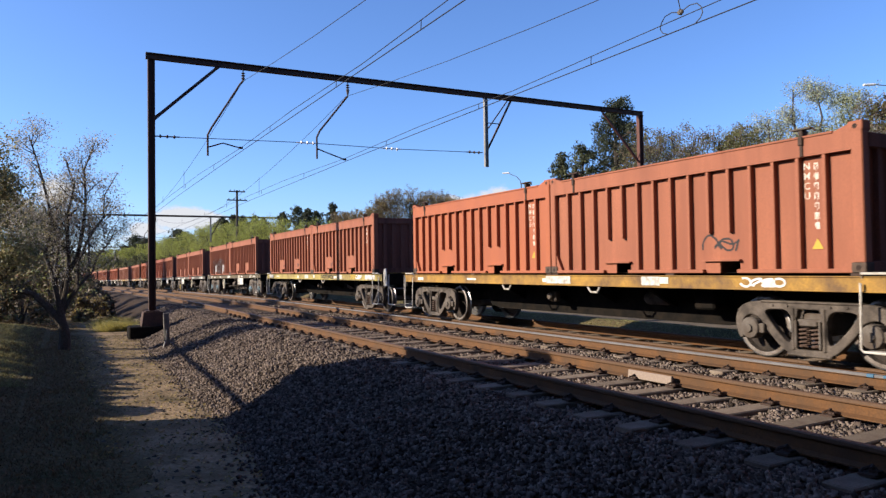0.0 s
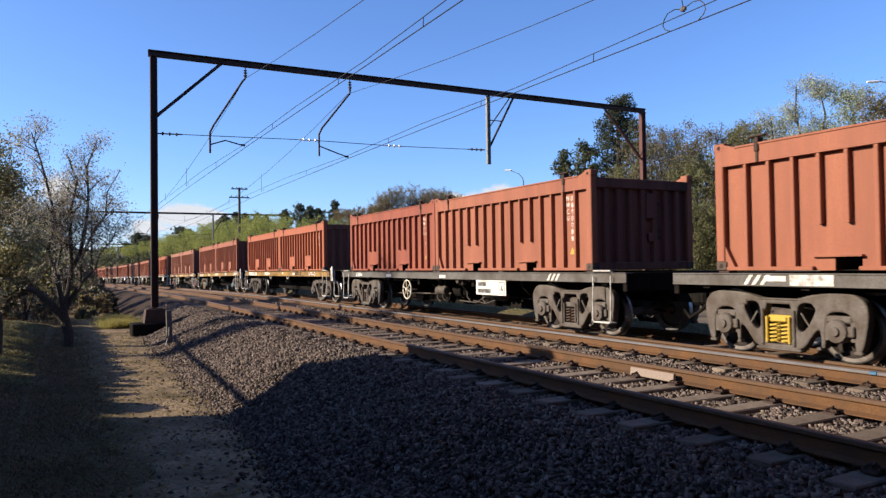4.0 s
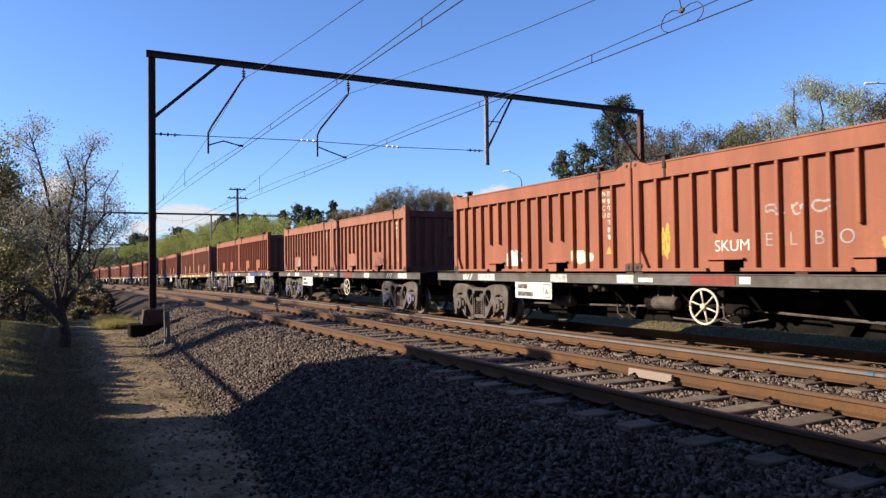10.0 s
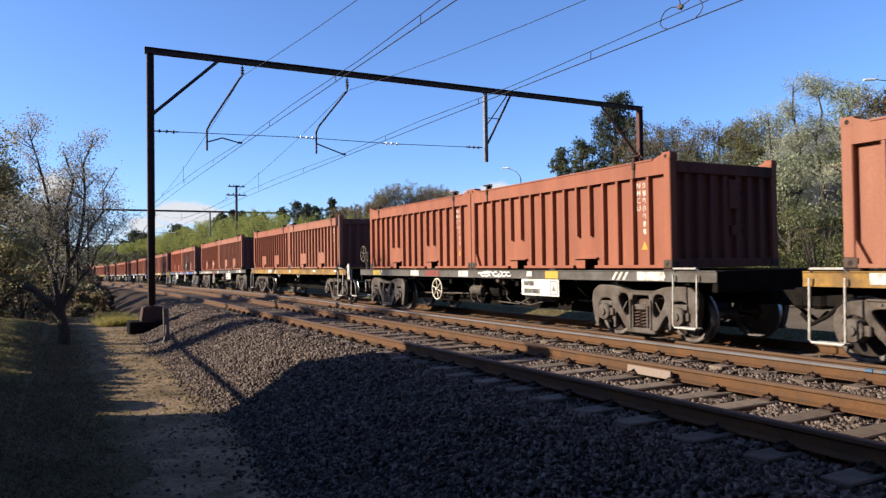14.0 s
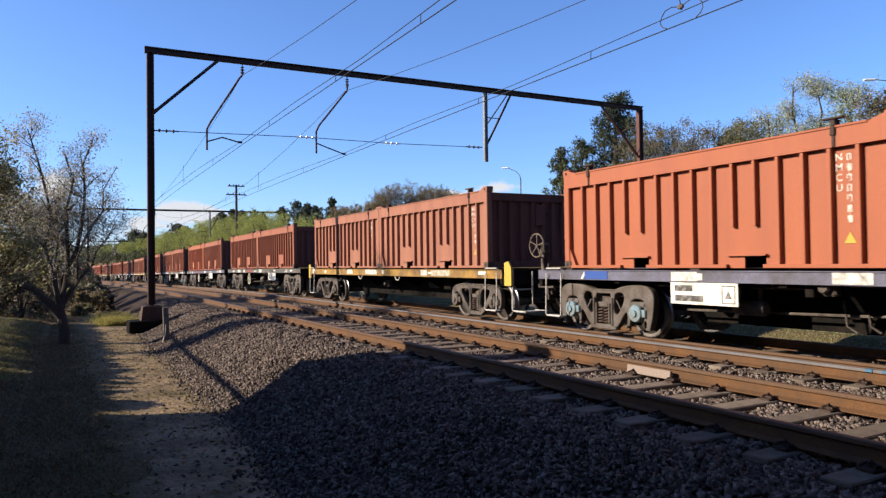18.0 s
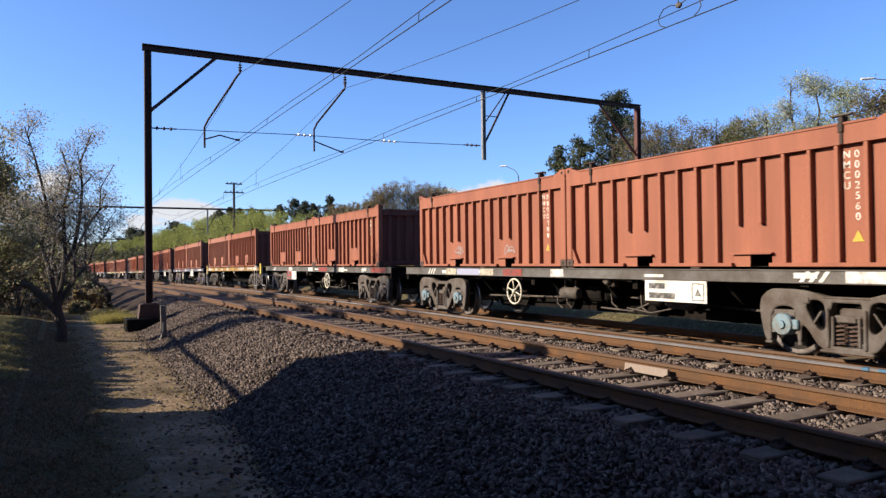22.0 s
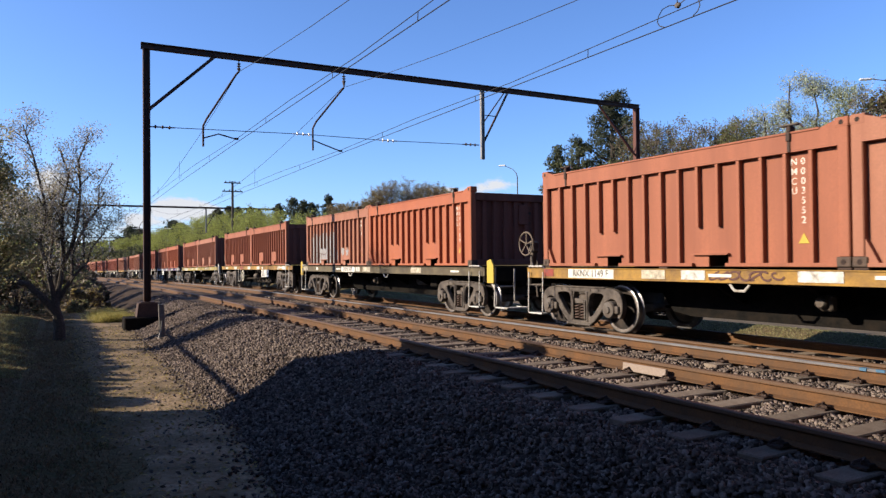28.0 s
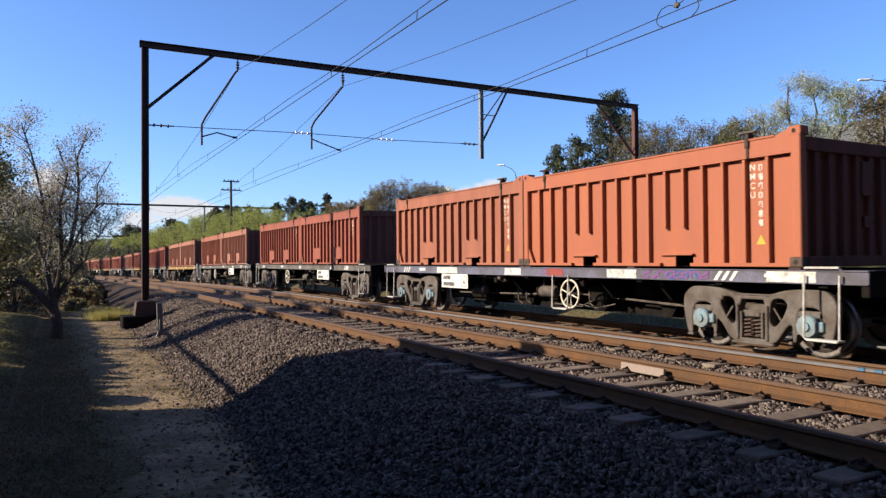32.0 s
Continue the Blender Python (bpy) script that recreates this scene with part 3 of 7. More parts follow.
# ---- overhead line ----
def portal(y, dz=0.0, near=True):
    p = thing("catenary_portal", "rusty steel overhead-line portal spanning the tracks" if near else "distant dark steel overhead-line portal", "catenary portal", "portals over the tracks", pose(bend(y), y, dz, 0, 0, heading(y)))
    beam = Shape()
    beam.box(-2.42, 19.55, -0.09, 0.09, 8.345, 8.375, b=0.004).box(-2.42, 19.55, -0.09, 0.09, 8.52, 8.55, b=0.004).box(-2.42, 19.55, -0.02, 0.02, 8.375, 8.52)
    for i in range(12):
        x = -2 + i * 1.9
        beam.box(x, x + 0.02, -0.08, 0.08, 8.375, 8.52)
    part("beam", beam, MAST, p)
    m = Shape()
    for sx in (-0.1, 0.08):
        m.box(-2.25 + sx - 0.01, -2.25 + sx + 0.03, -0.1, 0.1, 0.02, 8.345, b=0.004)
    m.box(-2.33, -2.17, -0.015, 0.015, -0.03, 8.345)
    m.box(-2.47, -2.03, -0.22, 0.22, -0.04, -0.01, b=0.005)
    part("mast", m, MAST, p)
    m = Shape()
    for sx in (-0.12, 0.09):
        m.box(19.37 + sx - 0.01, 19.37 + sx + 0.03, -0.1, 0.1, -0.5, 8.345, b=0.004)
    m.box(19.27, 19.47, -0.015, 0.015, -0.5, 8.345)
    part("mast", m, MASTRED, p, "red-brown steel mast")
    part("brace", Shape().prism([(-0.16, 8.345), (-2.14, 6.3), (-2.14, 6.46), (0.0, 8.345)], -0.05, 0.05, "y"), MAST, p)
    part("brace", Shape().tube([(17.0, -0.05, 8.345), (18.95, -0.05, 6.34), (19.26, -0.05, 6.1)], 0.05, 6).tube([(17.15, 0.05, 8.345), (19.26, 0.05, 6.25)], 0.03, 6), MASTRED, p)
    part("footing", Shape().prism([(-2.6, -0.5), (-1.9, -0.5), (-1.96, -0.04), (-2.54, -0.04)], -0.32, 0.32, "y"), FOOTING, p, "rust-stained concrete footing")
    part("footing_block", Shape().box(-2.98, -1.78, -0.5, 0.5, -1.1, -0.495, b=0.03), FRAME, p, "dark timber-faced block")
    for xi, zt, zb, ex, ez, eb, px, pz, rx, rz in ((0.77, 8.345, 7.95, -0.45, 5.94, 5.23, 0.06, 5.70, 0.72, 5.55), (4.67, 8.345, 7.80, 3.44, 6.15, 5.35, 3.83, 5.60, 4.56, 5.37)):
        ins = Shape().lathe([(0.02, zt), (0.02, zt - 0.1), (0.07, zt - 0.12), (0.02, zt - 0.17), (0.075, zt - 0.21), (0.02, zt - 0.26), (0.07, zt - 0.3), (0.02, zb)], "z", (xi, 0, 0), 12)
        part("insulator", ins, PORCELAIN, p)
        part("cantilever_arm", Shape().tube([(xi, 0, zb), (xi - 0.1, 0, zb - 0.12), (ex + 0.12, 0, ez + 0.25), (ex, 0, ez), (ex, 0, eb)], 0.035, 8), MAST, p)
        part("registration_arm", Shape().tube([(ex, 0, ez - 0.42), (px, 0, pz), (rx, 0, rz)], 0.024, 8).box(rx - 0.12, rx + 0.02, -0.02, 0.02, rz - 0.01, rz + 0.06), MAST, p)
    part("span_wire", Shape().tube([(-2.15, 0, 5.78), (3.08, 0, 5.92), (6.47, 0, 5.92), (10.6, 0, 6.03)], 0.013, 5), WIRE, p)
    for x, mt in ((-1.75, MAST), (3.08, PORCELAIN_W), (6.47, PORCELAIN_W), (10.2, MAST)):
        s = Shape()
        for d in (-0.22, 0.0, 0.22):
            s.lathe([(0.02, x + d - 0.04), (0.06, x + d - 0.02), (0.06, x + d + 0.01), (0.02, x + d + 0.04)], "x", (0, 0, lerp_table(x, ((-2.15, 5.78), (3.08, 5.92), (6.47, 5.92), (10.6, 6.03)))), 10)
        s.tube([(x - 0.4, 0, lerp_table(x - 0.4, ((-2.15, 5.78), (3.08, 5.92), (6.47, 5.92), (10.6, 6.03)))), (x + 0.4, 0, lerp_table(x + 0.4, ((-2.15, 5.78), (3.08, 5.92), (6.47, 5.92), (10.6, 6.03))))], 0.022, 6)
        part("insulator", s, mt, p)
    d = Shape().box(10.70, 10.86, -0.012, 0.012, 5.44, 8.345)
    for e in (10.70, 10.83):
        d.box(e, e + 0.03, -0.06, 0.06, 5.44, 8.345)
    part("drop_post", d, GALV, p, "galvanised hanging post")
    part("drop_brace", Shape().tube([(12.05, 0, 8.345), (10.86, 0, 6.2)], 0.045, 6).tube([(11.9, 0.04, 8.345), (10.86, 0.04, 7.0)], 0.025, 6).tube([(11.5, 0, 7.3), (10.86, 0, 7.3)], 0.02, 5), MAST, p)
    return p


portal(25.3)
portal(88.0, -0.69, False)
portal(178.0, -1.35, False)


def wire(name, pts, r, label, cat="overhead wire"):
    return tagged(part(name, Shape().tube(pts, r, 5), WIRE), label, cat, "overhead wires")


CONTACT = {0.75: 5.50, 4.60: 5.34}
for X, ins_z in ((0.75, 7.93), (4.60, 7.78)):
    zc = CONTACT[X]
    wire("contact_wire", [(X + bend(y), y, zc + drop(y)) for y in (-60, -20, 0, 25.3, 40, 60, 88, 100, 115, 130, 150, 178, 210, 260, 320)], 0.011, "dark copper contact wire over the track")
    mess = []
    for i in range(-64, 300, 4):
        y = 25.3 + i
        if i < 0:
            u = -i / 32.0
            z = ins_z - 1.75 * (1 - (1 - min(u, 2)) ** 2)
        elif i < 59.7:
            u = i / 29.85
            z = ins_z - 2.15 * (1 - (1 - u) ** 2)
        else:
            u = ((i - 59.7) % 60) / 30
            z = ins_z - 2.15 * (1 - (1 - u) ** 2)
        mess.append((X + bend(y), y, z + drop(y)))
    wire("messenger_wire", mess, 0.009, "dark sagging messenger wire")
    wire("auxiliary_wire", [(X, -60, zc + 0.34), (X, 0, zc + 0.35), (X, 9, zc + 0.2), (X, 14, zc + 0.1), (X, 19, zc + 0.16), (X, 25.3, zc + 0.1), (X, 34, zc + 0.22), (X, 44, zc + 0.15), (X, 60, zc + 0.05), (X, 120, zc + 0.08)], 0.009, "thin auxiliary wire above the contact wire")
    hang = [(y, zc + a) for y, a in ((3.5, 0.29), (7.0, 0.23), (11.2, 0.155), (15.6, 0.12), (21.5, 0.13), (30.5, 0.18), (38, 0.2))]
    hang += [(y, ins_z - 2.15 * (1 - (1 - (y - 25.3) / 29.85) ** 2)) for y in (38.5, 47.0, 55, 66)]
    for y, top in hang:
        tagged(part("dropper_wire", Shape().tube([(X, y, zc), (X + 0.01, y, top)], 0.009, 5), WIRE), "short dropper wire between the overhead wires", "overhead wire", "dropper wires")
clamp = thing("wire_clamp", "looped feeder clamp hanging on the overhead wires", "wire clamp")
j = Shape().box(4.57, 4.63, 8.76, 8.88, 5.6, 5.67, b=0.015).box(4.565, 4.635, 8.8, 8.84, 5.585, 5.685, b=0.01)
part("block", j, BOGIE, clamp)
for sd in (-1, 1):
    part("loop", Shape().tube([(4.6, 8.82 + sd * 0.06, 5.65), (4.6, 8.82 + sd * 0.2, 5.69), (4.6, 8.82 + sd * 0.36, 5.67), (4.6, 8.82 + sd * 0.45, 5.58), (4.6, 8.82 + sd * 0.48, 5.48), (4.6, 8.82 + sd * 0.43, 5.4), (4.6, 8.82 + sd * 0.33, 5.35)], 0.009, 5), WIRE, clamp)
part("lead", Shape().tube([(4.6, 8.82, 5.67), (4.62, 8.9, 5.95), (4.65, 8.86, 6.3)], 0.009, 5), WIRE, clamp)


# ---- containers ----
CL, CW, CH = 6.05, 2.5, 1.83
PITCH = (CL - 0.28) / 16


def rib_y(i):
    return CL / 2 - 0.14 - PITCH * i


SHORT = (4, 5, 10, 11)


POCKETS = tuple(((rib_y(a) + 0.10, rib_y(b) - 0.13)) for a, b in ((4, 5), (10, 11)))


def panel_shape():
    """The recessed wall panel; outwards is -x, the ribs' faces lie at x = 0.01. It is cut away over the fork pockets."""
    e = CL / 2 - 0.13
    edge = [(e, 0.05)]
    for a, b in POCKETS:
        edge += [(a, 0.05), (a, 0.19), (b, 0.19), (b, 0.05)]
    return Shape().prism(edge + [(-e, 0.05), (-e, CH - 0.2), (e, CH - 0.2)], 0.085, 0.11)


def top_rail_shape():
    e = CL / 2 - 0.13
    s = Shape().prism([(-e, CH - 0.36), (e, CH - 0.36), (e, CH - 0.05), (e - 0.04, CH - 0.05), (e - 0.22, CH - 0.11), (-e + 0.22, CH - 0.11), (-e + 0.04, CH - 0.05), (-e, CH - 0.05)], 0.0, 0.085)
    return s.box(-0.014, 0.10, -e + 0.23, e - 0.23, CH - 0.128, CH - 0.098, b=0.006)


def bottom_rail_shape():
    e = CL / 2 - 0.13
    s = Shape()
    cuts = [e] + [q for ab in POCKETS for q in ab] + [-e]
    for hi, lo in zip(cuts[::2], cuts[1::2]):
        s.box(0.005, 0.11, lo, hi, 0.0, 0.052, b=0.006)
    # gussets in the corners
    for sd in (-1, 1):
        s.prism([(sd * (e - 0.005), 0.05), (sd * (e - 0.005), 0.36), (sd * (e - 0.17), 0.05)], 0.02, 0.084)
    return s


def rib_shape(z0):
    return Shape().prism([(0.086, -0.032), (0.016, -0.026), (0.01, -0.02), (0.01, 0.02), (0.016, 0.026), (0.086, 0.036)], z0, CH - 0.362, "z")


def pocket_frame_shape():
    """Lintel over a fork pocket and the plate that closes its one half; its middle at y = 0."""
    h = (POCKETS[0][0] - POCKETS[0][1]) / 2
    s = Shape().box(0.02, 0.11, -h - 0.03, h + 0.03, 0.168, 0.191)
    return s.box(0.07, 0.09, h * 0.12, h, 0.0, 0.168).box(0.09, 0.4, h * 0.12, h * 0.16, 0.0, 0.168)


def pocket_shape():
    """The dark throat of a fork pocket, open to the side."""
    h = (POCKETS[0][0] - POCKETS[0][1]) / 2
    y0, y1, x0, x1 = -h, h * 0.12, 0.1, 0.55
    return Shape().add([(x0, y0, 0.004), (x0, y1, 0.004), (x0, y1, 0.168), (x0, y0, 0.168), (x1, y0, 0.004), (x1, y1, 0.004), (x1, y1, 0.168), (x1, y0, 0.168)], [(4, 5, 6, 7), (0, 1, 5, 4), (3, 7, 6, 2), (0, 4, 7, 3), (1, 2, 6, 5)])


def whole_side():
    """The same side pressed in one sheet, for walls that are never near."""
    e = CL / 2 - 0.13
    out = [(0.11, -e), (0.085, -e)]
    for i in range(15, 0, -1):
        y = rib_y(i)
        out += [(0.085, y - 0.045), (0.01, y - 0.034), (0.01, y + 0.034), (0.085, y + 0.045)]
    return Shape().prism(out + [(0.085, e), (0.11, e)], 0.05, CH - 0.36, "z")


def end_shape():
    """An end wall at y = 0, outwards to -y."""
    w = CW / 2 - 0.12
    s = Shape().box(-w, w, 0.07, 0.09, 0.05, CH - 0.2)
    return s.box(0.06, 0.3, 0.0, 0.065, 0.95, 1.42, b=0.01).box(0.12, 0.26, 0.012, 0.065, 0.52, 0.68, b=0.005)


def end_rail_shape():
    w = CW / 2 - 0.12
    return Shape().box(-w, w, 0.0, 0.09, CH - 0.34, CH - 0.16, b=0.01)


def end_sill_shape():
    w = CW / 2 - 0.12
    return Shape().box(-w, w, 0.01, 0.09, 0.0, 0.14, b=0.01)


M_ENDRIB = Shape().prism([(-0.075, 0.069), (-0.05, 0.02), (0.05, 0.02), (0.075, 0.069)], 0.142, CH - 0.342, "z").mesh("end_rib", END_SHADED)
END_RIBS = [-(CW / 2 - 0.12) + (i + 0.9) * 2 * (CW / 2 - 0.12) / 7.8 for i in range(7)]


def latch_shape():
    """A lid latch: a stem down the rim and a flat bar across its top."""
    s = Shape()
    s.box(-0.016, 0.0, -0.022, 0.022, CH - 0.36, CH - 0.06, b=0.006)
    s.box(-0.02, 0.10, -0.03, 0.03, CH - 0.10, CH - 0.02, b=0.008)
    s.box(-0.04, 0.05, -0.15, 0.12, CH - 0.022, CH + 0.002, 1, b=0.006).box(-0.03, 0.01, -0.03, 0.035, CH - 0.22, CH - 0.1, b=0.01)
    return s.tube([(0.0, -0.15, CH - 0.01), (0.0, -0.2, CH - 0.06)], 0.014, 5)


def cast_shape():
    # the hole is a flat dark disc on the face
    return Shape().box(-0.085, 0.085, -0.09, 0.09, 0.0, 0.125, b=0.01).lathe([(0.034, -0.086), (0.03, -0.0875)], "x", (0, 0.0, 0.062), 10, 1)


def container_meshes(k):
    pm = PAINT[k]
    post = Shape().box(-0.07, 0.07, -0.07, 0.07, 0.12, CH - 0.1, b=0.012).box(-0.074, 0.074, -0.08, 0.08, CH - 0.13, CH - 0.03, b=0.01)
    return dict(side=whole_side().mesh("side_wall", pm), panel=panel_shape().mesh("side_wall", pm), top=top_rail_shape().mesh("top_rail", pm), bottom=bottom_rail_shape().mesh("bottom_rail", pm), rib=rib_shape(0.053).mesh("rib", pm), short=rib_shape(0.58).mesh("rib", pm), frame=pocket_frame_shape().mesh("pocket_frame", pm), end=end_shape().mesh("end_wall", END_SHADED), post=post.mesh("corner_post", pm), cast=cast_shape().mesh("corner_casting", pm, THROAT), rail=end_rail_shape().mesh("end_rail", END_SHADED), sill=end_sill_shape().mesh("end_sill", END_SHADED))


C_MESH = [container_meshes(k) for k in range(4)]
M_CAST = cast_shape().mesh("corner_casting", POST_DIRT, THROAT)
M_POCKET = pocket_shape().mesh("fork_pocket", THROAT)
M_LID = Shape().box(-CW / 2 + 0.1, CW / 2 - 0.1, -CL / 2 + 0.1, CL / 2 - 0.1, CH - 0.2, CH - 0.15).mesh("lid", LID)
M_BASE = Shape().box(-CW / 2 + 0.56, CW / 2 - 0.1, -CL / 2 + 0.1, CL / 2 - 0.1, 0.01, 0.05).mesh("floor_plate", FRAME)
M_LATCH = [latch_shape().mesh("lid_latch", CLIP, m) for m in (CLIP, BOGIE)]
M_TRI = Shape().prism([(-0.075, 0), (0.075, 0), (0, 0.135)], 0, 0.006).mesh("warning_triangle", TAG["yellow"])
WALL_X = -CW / 2


def bars_mesh(mat):
    """Seven small upright marks in a column, where the number cannot be read."""
    s = Shape()
    r = random.Random(3)
    for i in range(7):
        z = -0.125 * i
        w = r.uniform(0.024, 0.034)
        s.box(0, 0.003, -w, -w + 0.011, z, z + 0.085).box(0, 0.003, w - 0.011, w, z + r.choice((0, 0.03)), z + 0.085)
        s.box(0, 0.003, -w + 0.015, w - 0.015, z + r.choice((0, 0.07)), z + 0.085)
    s.box(0.0005, 0.0025, -0.0015, 0.0015, -0.75, 0.07)
    return s.mesh("number_marking", mat)


M_BARS = bars_mesh(NUMBERS)
M_BARS_END = bars_mesh(POST_DIRT)


def depth_at(y, z=1.0):
    """How deep the wall lies at y along it: on a rib's face, or on the panel."""
    if z < 0.2 and any(b - 0.03 < y < a + 0.03 for a, b in POCKETS):
        return None
    for i in range(1, 16):
        if z < 0.58 and i in SHORT:
            continue
        if abs(y - rib_y(i)) < 0.019:
            return 0.007
        if abs(y - rib_y(i)) < 0.037:
            return None
    return 0.082


def spray(paint, cells, cell=0.015):
    """Paint on the ribbed wall: cells is a set of (i, j) squares of the wall's own grid."""
    v, f = [], []
    for i, jj in cells:
        y, z = i * cell, jj * cell
        if not (-CL / 2 + 0.16 < y < CL / 2 - 0.16 and 0.07 < z < CH - 0.38):
            continue
        d = depth_at(y, z)
        if d is None:
            continue
        x = WALL_X + d
        o = len(v)
        h = cell / 2
        v += [(x, y - h, z - h), (x, y + h, z - h), (x, y + h, z + h), (x, y - h, z + h)]
        f.append((o, o + 1, o + 2, o + 3))
    me = bpy.data.meshes.new("graffiti")
    me.from_pydata(v, [], f)
    me.materials.append(TAG[paint])
    return me


def scribble(seed, y0, y1, z0, z1, n=5, width=0.05, cell=0.015):
    """Cells under one looping, running stroke that fills the box like quick handwriting."""
    r = random.Random(seed)
    out = set()
    cz, rz, dy = (z0 + z1) / 2, (z1 - z0) / 2 - width / 2, (y0 - y1) / n
    ph, a2, f2 = r.uniform(0, 6.28), r.uniform(0.25, 0.5), r.uniform(1.6, 2.7)
    steps = 110 * n
    m = int(width / cell) + 1
    for t in range(steps):
        u = t / steps
        w = 6.283 * n * u * 0.93 + ph
        y = y1 + dy * (0.5 + (n - 1) * u) + abs(dy) * (0.55 + 0.2 * math.sin(u * 9 + seed)) * math.cos(w)
        z = cz + rz * ((1 - a2) * math.sin(w) + a2 * math.sin(f2 * w + seed)) * (0.8 + 0.2 * math.sin(5 * u + seed))
        for di in range(-m, m + 1):
            for dj in range(-m, m + 1):
                i, jj = round(y / cell) + di, round(z / cell) + dj
                if (i * cell - y) ** 2 + (jj * cell - z) ** 2 < (width / 2) ** 2:
                    out.add((i, jj))
    return out


def blob(seed, y0, y1, z0, z1, cell=0.015):
    """Cells of a rounded, lumpy patch."""
    out = set()
    cy, cz, ry, rz = (y0 + y1) / 2, (z0 + z1) / 2, abs(y1 - y0) / 2, (z1 - z0) / 2
    for i in range(int(y0 / cell) - 1, int(y1 / cell) + 2):
        for jj in range(int(z0 / cell), int(z1 / cell) + 2):
            u, w = (i * cell - cy) / ry, (jj * cell - cz) / rz
            top = 1 + 0.22 * math.sin(u * 9 + seed)
            if abs(u) < 1 + 0.12 * math.sin(w * 6 + seed) and -1.2 < w < top * (1 - 0.25 * abs(u) ** 4):
                out.add((i, jj))
    return out


def heart(cy, cz, r, cell=0.015):
    """Cells of a heart."""
    n = int(1.4 * r / cell)
    at = lambda v: round(v / cell)
    return {(at(cy) + i, at(cz) + j) for i in range(-n, n + 1) for j in range(-n, n + 1) if ((i * cell / r) ** 2 + (j * cell / r) ** 2 - 1) ** 3 - (i * cell / r) ** 2 * (j * cell / r) ** 3 < 0}


def star(cy, cz, r, cell=0.015):
    """Cells of a five-pointed star."""
    n = int(r / cell)
    out = set()
    for i in range(-n, n + 1):
        for j in range(-n, n + 1):
            a = (math.atan2(i, j) * 5 / math.pi) % 2
            if math.hypot(i, j) * cell < r * (0.42 + 0.58 * abs(a - 1) ** 1.4):
                out.add((round(cy / cell) + i, round(cz / cell) + j))
    return out


def container(k, number=None, art=(), group="containers on the wagons", letters=True, light_latch=False, near=True, words_on=()):
    words = {0: "orange", 1: "faded salmon", 2: "dull red", 3: "bright orange"}[k]
    lab = f"{words} ribbed steel container on a flat wagon" + (", with graffiti" if art else "")
    c = thing("ore_container", lab, "container", group)
    M = C_MESH[k]
    if near:
        part("side_wall", M["panel"], None, c, at=pose(WALL_X, 0, 0))
        part("top_rail", M["top"], None, c, at=pose(WALL_X, 0, 0))
        part("bottom_rail", M["bottom"], None, c, at=pose(WALL_X, 0, 0))
        for i in range(1, 16):
            part("rib", M["short" if i in SHORT else "rib"], None, c, at=pose(WALL_X, rib_y(i), 0))
        for x in END_RIBS:
            part("end_rib", M_ENDRIB, None, c, at=pose(x, -CL / 2, 0))
    else:
        part("side_wall", M["side"], None, c, at=pose(WALL_X, 0, 0))
        part("top_rail", M["top"], None, c, at=pose(WALL_X, 0, 0))
        part("bottom_rail", M["bottom"], None, c, at=pose(WALL_X, 0, 0))
    part("side_wall", M["side"], None, c, at=pose(-WALL_X, 0, 0, 0, 0, 180))
    part("top_rail", M["top"], None, c, at=pose(-WALL_X, 0, 0, 0, 0, 180))
    part("bottom_rail", M["bottom"], None, c, at=pose(-WALL_X, 0, 0, 0, 0, 180))
    for a, b in POCKETS:
        part("pocket_frame", M["frame"], None, c, at=pose(WALL_X, (a + b) / 2, 0))
        part("fork_pocket", M_POCKET, None, c, at=pose(WALL_X, (a + b) / 2, 0))
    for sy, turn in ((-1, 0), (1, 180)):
        part("end_wall", M["end"], None, c, "end wall, darkened for shade", at=pose(0, sy * CL / 2, 0, 0, 0, turn))
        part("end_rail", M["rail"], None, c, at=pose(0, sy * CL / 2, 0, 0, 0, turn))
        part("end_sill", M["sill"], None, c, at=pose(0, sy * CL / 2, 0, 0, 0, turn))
    for sx in (-1, 1):
        for sy in (-1, 1):
            part("corner_post", M["post"], None, c, at=pose(sx * (CW / 2 - 0.07), sy * (CL / 2 - 0.075), 0))
            if sx < 0:
                part("corner_casting", M["cast"], None, c, at=pose(sx * (CW / 2 - 0.083), sy * (CL / 2 - 0.088), CH - 0.15))
            if sx < 0 or sy < 0:
                part("corner_casting", M_CAST, None, c, at=pose(sx * (CW / 2 - 0.083), sy * (CL / 2 - 0.088), 0))
    part("lid", M_LID, None, c)
    part("floor_plate", M_BASE, None, c)
    for y in (CL / 2 - 0.72, -CL / 2 + 0.78):
        part("lid_latch", M_LATCH[1 if light_latch and y < 0 else 0], None, c, "" if light_latch else "black iron lid latch", at=pose(WALL_X, y, 0))
    if letters:
        yl, yn = rib_y(14) - 0.09, rib_y(15) + 0.145
        part("letter_marking", glyph_mesh("N\nM\nC\nU", 0.125, NUMBERS, lead=1.0, bold=0.006), None, c, at=pose(WALL_X + 0.082, yl, 1.16))
        if number:
            part("number_marking", glyph_mesh("\n".join(number), 0.125, NUMBERS, lead=1.0, bold=0.006), None, c, at=pose(WALL_X + 0.082, yn, 0.97))
        else:
            part("number_marking", M_BARS, None, c, at=pose(WALL_X + 0.080, yn, 1.30))
        part("warning_triangle", M_TRI, None, c, "yellow warning triangle", at=pose(WALL_X + 0.076, yn, 0.30))
    for word, y, z, size, paint in words_on:
        part("graffiti", glyph_mesh(word, size, TAG[paint], bold=-0.008), None, c, f"{paint} hand-sprayed letters", at=pose(WALL_X + 0.08, y, z))
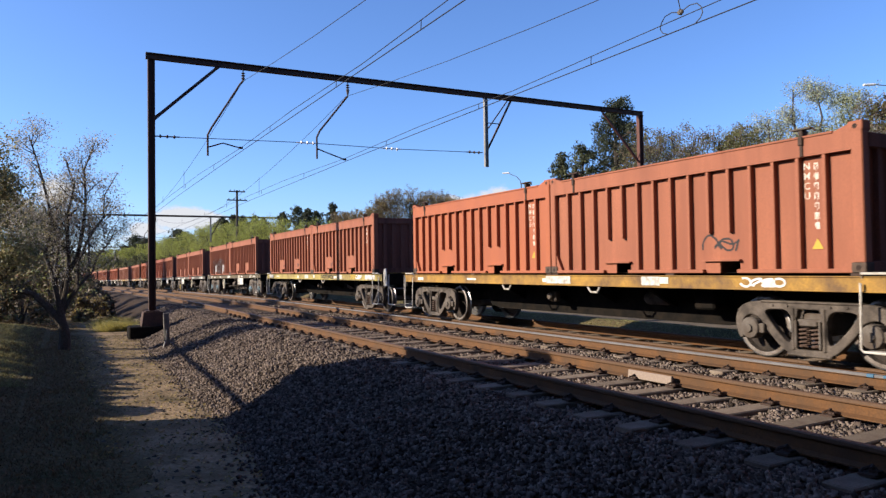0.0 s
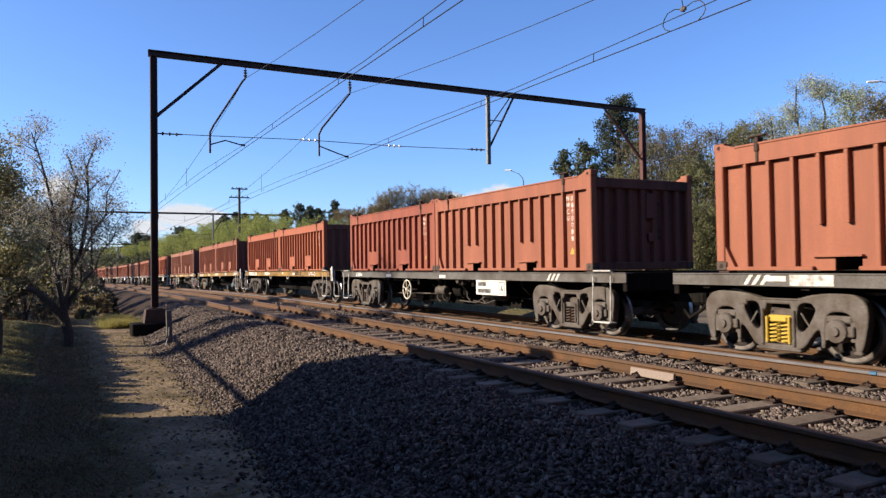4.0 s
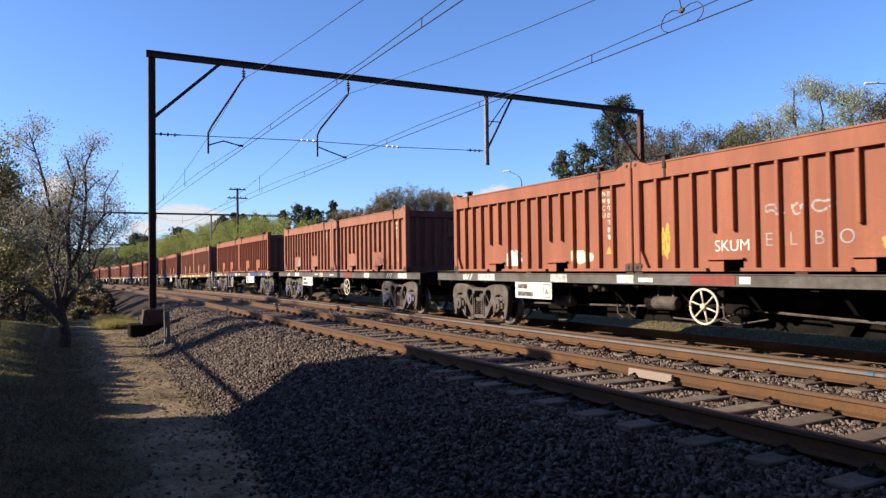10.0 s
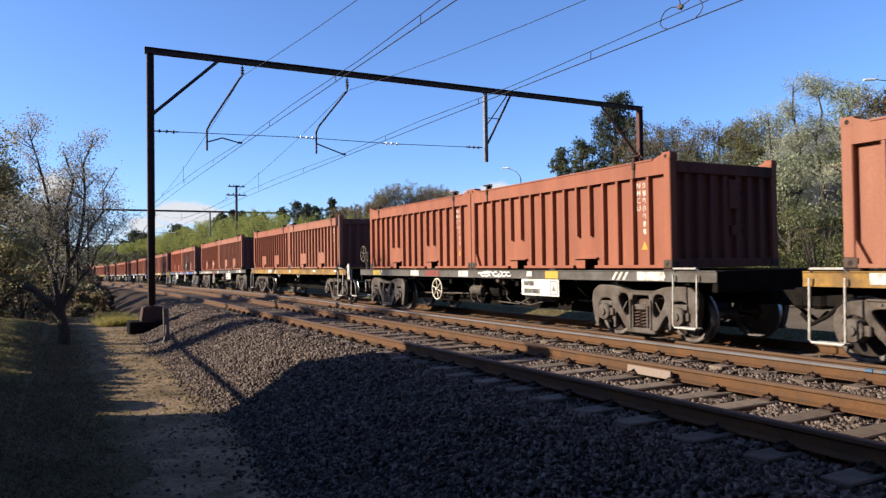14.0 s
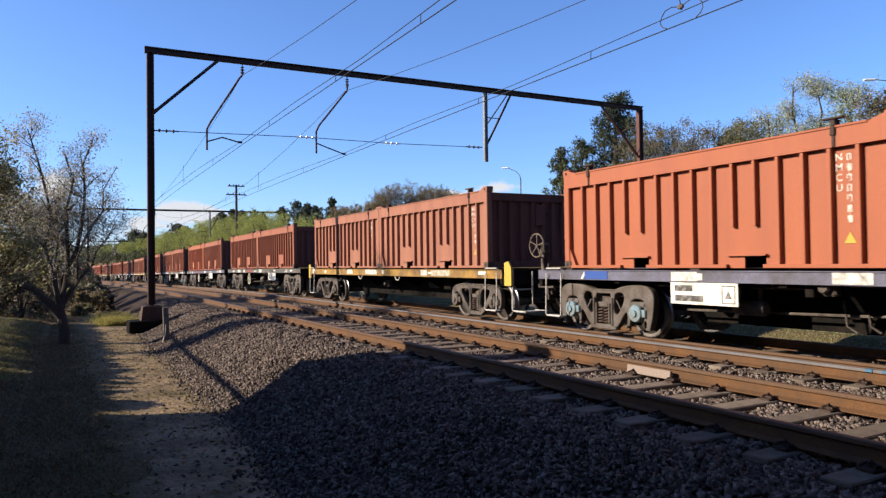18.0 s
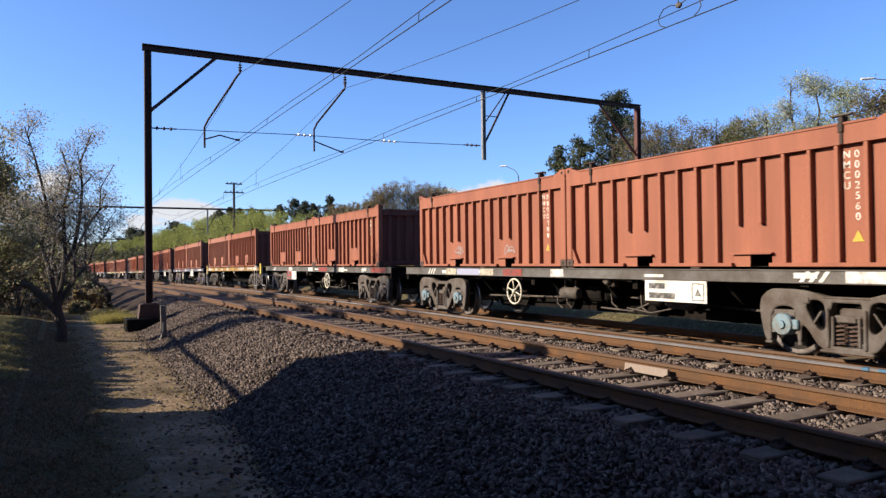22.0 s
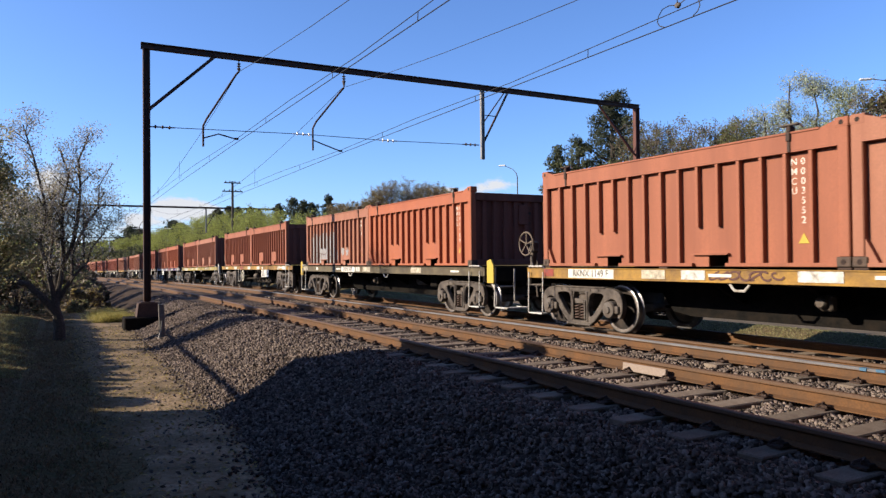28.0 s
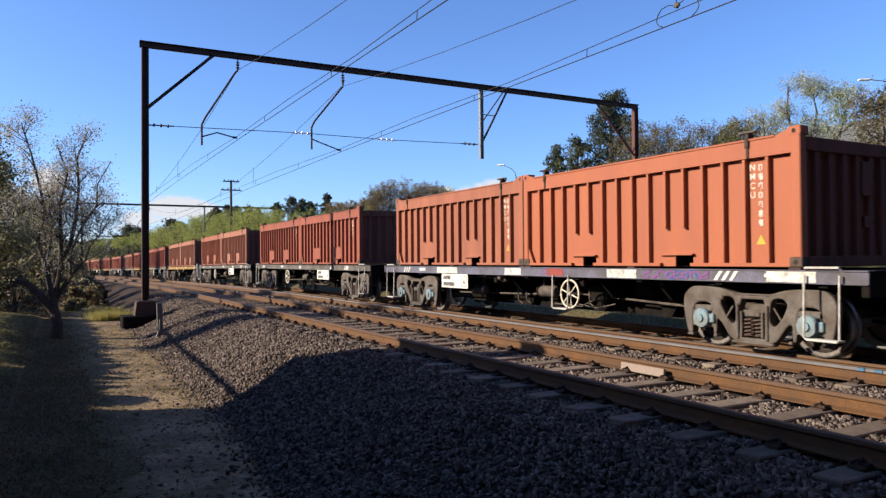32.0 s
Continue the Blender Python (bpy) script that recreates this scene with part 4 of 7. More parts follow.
    if near:
        part("number_marking", M_BARS_END, None, c, at=pose(0.42, -CL / 2 + 0.066, 1.30, 0, 0, 90))
    for a in art:
        part("graffiti", spray(*a), None, c, a[0] + " spray-painted graffiti")
    return c


# ---- wagons ----
def wheelset_mesh():
    s = Shape()
    for sd in (-1, 1):
        x = sd * 0.7525
        s.lathe([(0.02, x + sd * 0.10), (0.09, x + sd * 0.09), (0.10, x + sd * 0.02), (0.22, x - sd * 0.005), (0.33, x - sd * 0.01), (0.352, x + sd * 0.045)], "x", (0, 0, 0), 28, 2, cap=False)
        s.lathe([(0.352, x + sd * 0.045), (0.36, x + sd * 0.05), (0.398, x + sd * 0.055)], "x", (0, 0, 0), 28, cap=False)
        s.lathe([(0.398, x + sd * 0.055), (0.417, x + sd * 0.05), (0.421, x - sd * 0.03), (0.45, x - sd * 0.045), (0.45, x - sd * 0.07), (0.33, x - sd * 0.07), (0.30, x - sd * 0.03), (0.1, x - sd * 0.06)], "x", (0, 0, 0), 28, 1, cap=False)
        for q in range(3):
            a = q * 2.094
            s.lathe([(0.025, x + sd * 0.03), (0.02, x + sd * 0.035)], "x", (0, 0.22 * math.cos(a), 0.22 * math.sin(a)), 8, 2)
    s.lathe([(0.075, -0.95), (0.075, 0.95)], "x", (0, 0, 0), 12)
    return s.mesh("wheelset", WHEEL, TREAD, WHEELDISC)


M_WHEELS = wheelset_mesh()
RW = 0.42


def mirrored(half):
    """A polygon from its half with y above 0, listed from the top's middle round to the bottom's."""
    return half + [(-y, z) for y, z in reversed(half)]


def side_frame_a():
    """Light truss side frame: a straight top chord, diagonals down to the spring seat, straps about the hubs."""
    outer = rounded(mirrored([(0.05, 0.80), (0.60, 0.80), (0.88, 0.785), (1.04, 0.72), (1.12, 0.58), (1.115, 0.40), (1.05, 0.26), (0.985, 0.29), (1.01, 0.45), (0.97, 0.57), (0.86, 0.61), (0.71, 0.56), (0.64, 0.42), (0.33, 0.11), (0.05, 0.095)]), 2)
    holes = [rounded([(sd * 0.25, 0.69), (sd * 0.60, 0.69), (sd * 0.655, 0.63), (sd * 0.36, 0.29), (sd * 0.25, 0.25)]) for sd in (-1, 1)]
    holes.append(rounded(mirrored([(0.05, 0.70), (0.175, 0.70), (0.185, 0.19), (0.05, 0.18)]), 1))
    s = add_mesh(Shape(), casting("side_frame", outer, holes, -0.05, 0.06, 0.018, BOGIE_A))
    for sd in (-1, 1):
        s.box(-0.07, 0.03, sd * 0.215 - 0.022, sd * 0.215 + 0.022, 0.17, 0.72, b=0.012)
        s.lathe([(0.018, -0.05), (0.018, -0.066)], "x", (0, sd * 0.3, 0.745), 6).lathe([(0.018, -0.05), (0.018, -0.066)], "x", (0, sd * 0.52, 0.745), 6)
    s.box(-0.068, 0.05, -0.7, 0.7, 0.775, 0.806, b=0.012).box(-0.075, 0.05, -0.31, 0.31, 0.095, 0.135, b=0.015)
    return s.mesh("side_frame", BOGIE_A)


def side_frame_b():
    """Heavy cast side frame, humped over the axles, with slanting oval windows and pedestal legs about the boxes."""
    outer = rounded(mirrored([(0.05, 0.795), (0.27, 0.80), (0.48, 0.865), (0.84, 0.905), (1.06, 0.885), (1.20, 0.77), (1.225, 0.60), (1.17, 0.30), (1.12, 0.17), (1.035, 0.17), (1.045, 0.50), (0.97, 0.655), (0.72, 0.655), (0.665, 0.52), (0.67, 0.19), (0.60, 0.19), (0.60, 0.43), (0.52, 0.38), (0.35, 0.13), (0.05, 0.115)]), 2)
    holes = [rounded([(sd * 0.285, 0.70), (sd * 0.37, 0.755), (sd * 0.49, 0.745), (sd * 0.54, 0.66), (sd * 0.45, 0.48), (sd * 0.34, 0.36), (sd * 0.27, 0.42)]) for sd in (-1, 1)]
    holes.append(rounded(mirrored([(0.05, 0.725), (0.205, 0.725), (0.21, 0.20), (0.05, 0.19)]), 1))
    s = add_mesh(Shape(), casting("side_frame", outer, holes, -0.06, 0.08, 0.024, BOGIE))
    for sd in (-1, 1):
        s.box(-0.085, 0.03, sd * 0.235 - 0.022, sd * 0.235 + 0.022, 0.17, 0.66, b=0.012)
        s.tube([(-0.04, sd * 0.33, 0.62), (-0.04, sd * 0.45, 0.44)], 0.016, 5)
        s.box(-0.075, 0.03, sd * 0.60 - 0.012, sd * 0.60 + 0.05, 0.16, 0.20, b=0.01).box(-0.075, 0.03, sd * 1.08 - 0.06, sd * 1.08 + 0.05, 0.15, 0.19, b=0.01)
    s.box(-0.085, 0.05, -0.34, 0.34, 0.105, 0.145, b=0.015).box(-0.07, 0.05, -0.3, 0.3, 0.775, 0.803, b=0.012)
    s.box(-0.07, 0.02, 0.48, 0.58, 0.70, 0.79, b=0.015)
    return s.mesh("side_frame", BOGIE)


def spring_mesh():
    s = Shape()
    for y in (-0.085, 0.085):
        pts = [(0.0 + 0.055 * math.cos(a), y + 0.062 * math.sin(a), 0.21 + 0.26 * a / 31.4) for a in [0.785 * q for q in range(41)]]
        s.tube(pts, 0.018, 5)
    return s.mesh("spring_nest", SPRING)


M_BOLSTER_END = Shape().box(-0.04, 0.12, -0.18, 0.18, 0.475, 0.575, b=0.02).box(-0.06, -0.035, -0.12, 0.12, 0.49, 0.56, b=0.01).box(-0.085, -0.04, -0.185, -0.15, 0.2, 0.56, b=0.01).box(-0.085, -0.04, 0.15, 0.185, 0.2, 0.56, b=0.01).mesh("bolster_end", BOGIE)
M_SF = {"a": side_frame_a(), "b": side_frame_b()}
M_SPRING = spring_mesh()
M_BOX = {}
for _key, _mt in (("grey", BOGIE), ("red", RED_CAP), ("blue", BLUE_CAP), ("purple", PURPLE_CAP)):
    M_BOX[_key] = Shape().lathe([(0.15, 0.06), (0.15, -0.07), (0.135, -0.095), (0.06, -0.10), (0.055, -0.125), (0.02, -0.125)], "x", (0, 0, 0), 16).box(-0.07, 0.02, -0.215, -0.13, -0.06, 0.07, b=0.012).mesh("axle_box", _mt)
M_ADAPT = Shape().box(-0.06, 0.06, -0.17, 0.17, 0.10, 0.19, b=0.02).box(-0.05, 0.05, -0.2, -0.15, -0.12, 0.12).box(-0.05, 0.05, 0.15, 0.2, -0.12, 0.12).mesh("axle_box_adapter", BOGIE)
M_BOLSTER = Shape().box(-0.95, 0.95, -0.17, 0.17, 0.36, 0.66, b=0.03).box(-0.3, 0.3, -0.3, 0.3, 0.6, 0.78, b=0.03).mesh("bogie", BOGIE)
M_BRAKE = Shape().box(-0.9, 0.9, -0.04, 0.04, 0.30, 0.38, b=0.01).tube([(-0.2, -0.8, 0.5), (-0.2, 0.8, 0.42)], 0.025, 6).mesh("brake_beam", FRAME)
AXLE = 0.84


def bogie(parent, y, kind, caps, turn=0, near=True, paint=None):
    b = part("bogie", M_BOLSTER, None, parent, "dusty grey cast-steel bogie", at=pose(0, y, 0, 0, 0, turn))
    for sx in (-1, 1):
        part("side_frame", M_SF[kind], None, b, at=pose(sx * 1.0, 0, 0, 0, 0, 0 if sx < 0 else 180))
        if near:
            own = [part("spring_nest", M_SPRING, None, b, f"{paint}-painted coil springs" if paint else "rusty coil springs", at=pose(sx * 1.0, 0, 0, 0, 0, 0 if sx < 0 else 180))]
            if sx < 0:
                own.append(part("bolster_end", M_BOLSTER_END, None, b, at=pose(-1.0, 0, 0)))
            for ob in own if paint else ():
                ob.material_slots[0].link = "OBJECT"
                ob.material_slots[0].material = TAG[paint]
        for sy, cp in ((-1, caps[0]), (1, caps[1])):
            part("axle_box", M_BOX[cp], None, b, "" if cp == "grey" else f"{cp} axle cap", at=pose(sx * 1.03, sy * AXLE, RW, 0, 0, 0 if sx < 0 else 180))
            if near and sx < 0 and kind == "b":
                part("axle_box_adapter", M_ADAPT, None, b, at=pose(sx * 1.0, sy * AXLE, RW))
    for sy in (-1, 1):
        part("wheelset", M_WHEELS, None, b, at=pose(0, sy * AXLE, RW))
        if near:
            part("brake_beam", M_BRAKE, None, b, at=pose(0, sy * 0.36, 0, 0, 0, 0 if sy > 0 else 180))
    return b


def sill_mesh(half, z0, z1):
    s = Shape().box(-1.21, -1.17, -half, half, z0, z1)
    s.box(-1.225, -1.06, -half, half, z1 - 0.018, z1, b=0.005).box(-1.225, -1.10, -half, half, z0, z0 + 0.016, b=0.005)
    return s.mesh("side_sill", YELLOW)


DECK = 1.14
M_SILL = {"a": sill_mesh(6.6, 0.945, DECK), "b": sill_mesh(6.9, 0.965, DECK)}


def hoop_mesh(w, drop, mat, out=0.06):
    s = Shape()
    s.tube([(-out, -w / 2, 0.0), (-out - 0.02, -w / 2, -drop + 0.03), (-out - 0.02, -w / 2 + 0.03, -drop), (-out - 0.02, w / 2 - 0.03, -drop), (-out - 0.02, w / 2, -drop + 0.03), (-out, w / 2, 0.0)], 0.015, 6)
    s.box(-out - 0.03, -out + 0.14, -w / 2 + 0.03, w / 2 - 0.03, -drop - 0.012, -drop + 0.01)
    return s.mesh("step_stirrup", mat)


M_HOOP = hoop_mesh(0.46, 0.80, STEPWHITE)
M_HOOPS = hoop_mesh(0.46, 0.62, STEPWHITE)
M_GRAB = Shape().tube([(0, -0.24, -0.05), (-0.06, -0.22, 0.0), (-0.06, 0.22, 0.0), (0, 0.24, -0.05)], 0.017, 6).mesh("grab_rail", STEPWHITE)


def handwheel_mesh():
    s = Shape()
    n = 28
    s.tube([(0, 0.255 * math.cos(2 * math.pi * q / n), 0.255 * math.sin(2 * math.pi * q / n)) for q in range(n + 1)], 0.019, 6)
    for q in range(6):
        a = math.pi * q / 3 + 0.3
        s.tube([(0, 0.04 * math.cos(a), 0.04 * math.sin(a)), (0, 0.25 * math.cos(a), 0.25 * math.sin(a))], 0.014, 5)
    s.lathe([(0.05, 0.03), (0.05, -0.03), (0.025, -0.05)], "x", (0, 0, 0), 12)
    s.tube([(0.02, 0, 0), (0.3, 0, 0)], 0.025, 6)
    return s.mesh("handwheel", CREAM, smooth=True)


M_HAND = handwheel_mesh()


def coupler_mesh():
    s = Shape().box(-0.11, 0.11, -0.45, 0.05, 0.62, 0.84, b=0.02).box(-0.17, 0.17, -0.62, -0.40, 0.58, 0.88, b=0.05).box(-0.2, 0.0, -0.72, -0.58, 0.60, 0.86, b=0.04)
    s.tube([(0.32, 0, 0.72), (0.34, -0.25, 0.5), (0.3, -0.5, 0.38), (0.25, -0.68, 0.52)], 0.03, 8)
    return s.mesh("coupler", FRAME)


M_COUPLER = coupler_mesh()


def frame_mesh(kind):
    half = 6.6 if kind == "a" else 6.9
    s = Shape()
    s.box(-0.22, 0.22, -half, half, 0.70 if kind == "a" else 0.62, 1.12)
    s.box(-1.17, 1.17, -half, half, 1.10, 1.132)
    for i in range(9):
        y = -half + 0.6 + i * (2 * half - 1.2) / 8
        s.box(-1.16, 1.16, y - 0.06, y + 0.06, 0.92, 1.11)
    if kind == "a":
        s.prism([(-4.1, 0.9), (4.1, 0.9), (3.7, 0.40), (3.3, 0.34), (-3.3, 0.34), (-3.7, 0.40)], -0.25, 0.25)
        for y in (-2.2, -0.7, 0.8, 2.3):
            s.prism([(-0.95, 0.94), (0.95, 0.94), (0.3, 0.6), (-0.3, 0.6)], y - 0.04, y + 0.04, "y")
        s.box(-0.7, 0.7, -3.4, -3.0, 0.6, 0.92, b=0.03)
    else:
        s.prism([(-4.1, 0.7), (4.1, 0.7), (3.7, 0.29), (-3.7, 0.29)], -0.2, 0.2)
        for y in (-3.4, -2.0, -0.75, 0.8, 2.3, 3.4):
            s.prism([(-1.05, 0.95), (-0.2, 0.95), (-0.2, 0.5), (-0.7, 0.62)], y - 0.03, y + 0.03, "y")
        for y, z0, z1 in ((-1.5, 0.5, 0.86), (-0.2, 0.52, 0.8), (-0.5, 0.74, 0.95), (2.9, 0.6, 0.9), (-2.7, 0.66, 0.9)):
            s.box(-0.62, -0.2, y - 0.22, y + 0.22, z0, z1, b=0.04)
        for y, w in ((-3.0, 0.3), (-1.35, 0.22), (1.0, 0.25), (2.6, 0.3)):
            s.prism([(y - w, 0.66), (y + w, 0.66), (y + 0.06, 0.30), (y - 0.06, 0.30)], -0.35, -0.29)
        s.box(-1.1, -0.2, 1.18, 1.3, 0.80, 0.96, b=0.01).box(-1.1, -0.2, -1.7, -1.58, 0.80, 0.96, b=0.01)
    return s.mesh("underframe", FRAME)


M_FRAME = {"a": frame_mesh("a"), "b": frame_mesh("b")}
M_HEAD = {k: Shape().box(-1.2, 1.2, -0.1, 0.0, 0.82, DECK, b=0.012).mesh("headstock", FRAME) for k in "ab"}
M_TANK = Shape().lathe([(0.02, -0.27), (0.09, -0.255), (0.11, -0.22), (0.11, 0.22), (0.09, 0.255), (0.02, 0.27)], "y", (0, 0, 0), 16).box(-0.02, 0.02, -0.18, -0.14, 0.08, 0.3).box(-0.02, 0.02, 0.14, 0.18, 0.08, 0.3).mesh("air_reservoir", BOGIE_A)
M_CYL = Shape().lathe([(0.05, -0.5), (0.05, -0.24), (0.15, -0.22), (0.17, -0.18), (0.17, 0.18), (0.12, 0.24), (0.03, 0.25)], "y", (0, 0, 0), 14).mesh("brake_cylinder", FRAME)
M_VALVE = Shape().box(-0.07, 0.07, -0.09, 0.09, -0.11, 0.10, b=0.025).lathe([(0.06, -0.15), (0.08, -0.12), (0.08, -0.08)], "x", (0, 0.03, 0), 10).tube([(0, 0.1, 0.1), (0, 0.3, 0.2), (0, 0.6, 0.22)], 0.02, 6).mesh("brake_valve", BOGIE)


def rods_mesh():
    """Brake rods, levers and hangers under the deck."""
    s = Shape().tube([(-1.0, 1.0, 0.985), (-1.0, 4.0, 0.975)], 0.018, 6).tube([(-0.9, 1.3, 0.90), (-0.9, 4.1, 0.89)], 0.02, 6)
    s.tube([(-1.02, 0.75, 0.965), (-1.02, -1.0, 0.955)], 0.026, 6).tube([(-1.0, -1.0, 0.95), (-1.0, -1.9, 0.94)], 0.018, 6)
    s.tube([(-0.5, -4.2, 0.5), (-0.5, -0.9, 0.62), (-0.5, 0.9, 0.55), (-0.5, 4.2, 0.48)], 0.02, 6)
    for y in (0.25, 1.9, 3.2, -1.5, -3.4):
        s.tube([(-1.0, y, 1.05), (-0.95, y - 0.06, 0.86)], 0.014, 5)
    for y, z in ((1.05, 0.34), (0.75, 0.36), (-0.55, 0.42), (-1.3, 0.38)):
        s.tube([(-0.6, y + 0.05, 0.75), (-0.62, y, z + 0.08), (-0.6, y - 0.12, z)], 0.016, 5)
    s.tube([(-0.75, -0.4, 0.42), (-0.75, -1.2, 0.40), (-0.75, -1.6, 0.55)], 0.015, 5)
    s.tube([(-0.8, -2.2, 0.5), (-0.8, -1.7, 0.4), (-0.78, -1.1, 0.45)], 0.012, 5)
    return s.mesh("brake_rigging", BOGIE_A)


M_RODS = rods_mesh()
M_SIGN = Shape().box(-0.012, 0.0, -0.86, 0.86, -0.165, 0.165, b=0.004).mesh("number_board", WHITE)
M_SIGN_SHORT = Shape().box(-0.012, 0.0, -0.62, 0.62, -0.165, 0.165, b=0.004).mesh("number_board", WHITE)
M_STEPPLATE = Shape().prism([(-0.12, -0.22), (0.11, -0.22), (0.13, 0.22), (0.04, 0.29), (-0.05, 0.29), (-0.08, 0.1)], -0.02, 0.01).box(-0.035, -0.02, -0.05, 0.06, -0.1, 0.05, b=0.006).mesh("end_panel", STEPWHITE)
M_STEPPLATE_Y = Shape().prism([(-0.13, -0.22), (0.13, -0.22), (0.13, 0.26), (-0.02, 0.30), (-0.13, 0.16)], -0.02, 0.02).mesh("end_panel", TAG["yellow"])
M_PLATFORM = Shape().tube([(-1.1, 0.16, 1.14), (-1.12, 0.16, 0.30), (-1.1, 0.12, 0.27), (-1.1, -0.30, 0.27)], 0.019, 6).tube([(-0.6, 0.16, 1.1), (-0.6, 0.16, 0.4)], 0.017, 6).tube([(-1.1, -0.30, 0.27), (-0.55, -0.30, 0.27), (-0.55, 0.14, 0.27)], 0.017, 6).box(-1.1, -0.58, -0.28, 0.12, 0.25, 0.268).tube([(-1.1, 0.16, 0.72), (-0.6, 0.16, 0.72)], 0.015, 6).mesh("end_step", STEPWHITE)
M_LIFT = Shape().tube([(0, -0.16, 0.0), (0, -0.08, -0.09), (0, 0.08, -0.09), (0, 0.16, 0.0)], 0.02, 6).mesh("rope_hook", STEPWHITE)
M_WHEELARCH = Shape().tube([(0, 0.45 * math.cos(a), 0.45 * math.sin(a)) for a in [0.6 + 0.16 * q for q in range(12)]], 0.02, 6).mesh("arch_bar", GALV)
def stand_mesh():
    """Hand-brake stand: a post with its gear case and hanging hoses."""
    s = Shape().box(-0.06, 0.06, -0.05, 0.05, -0.1, 0.75, b=0.01).box(-0.12, 0.12, -0.43, 0.07, -0.12, -0.04, b=0.01).box(-0.10, 0.10, -0.09, 0.07, 0.55, 0.80, b=0.04)
    s.tube([(-0.18, 0.03, 0.72), (0.0, 0.0, 0.70)], 0.03, 6)
    s.tube([(-0.1, -0.05, 0.5), (-0.14, -0.16, 0.3), (-0.1, -0.22, 0.0), (-0.05, -0.2, -0.35)], 0.028, 6).tube([(0.05, -0.03, 0.5), (0.02, -0.13, 0.2), (0.06, -0.16, -0.25)], 0.022, 6)
    return s.mesh("brake_stand", BOGIE_A)


def stand_wheel_mesh():
    s, n = Shape(), 20
    s.tube([(0, 0.24 * math.cos(2 * math.pi * q / n), 0.24 * math.sin(2 * math.pi * q / n)) for q in range(n + 1)], 0.017, 5)
    for q in range(5):
        a = 1.2566 * q + 0.4
        s.tube([(0.01, 0, 0), (0, 0.24 * math.cos(a), 0.24 * math.sin(a))], 0.013, 4)
    return s.mesh("handwheel", SLEEPER)


M_STANDWHEEL = stand_wheel_mesh()
M_STAND = stand_mesh()
M_SLASH = Shape()
for _q in range(3):
    M_SLASH.prism([(0.16 - 0.13 * _q, 0.985), (0.10 - 0.13 * _q, 0.985), (0.0 - 0.13 * _q, 1.118), (0.06 - 0.13 * _q, 1.118)], -1.2175, -1.2105)
M_SLASH = M_SLASH.mesh("stripe_mark", WHITE)
M_TRIBOX = Shape().box(-0.016, -0.0125, 0.1, 0.115, -0.13, 0.13).box(-0.016, -0.0125, -0.115, -0.1, -0.13, 0.13).box(-0.016, -0.0125, -0.1, 0.1, 0.115, 0.13).box(-0.016, -0.0125, -0.1, 0.1, -0.13, -0.115).prism([(-0.06, -0.06), (0.06, -0.06), (0.0, 0.05)], -0.016, -0.0125).mesh("triangle_mark", LETTERING)
M_TEXTBAR = [Shape().box(-0.016, -0.0125, -a, a, -0.045, 0.045).mesh("lettering_bar", LETTERING) for a in (0.17, 0.27)]


def scrawl_mesh(paint, seed, y0, y1):
    """Looping flat strokes over the sill from y0 to y1."""
    s = Shape()
    r = random.Random(seed)
    n = max(2, int(abs(y1 - y0) / 0.16))
    for q in range(n):
        cy = y0 + (y1 - y0) * (q + 0.5) / n
        a0, sp, h = r.uniform(0, 6), r.uniform(0.8, 1.6), r.uniform(0.06, 0.095)
        pts = [(-1.213, cy + 0.09 * math.cos(a0 + 0.5 * i * sp), 1.052 + h * 0.72 * math.sin(a0 + 0.5 * i)) for i in range(11)]
        for (x, a, b), (_, c, d) in zip(pts, pts[1:]):
            ln = math.hypot(c - a, d - b) or 1
            u, w = -(d - b) / ln * 0.014, (c - a) / ln * 0.014
            s.prism([(a - u, b - w), (c - u, d - w), (c + u, d + w), (a + u, b + w)], -1.2165 - 0.0002 * q, -1.2105)
    return s.mesh("graffiti", TAG[paint])


M_OPENFRAME = Shape().box(-0.02, 0.02, -0.95, 0.95, 0.0, 0.04).box(-0.02, 0.02, -0.95, 0.95, -0.34, -0.30).box(-0.02, 0.02, -0.95, -0.91, -0.3, 0.0).box(-0.02, 0.02, 0.91, 0.95, -0.3, 0.0).mesh("guard_frame", BOGIE)
SILLS = {"yellow": YELLOW, "grey": GREY, "olive": OLIVE, "worn": WORN, "mauve": MAUVE, "lime": LIME}


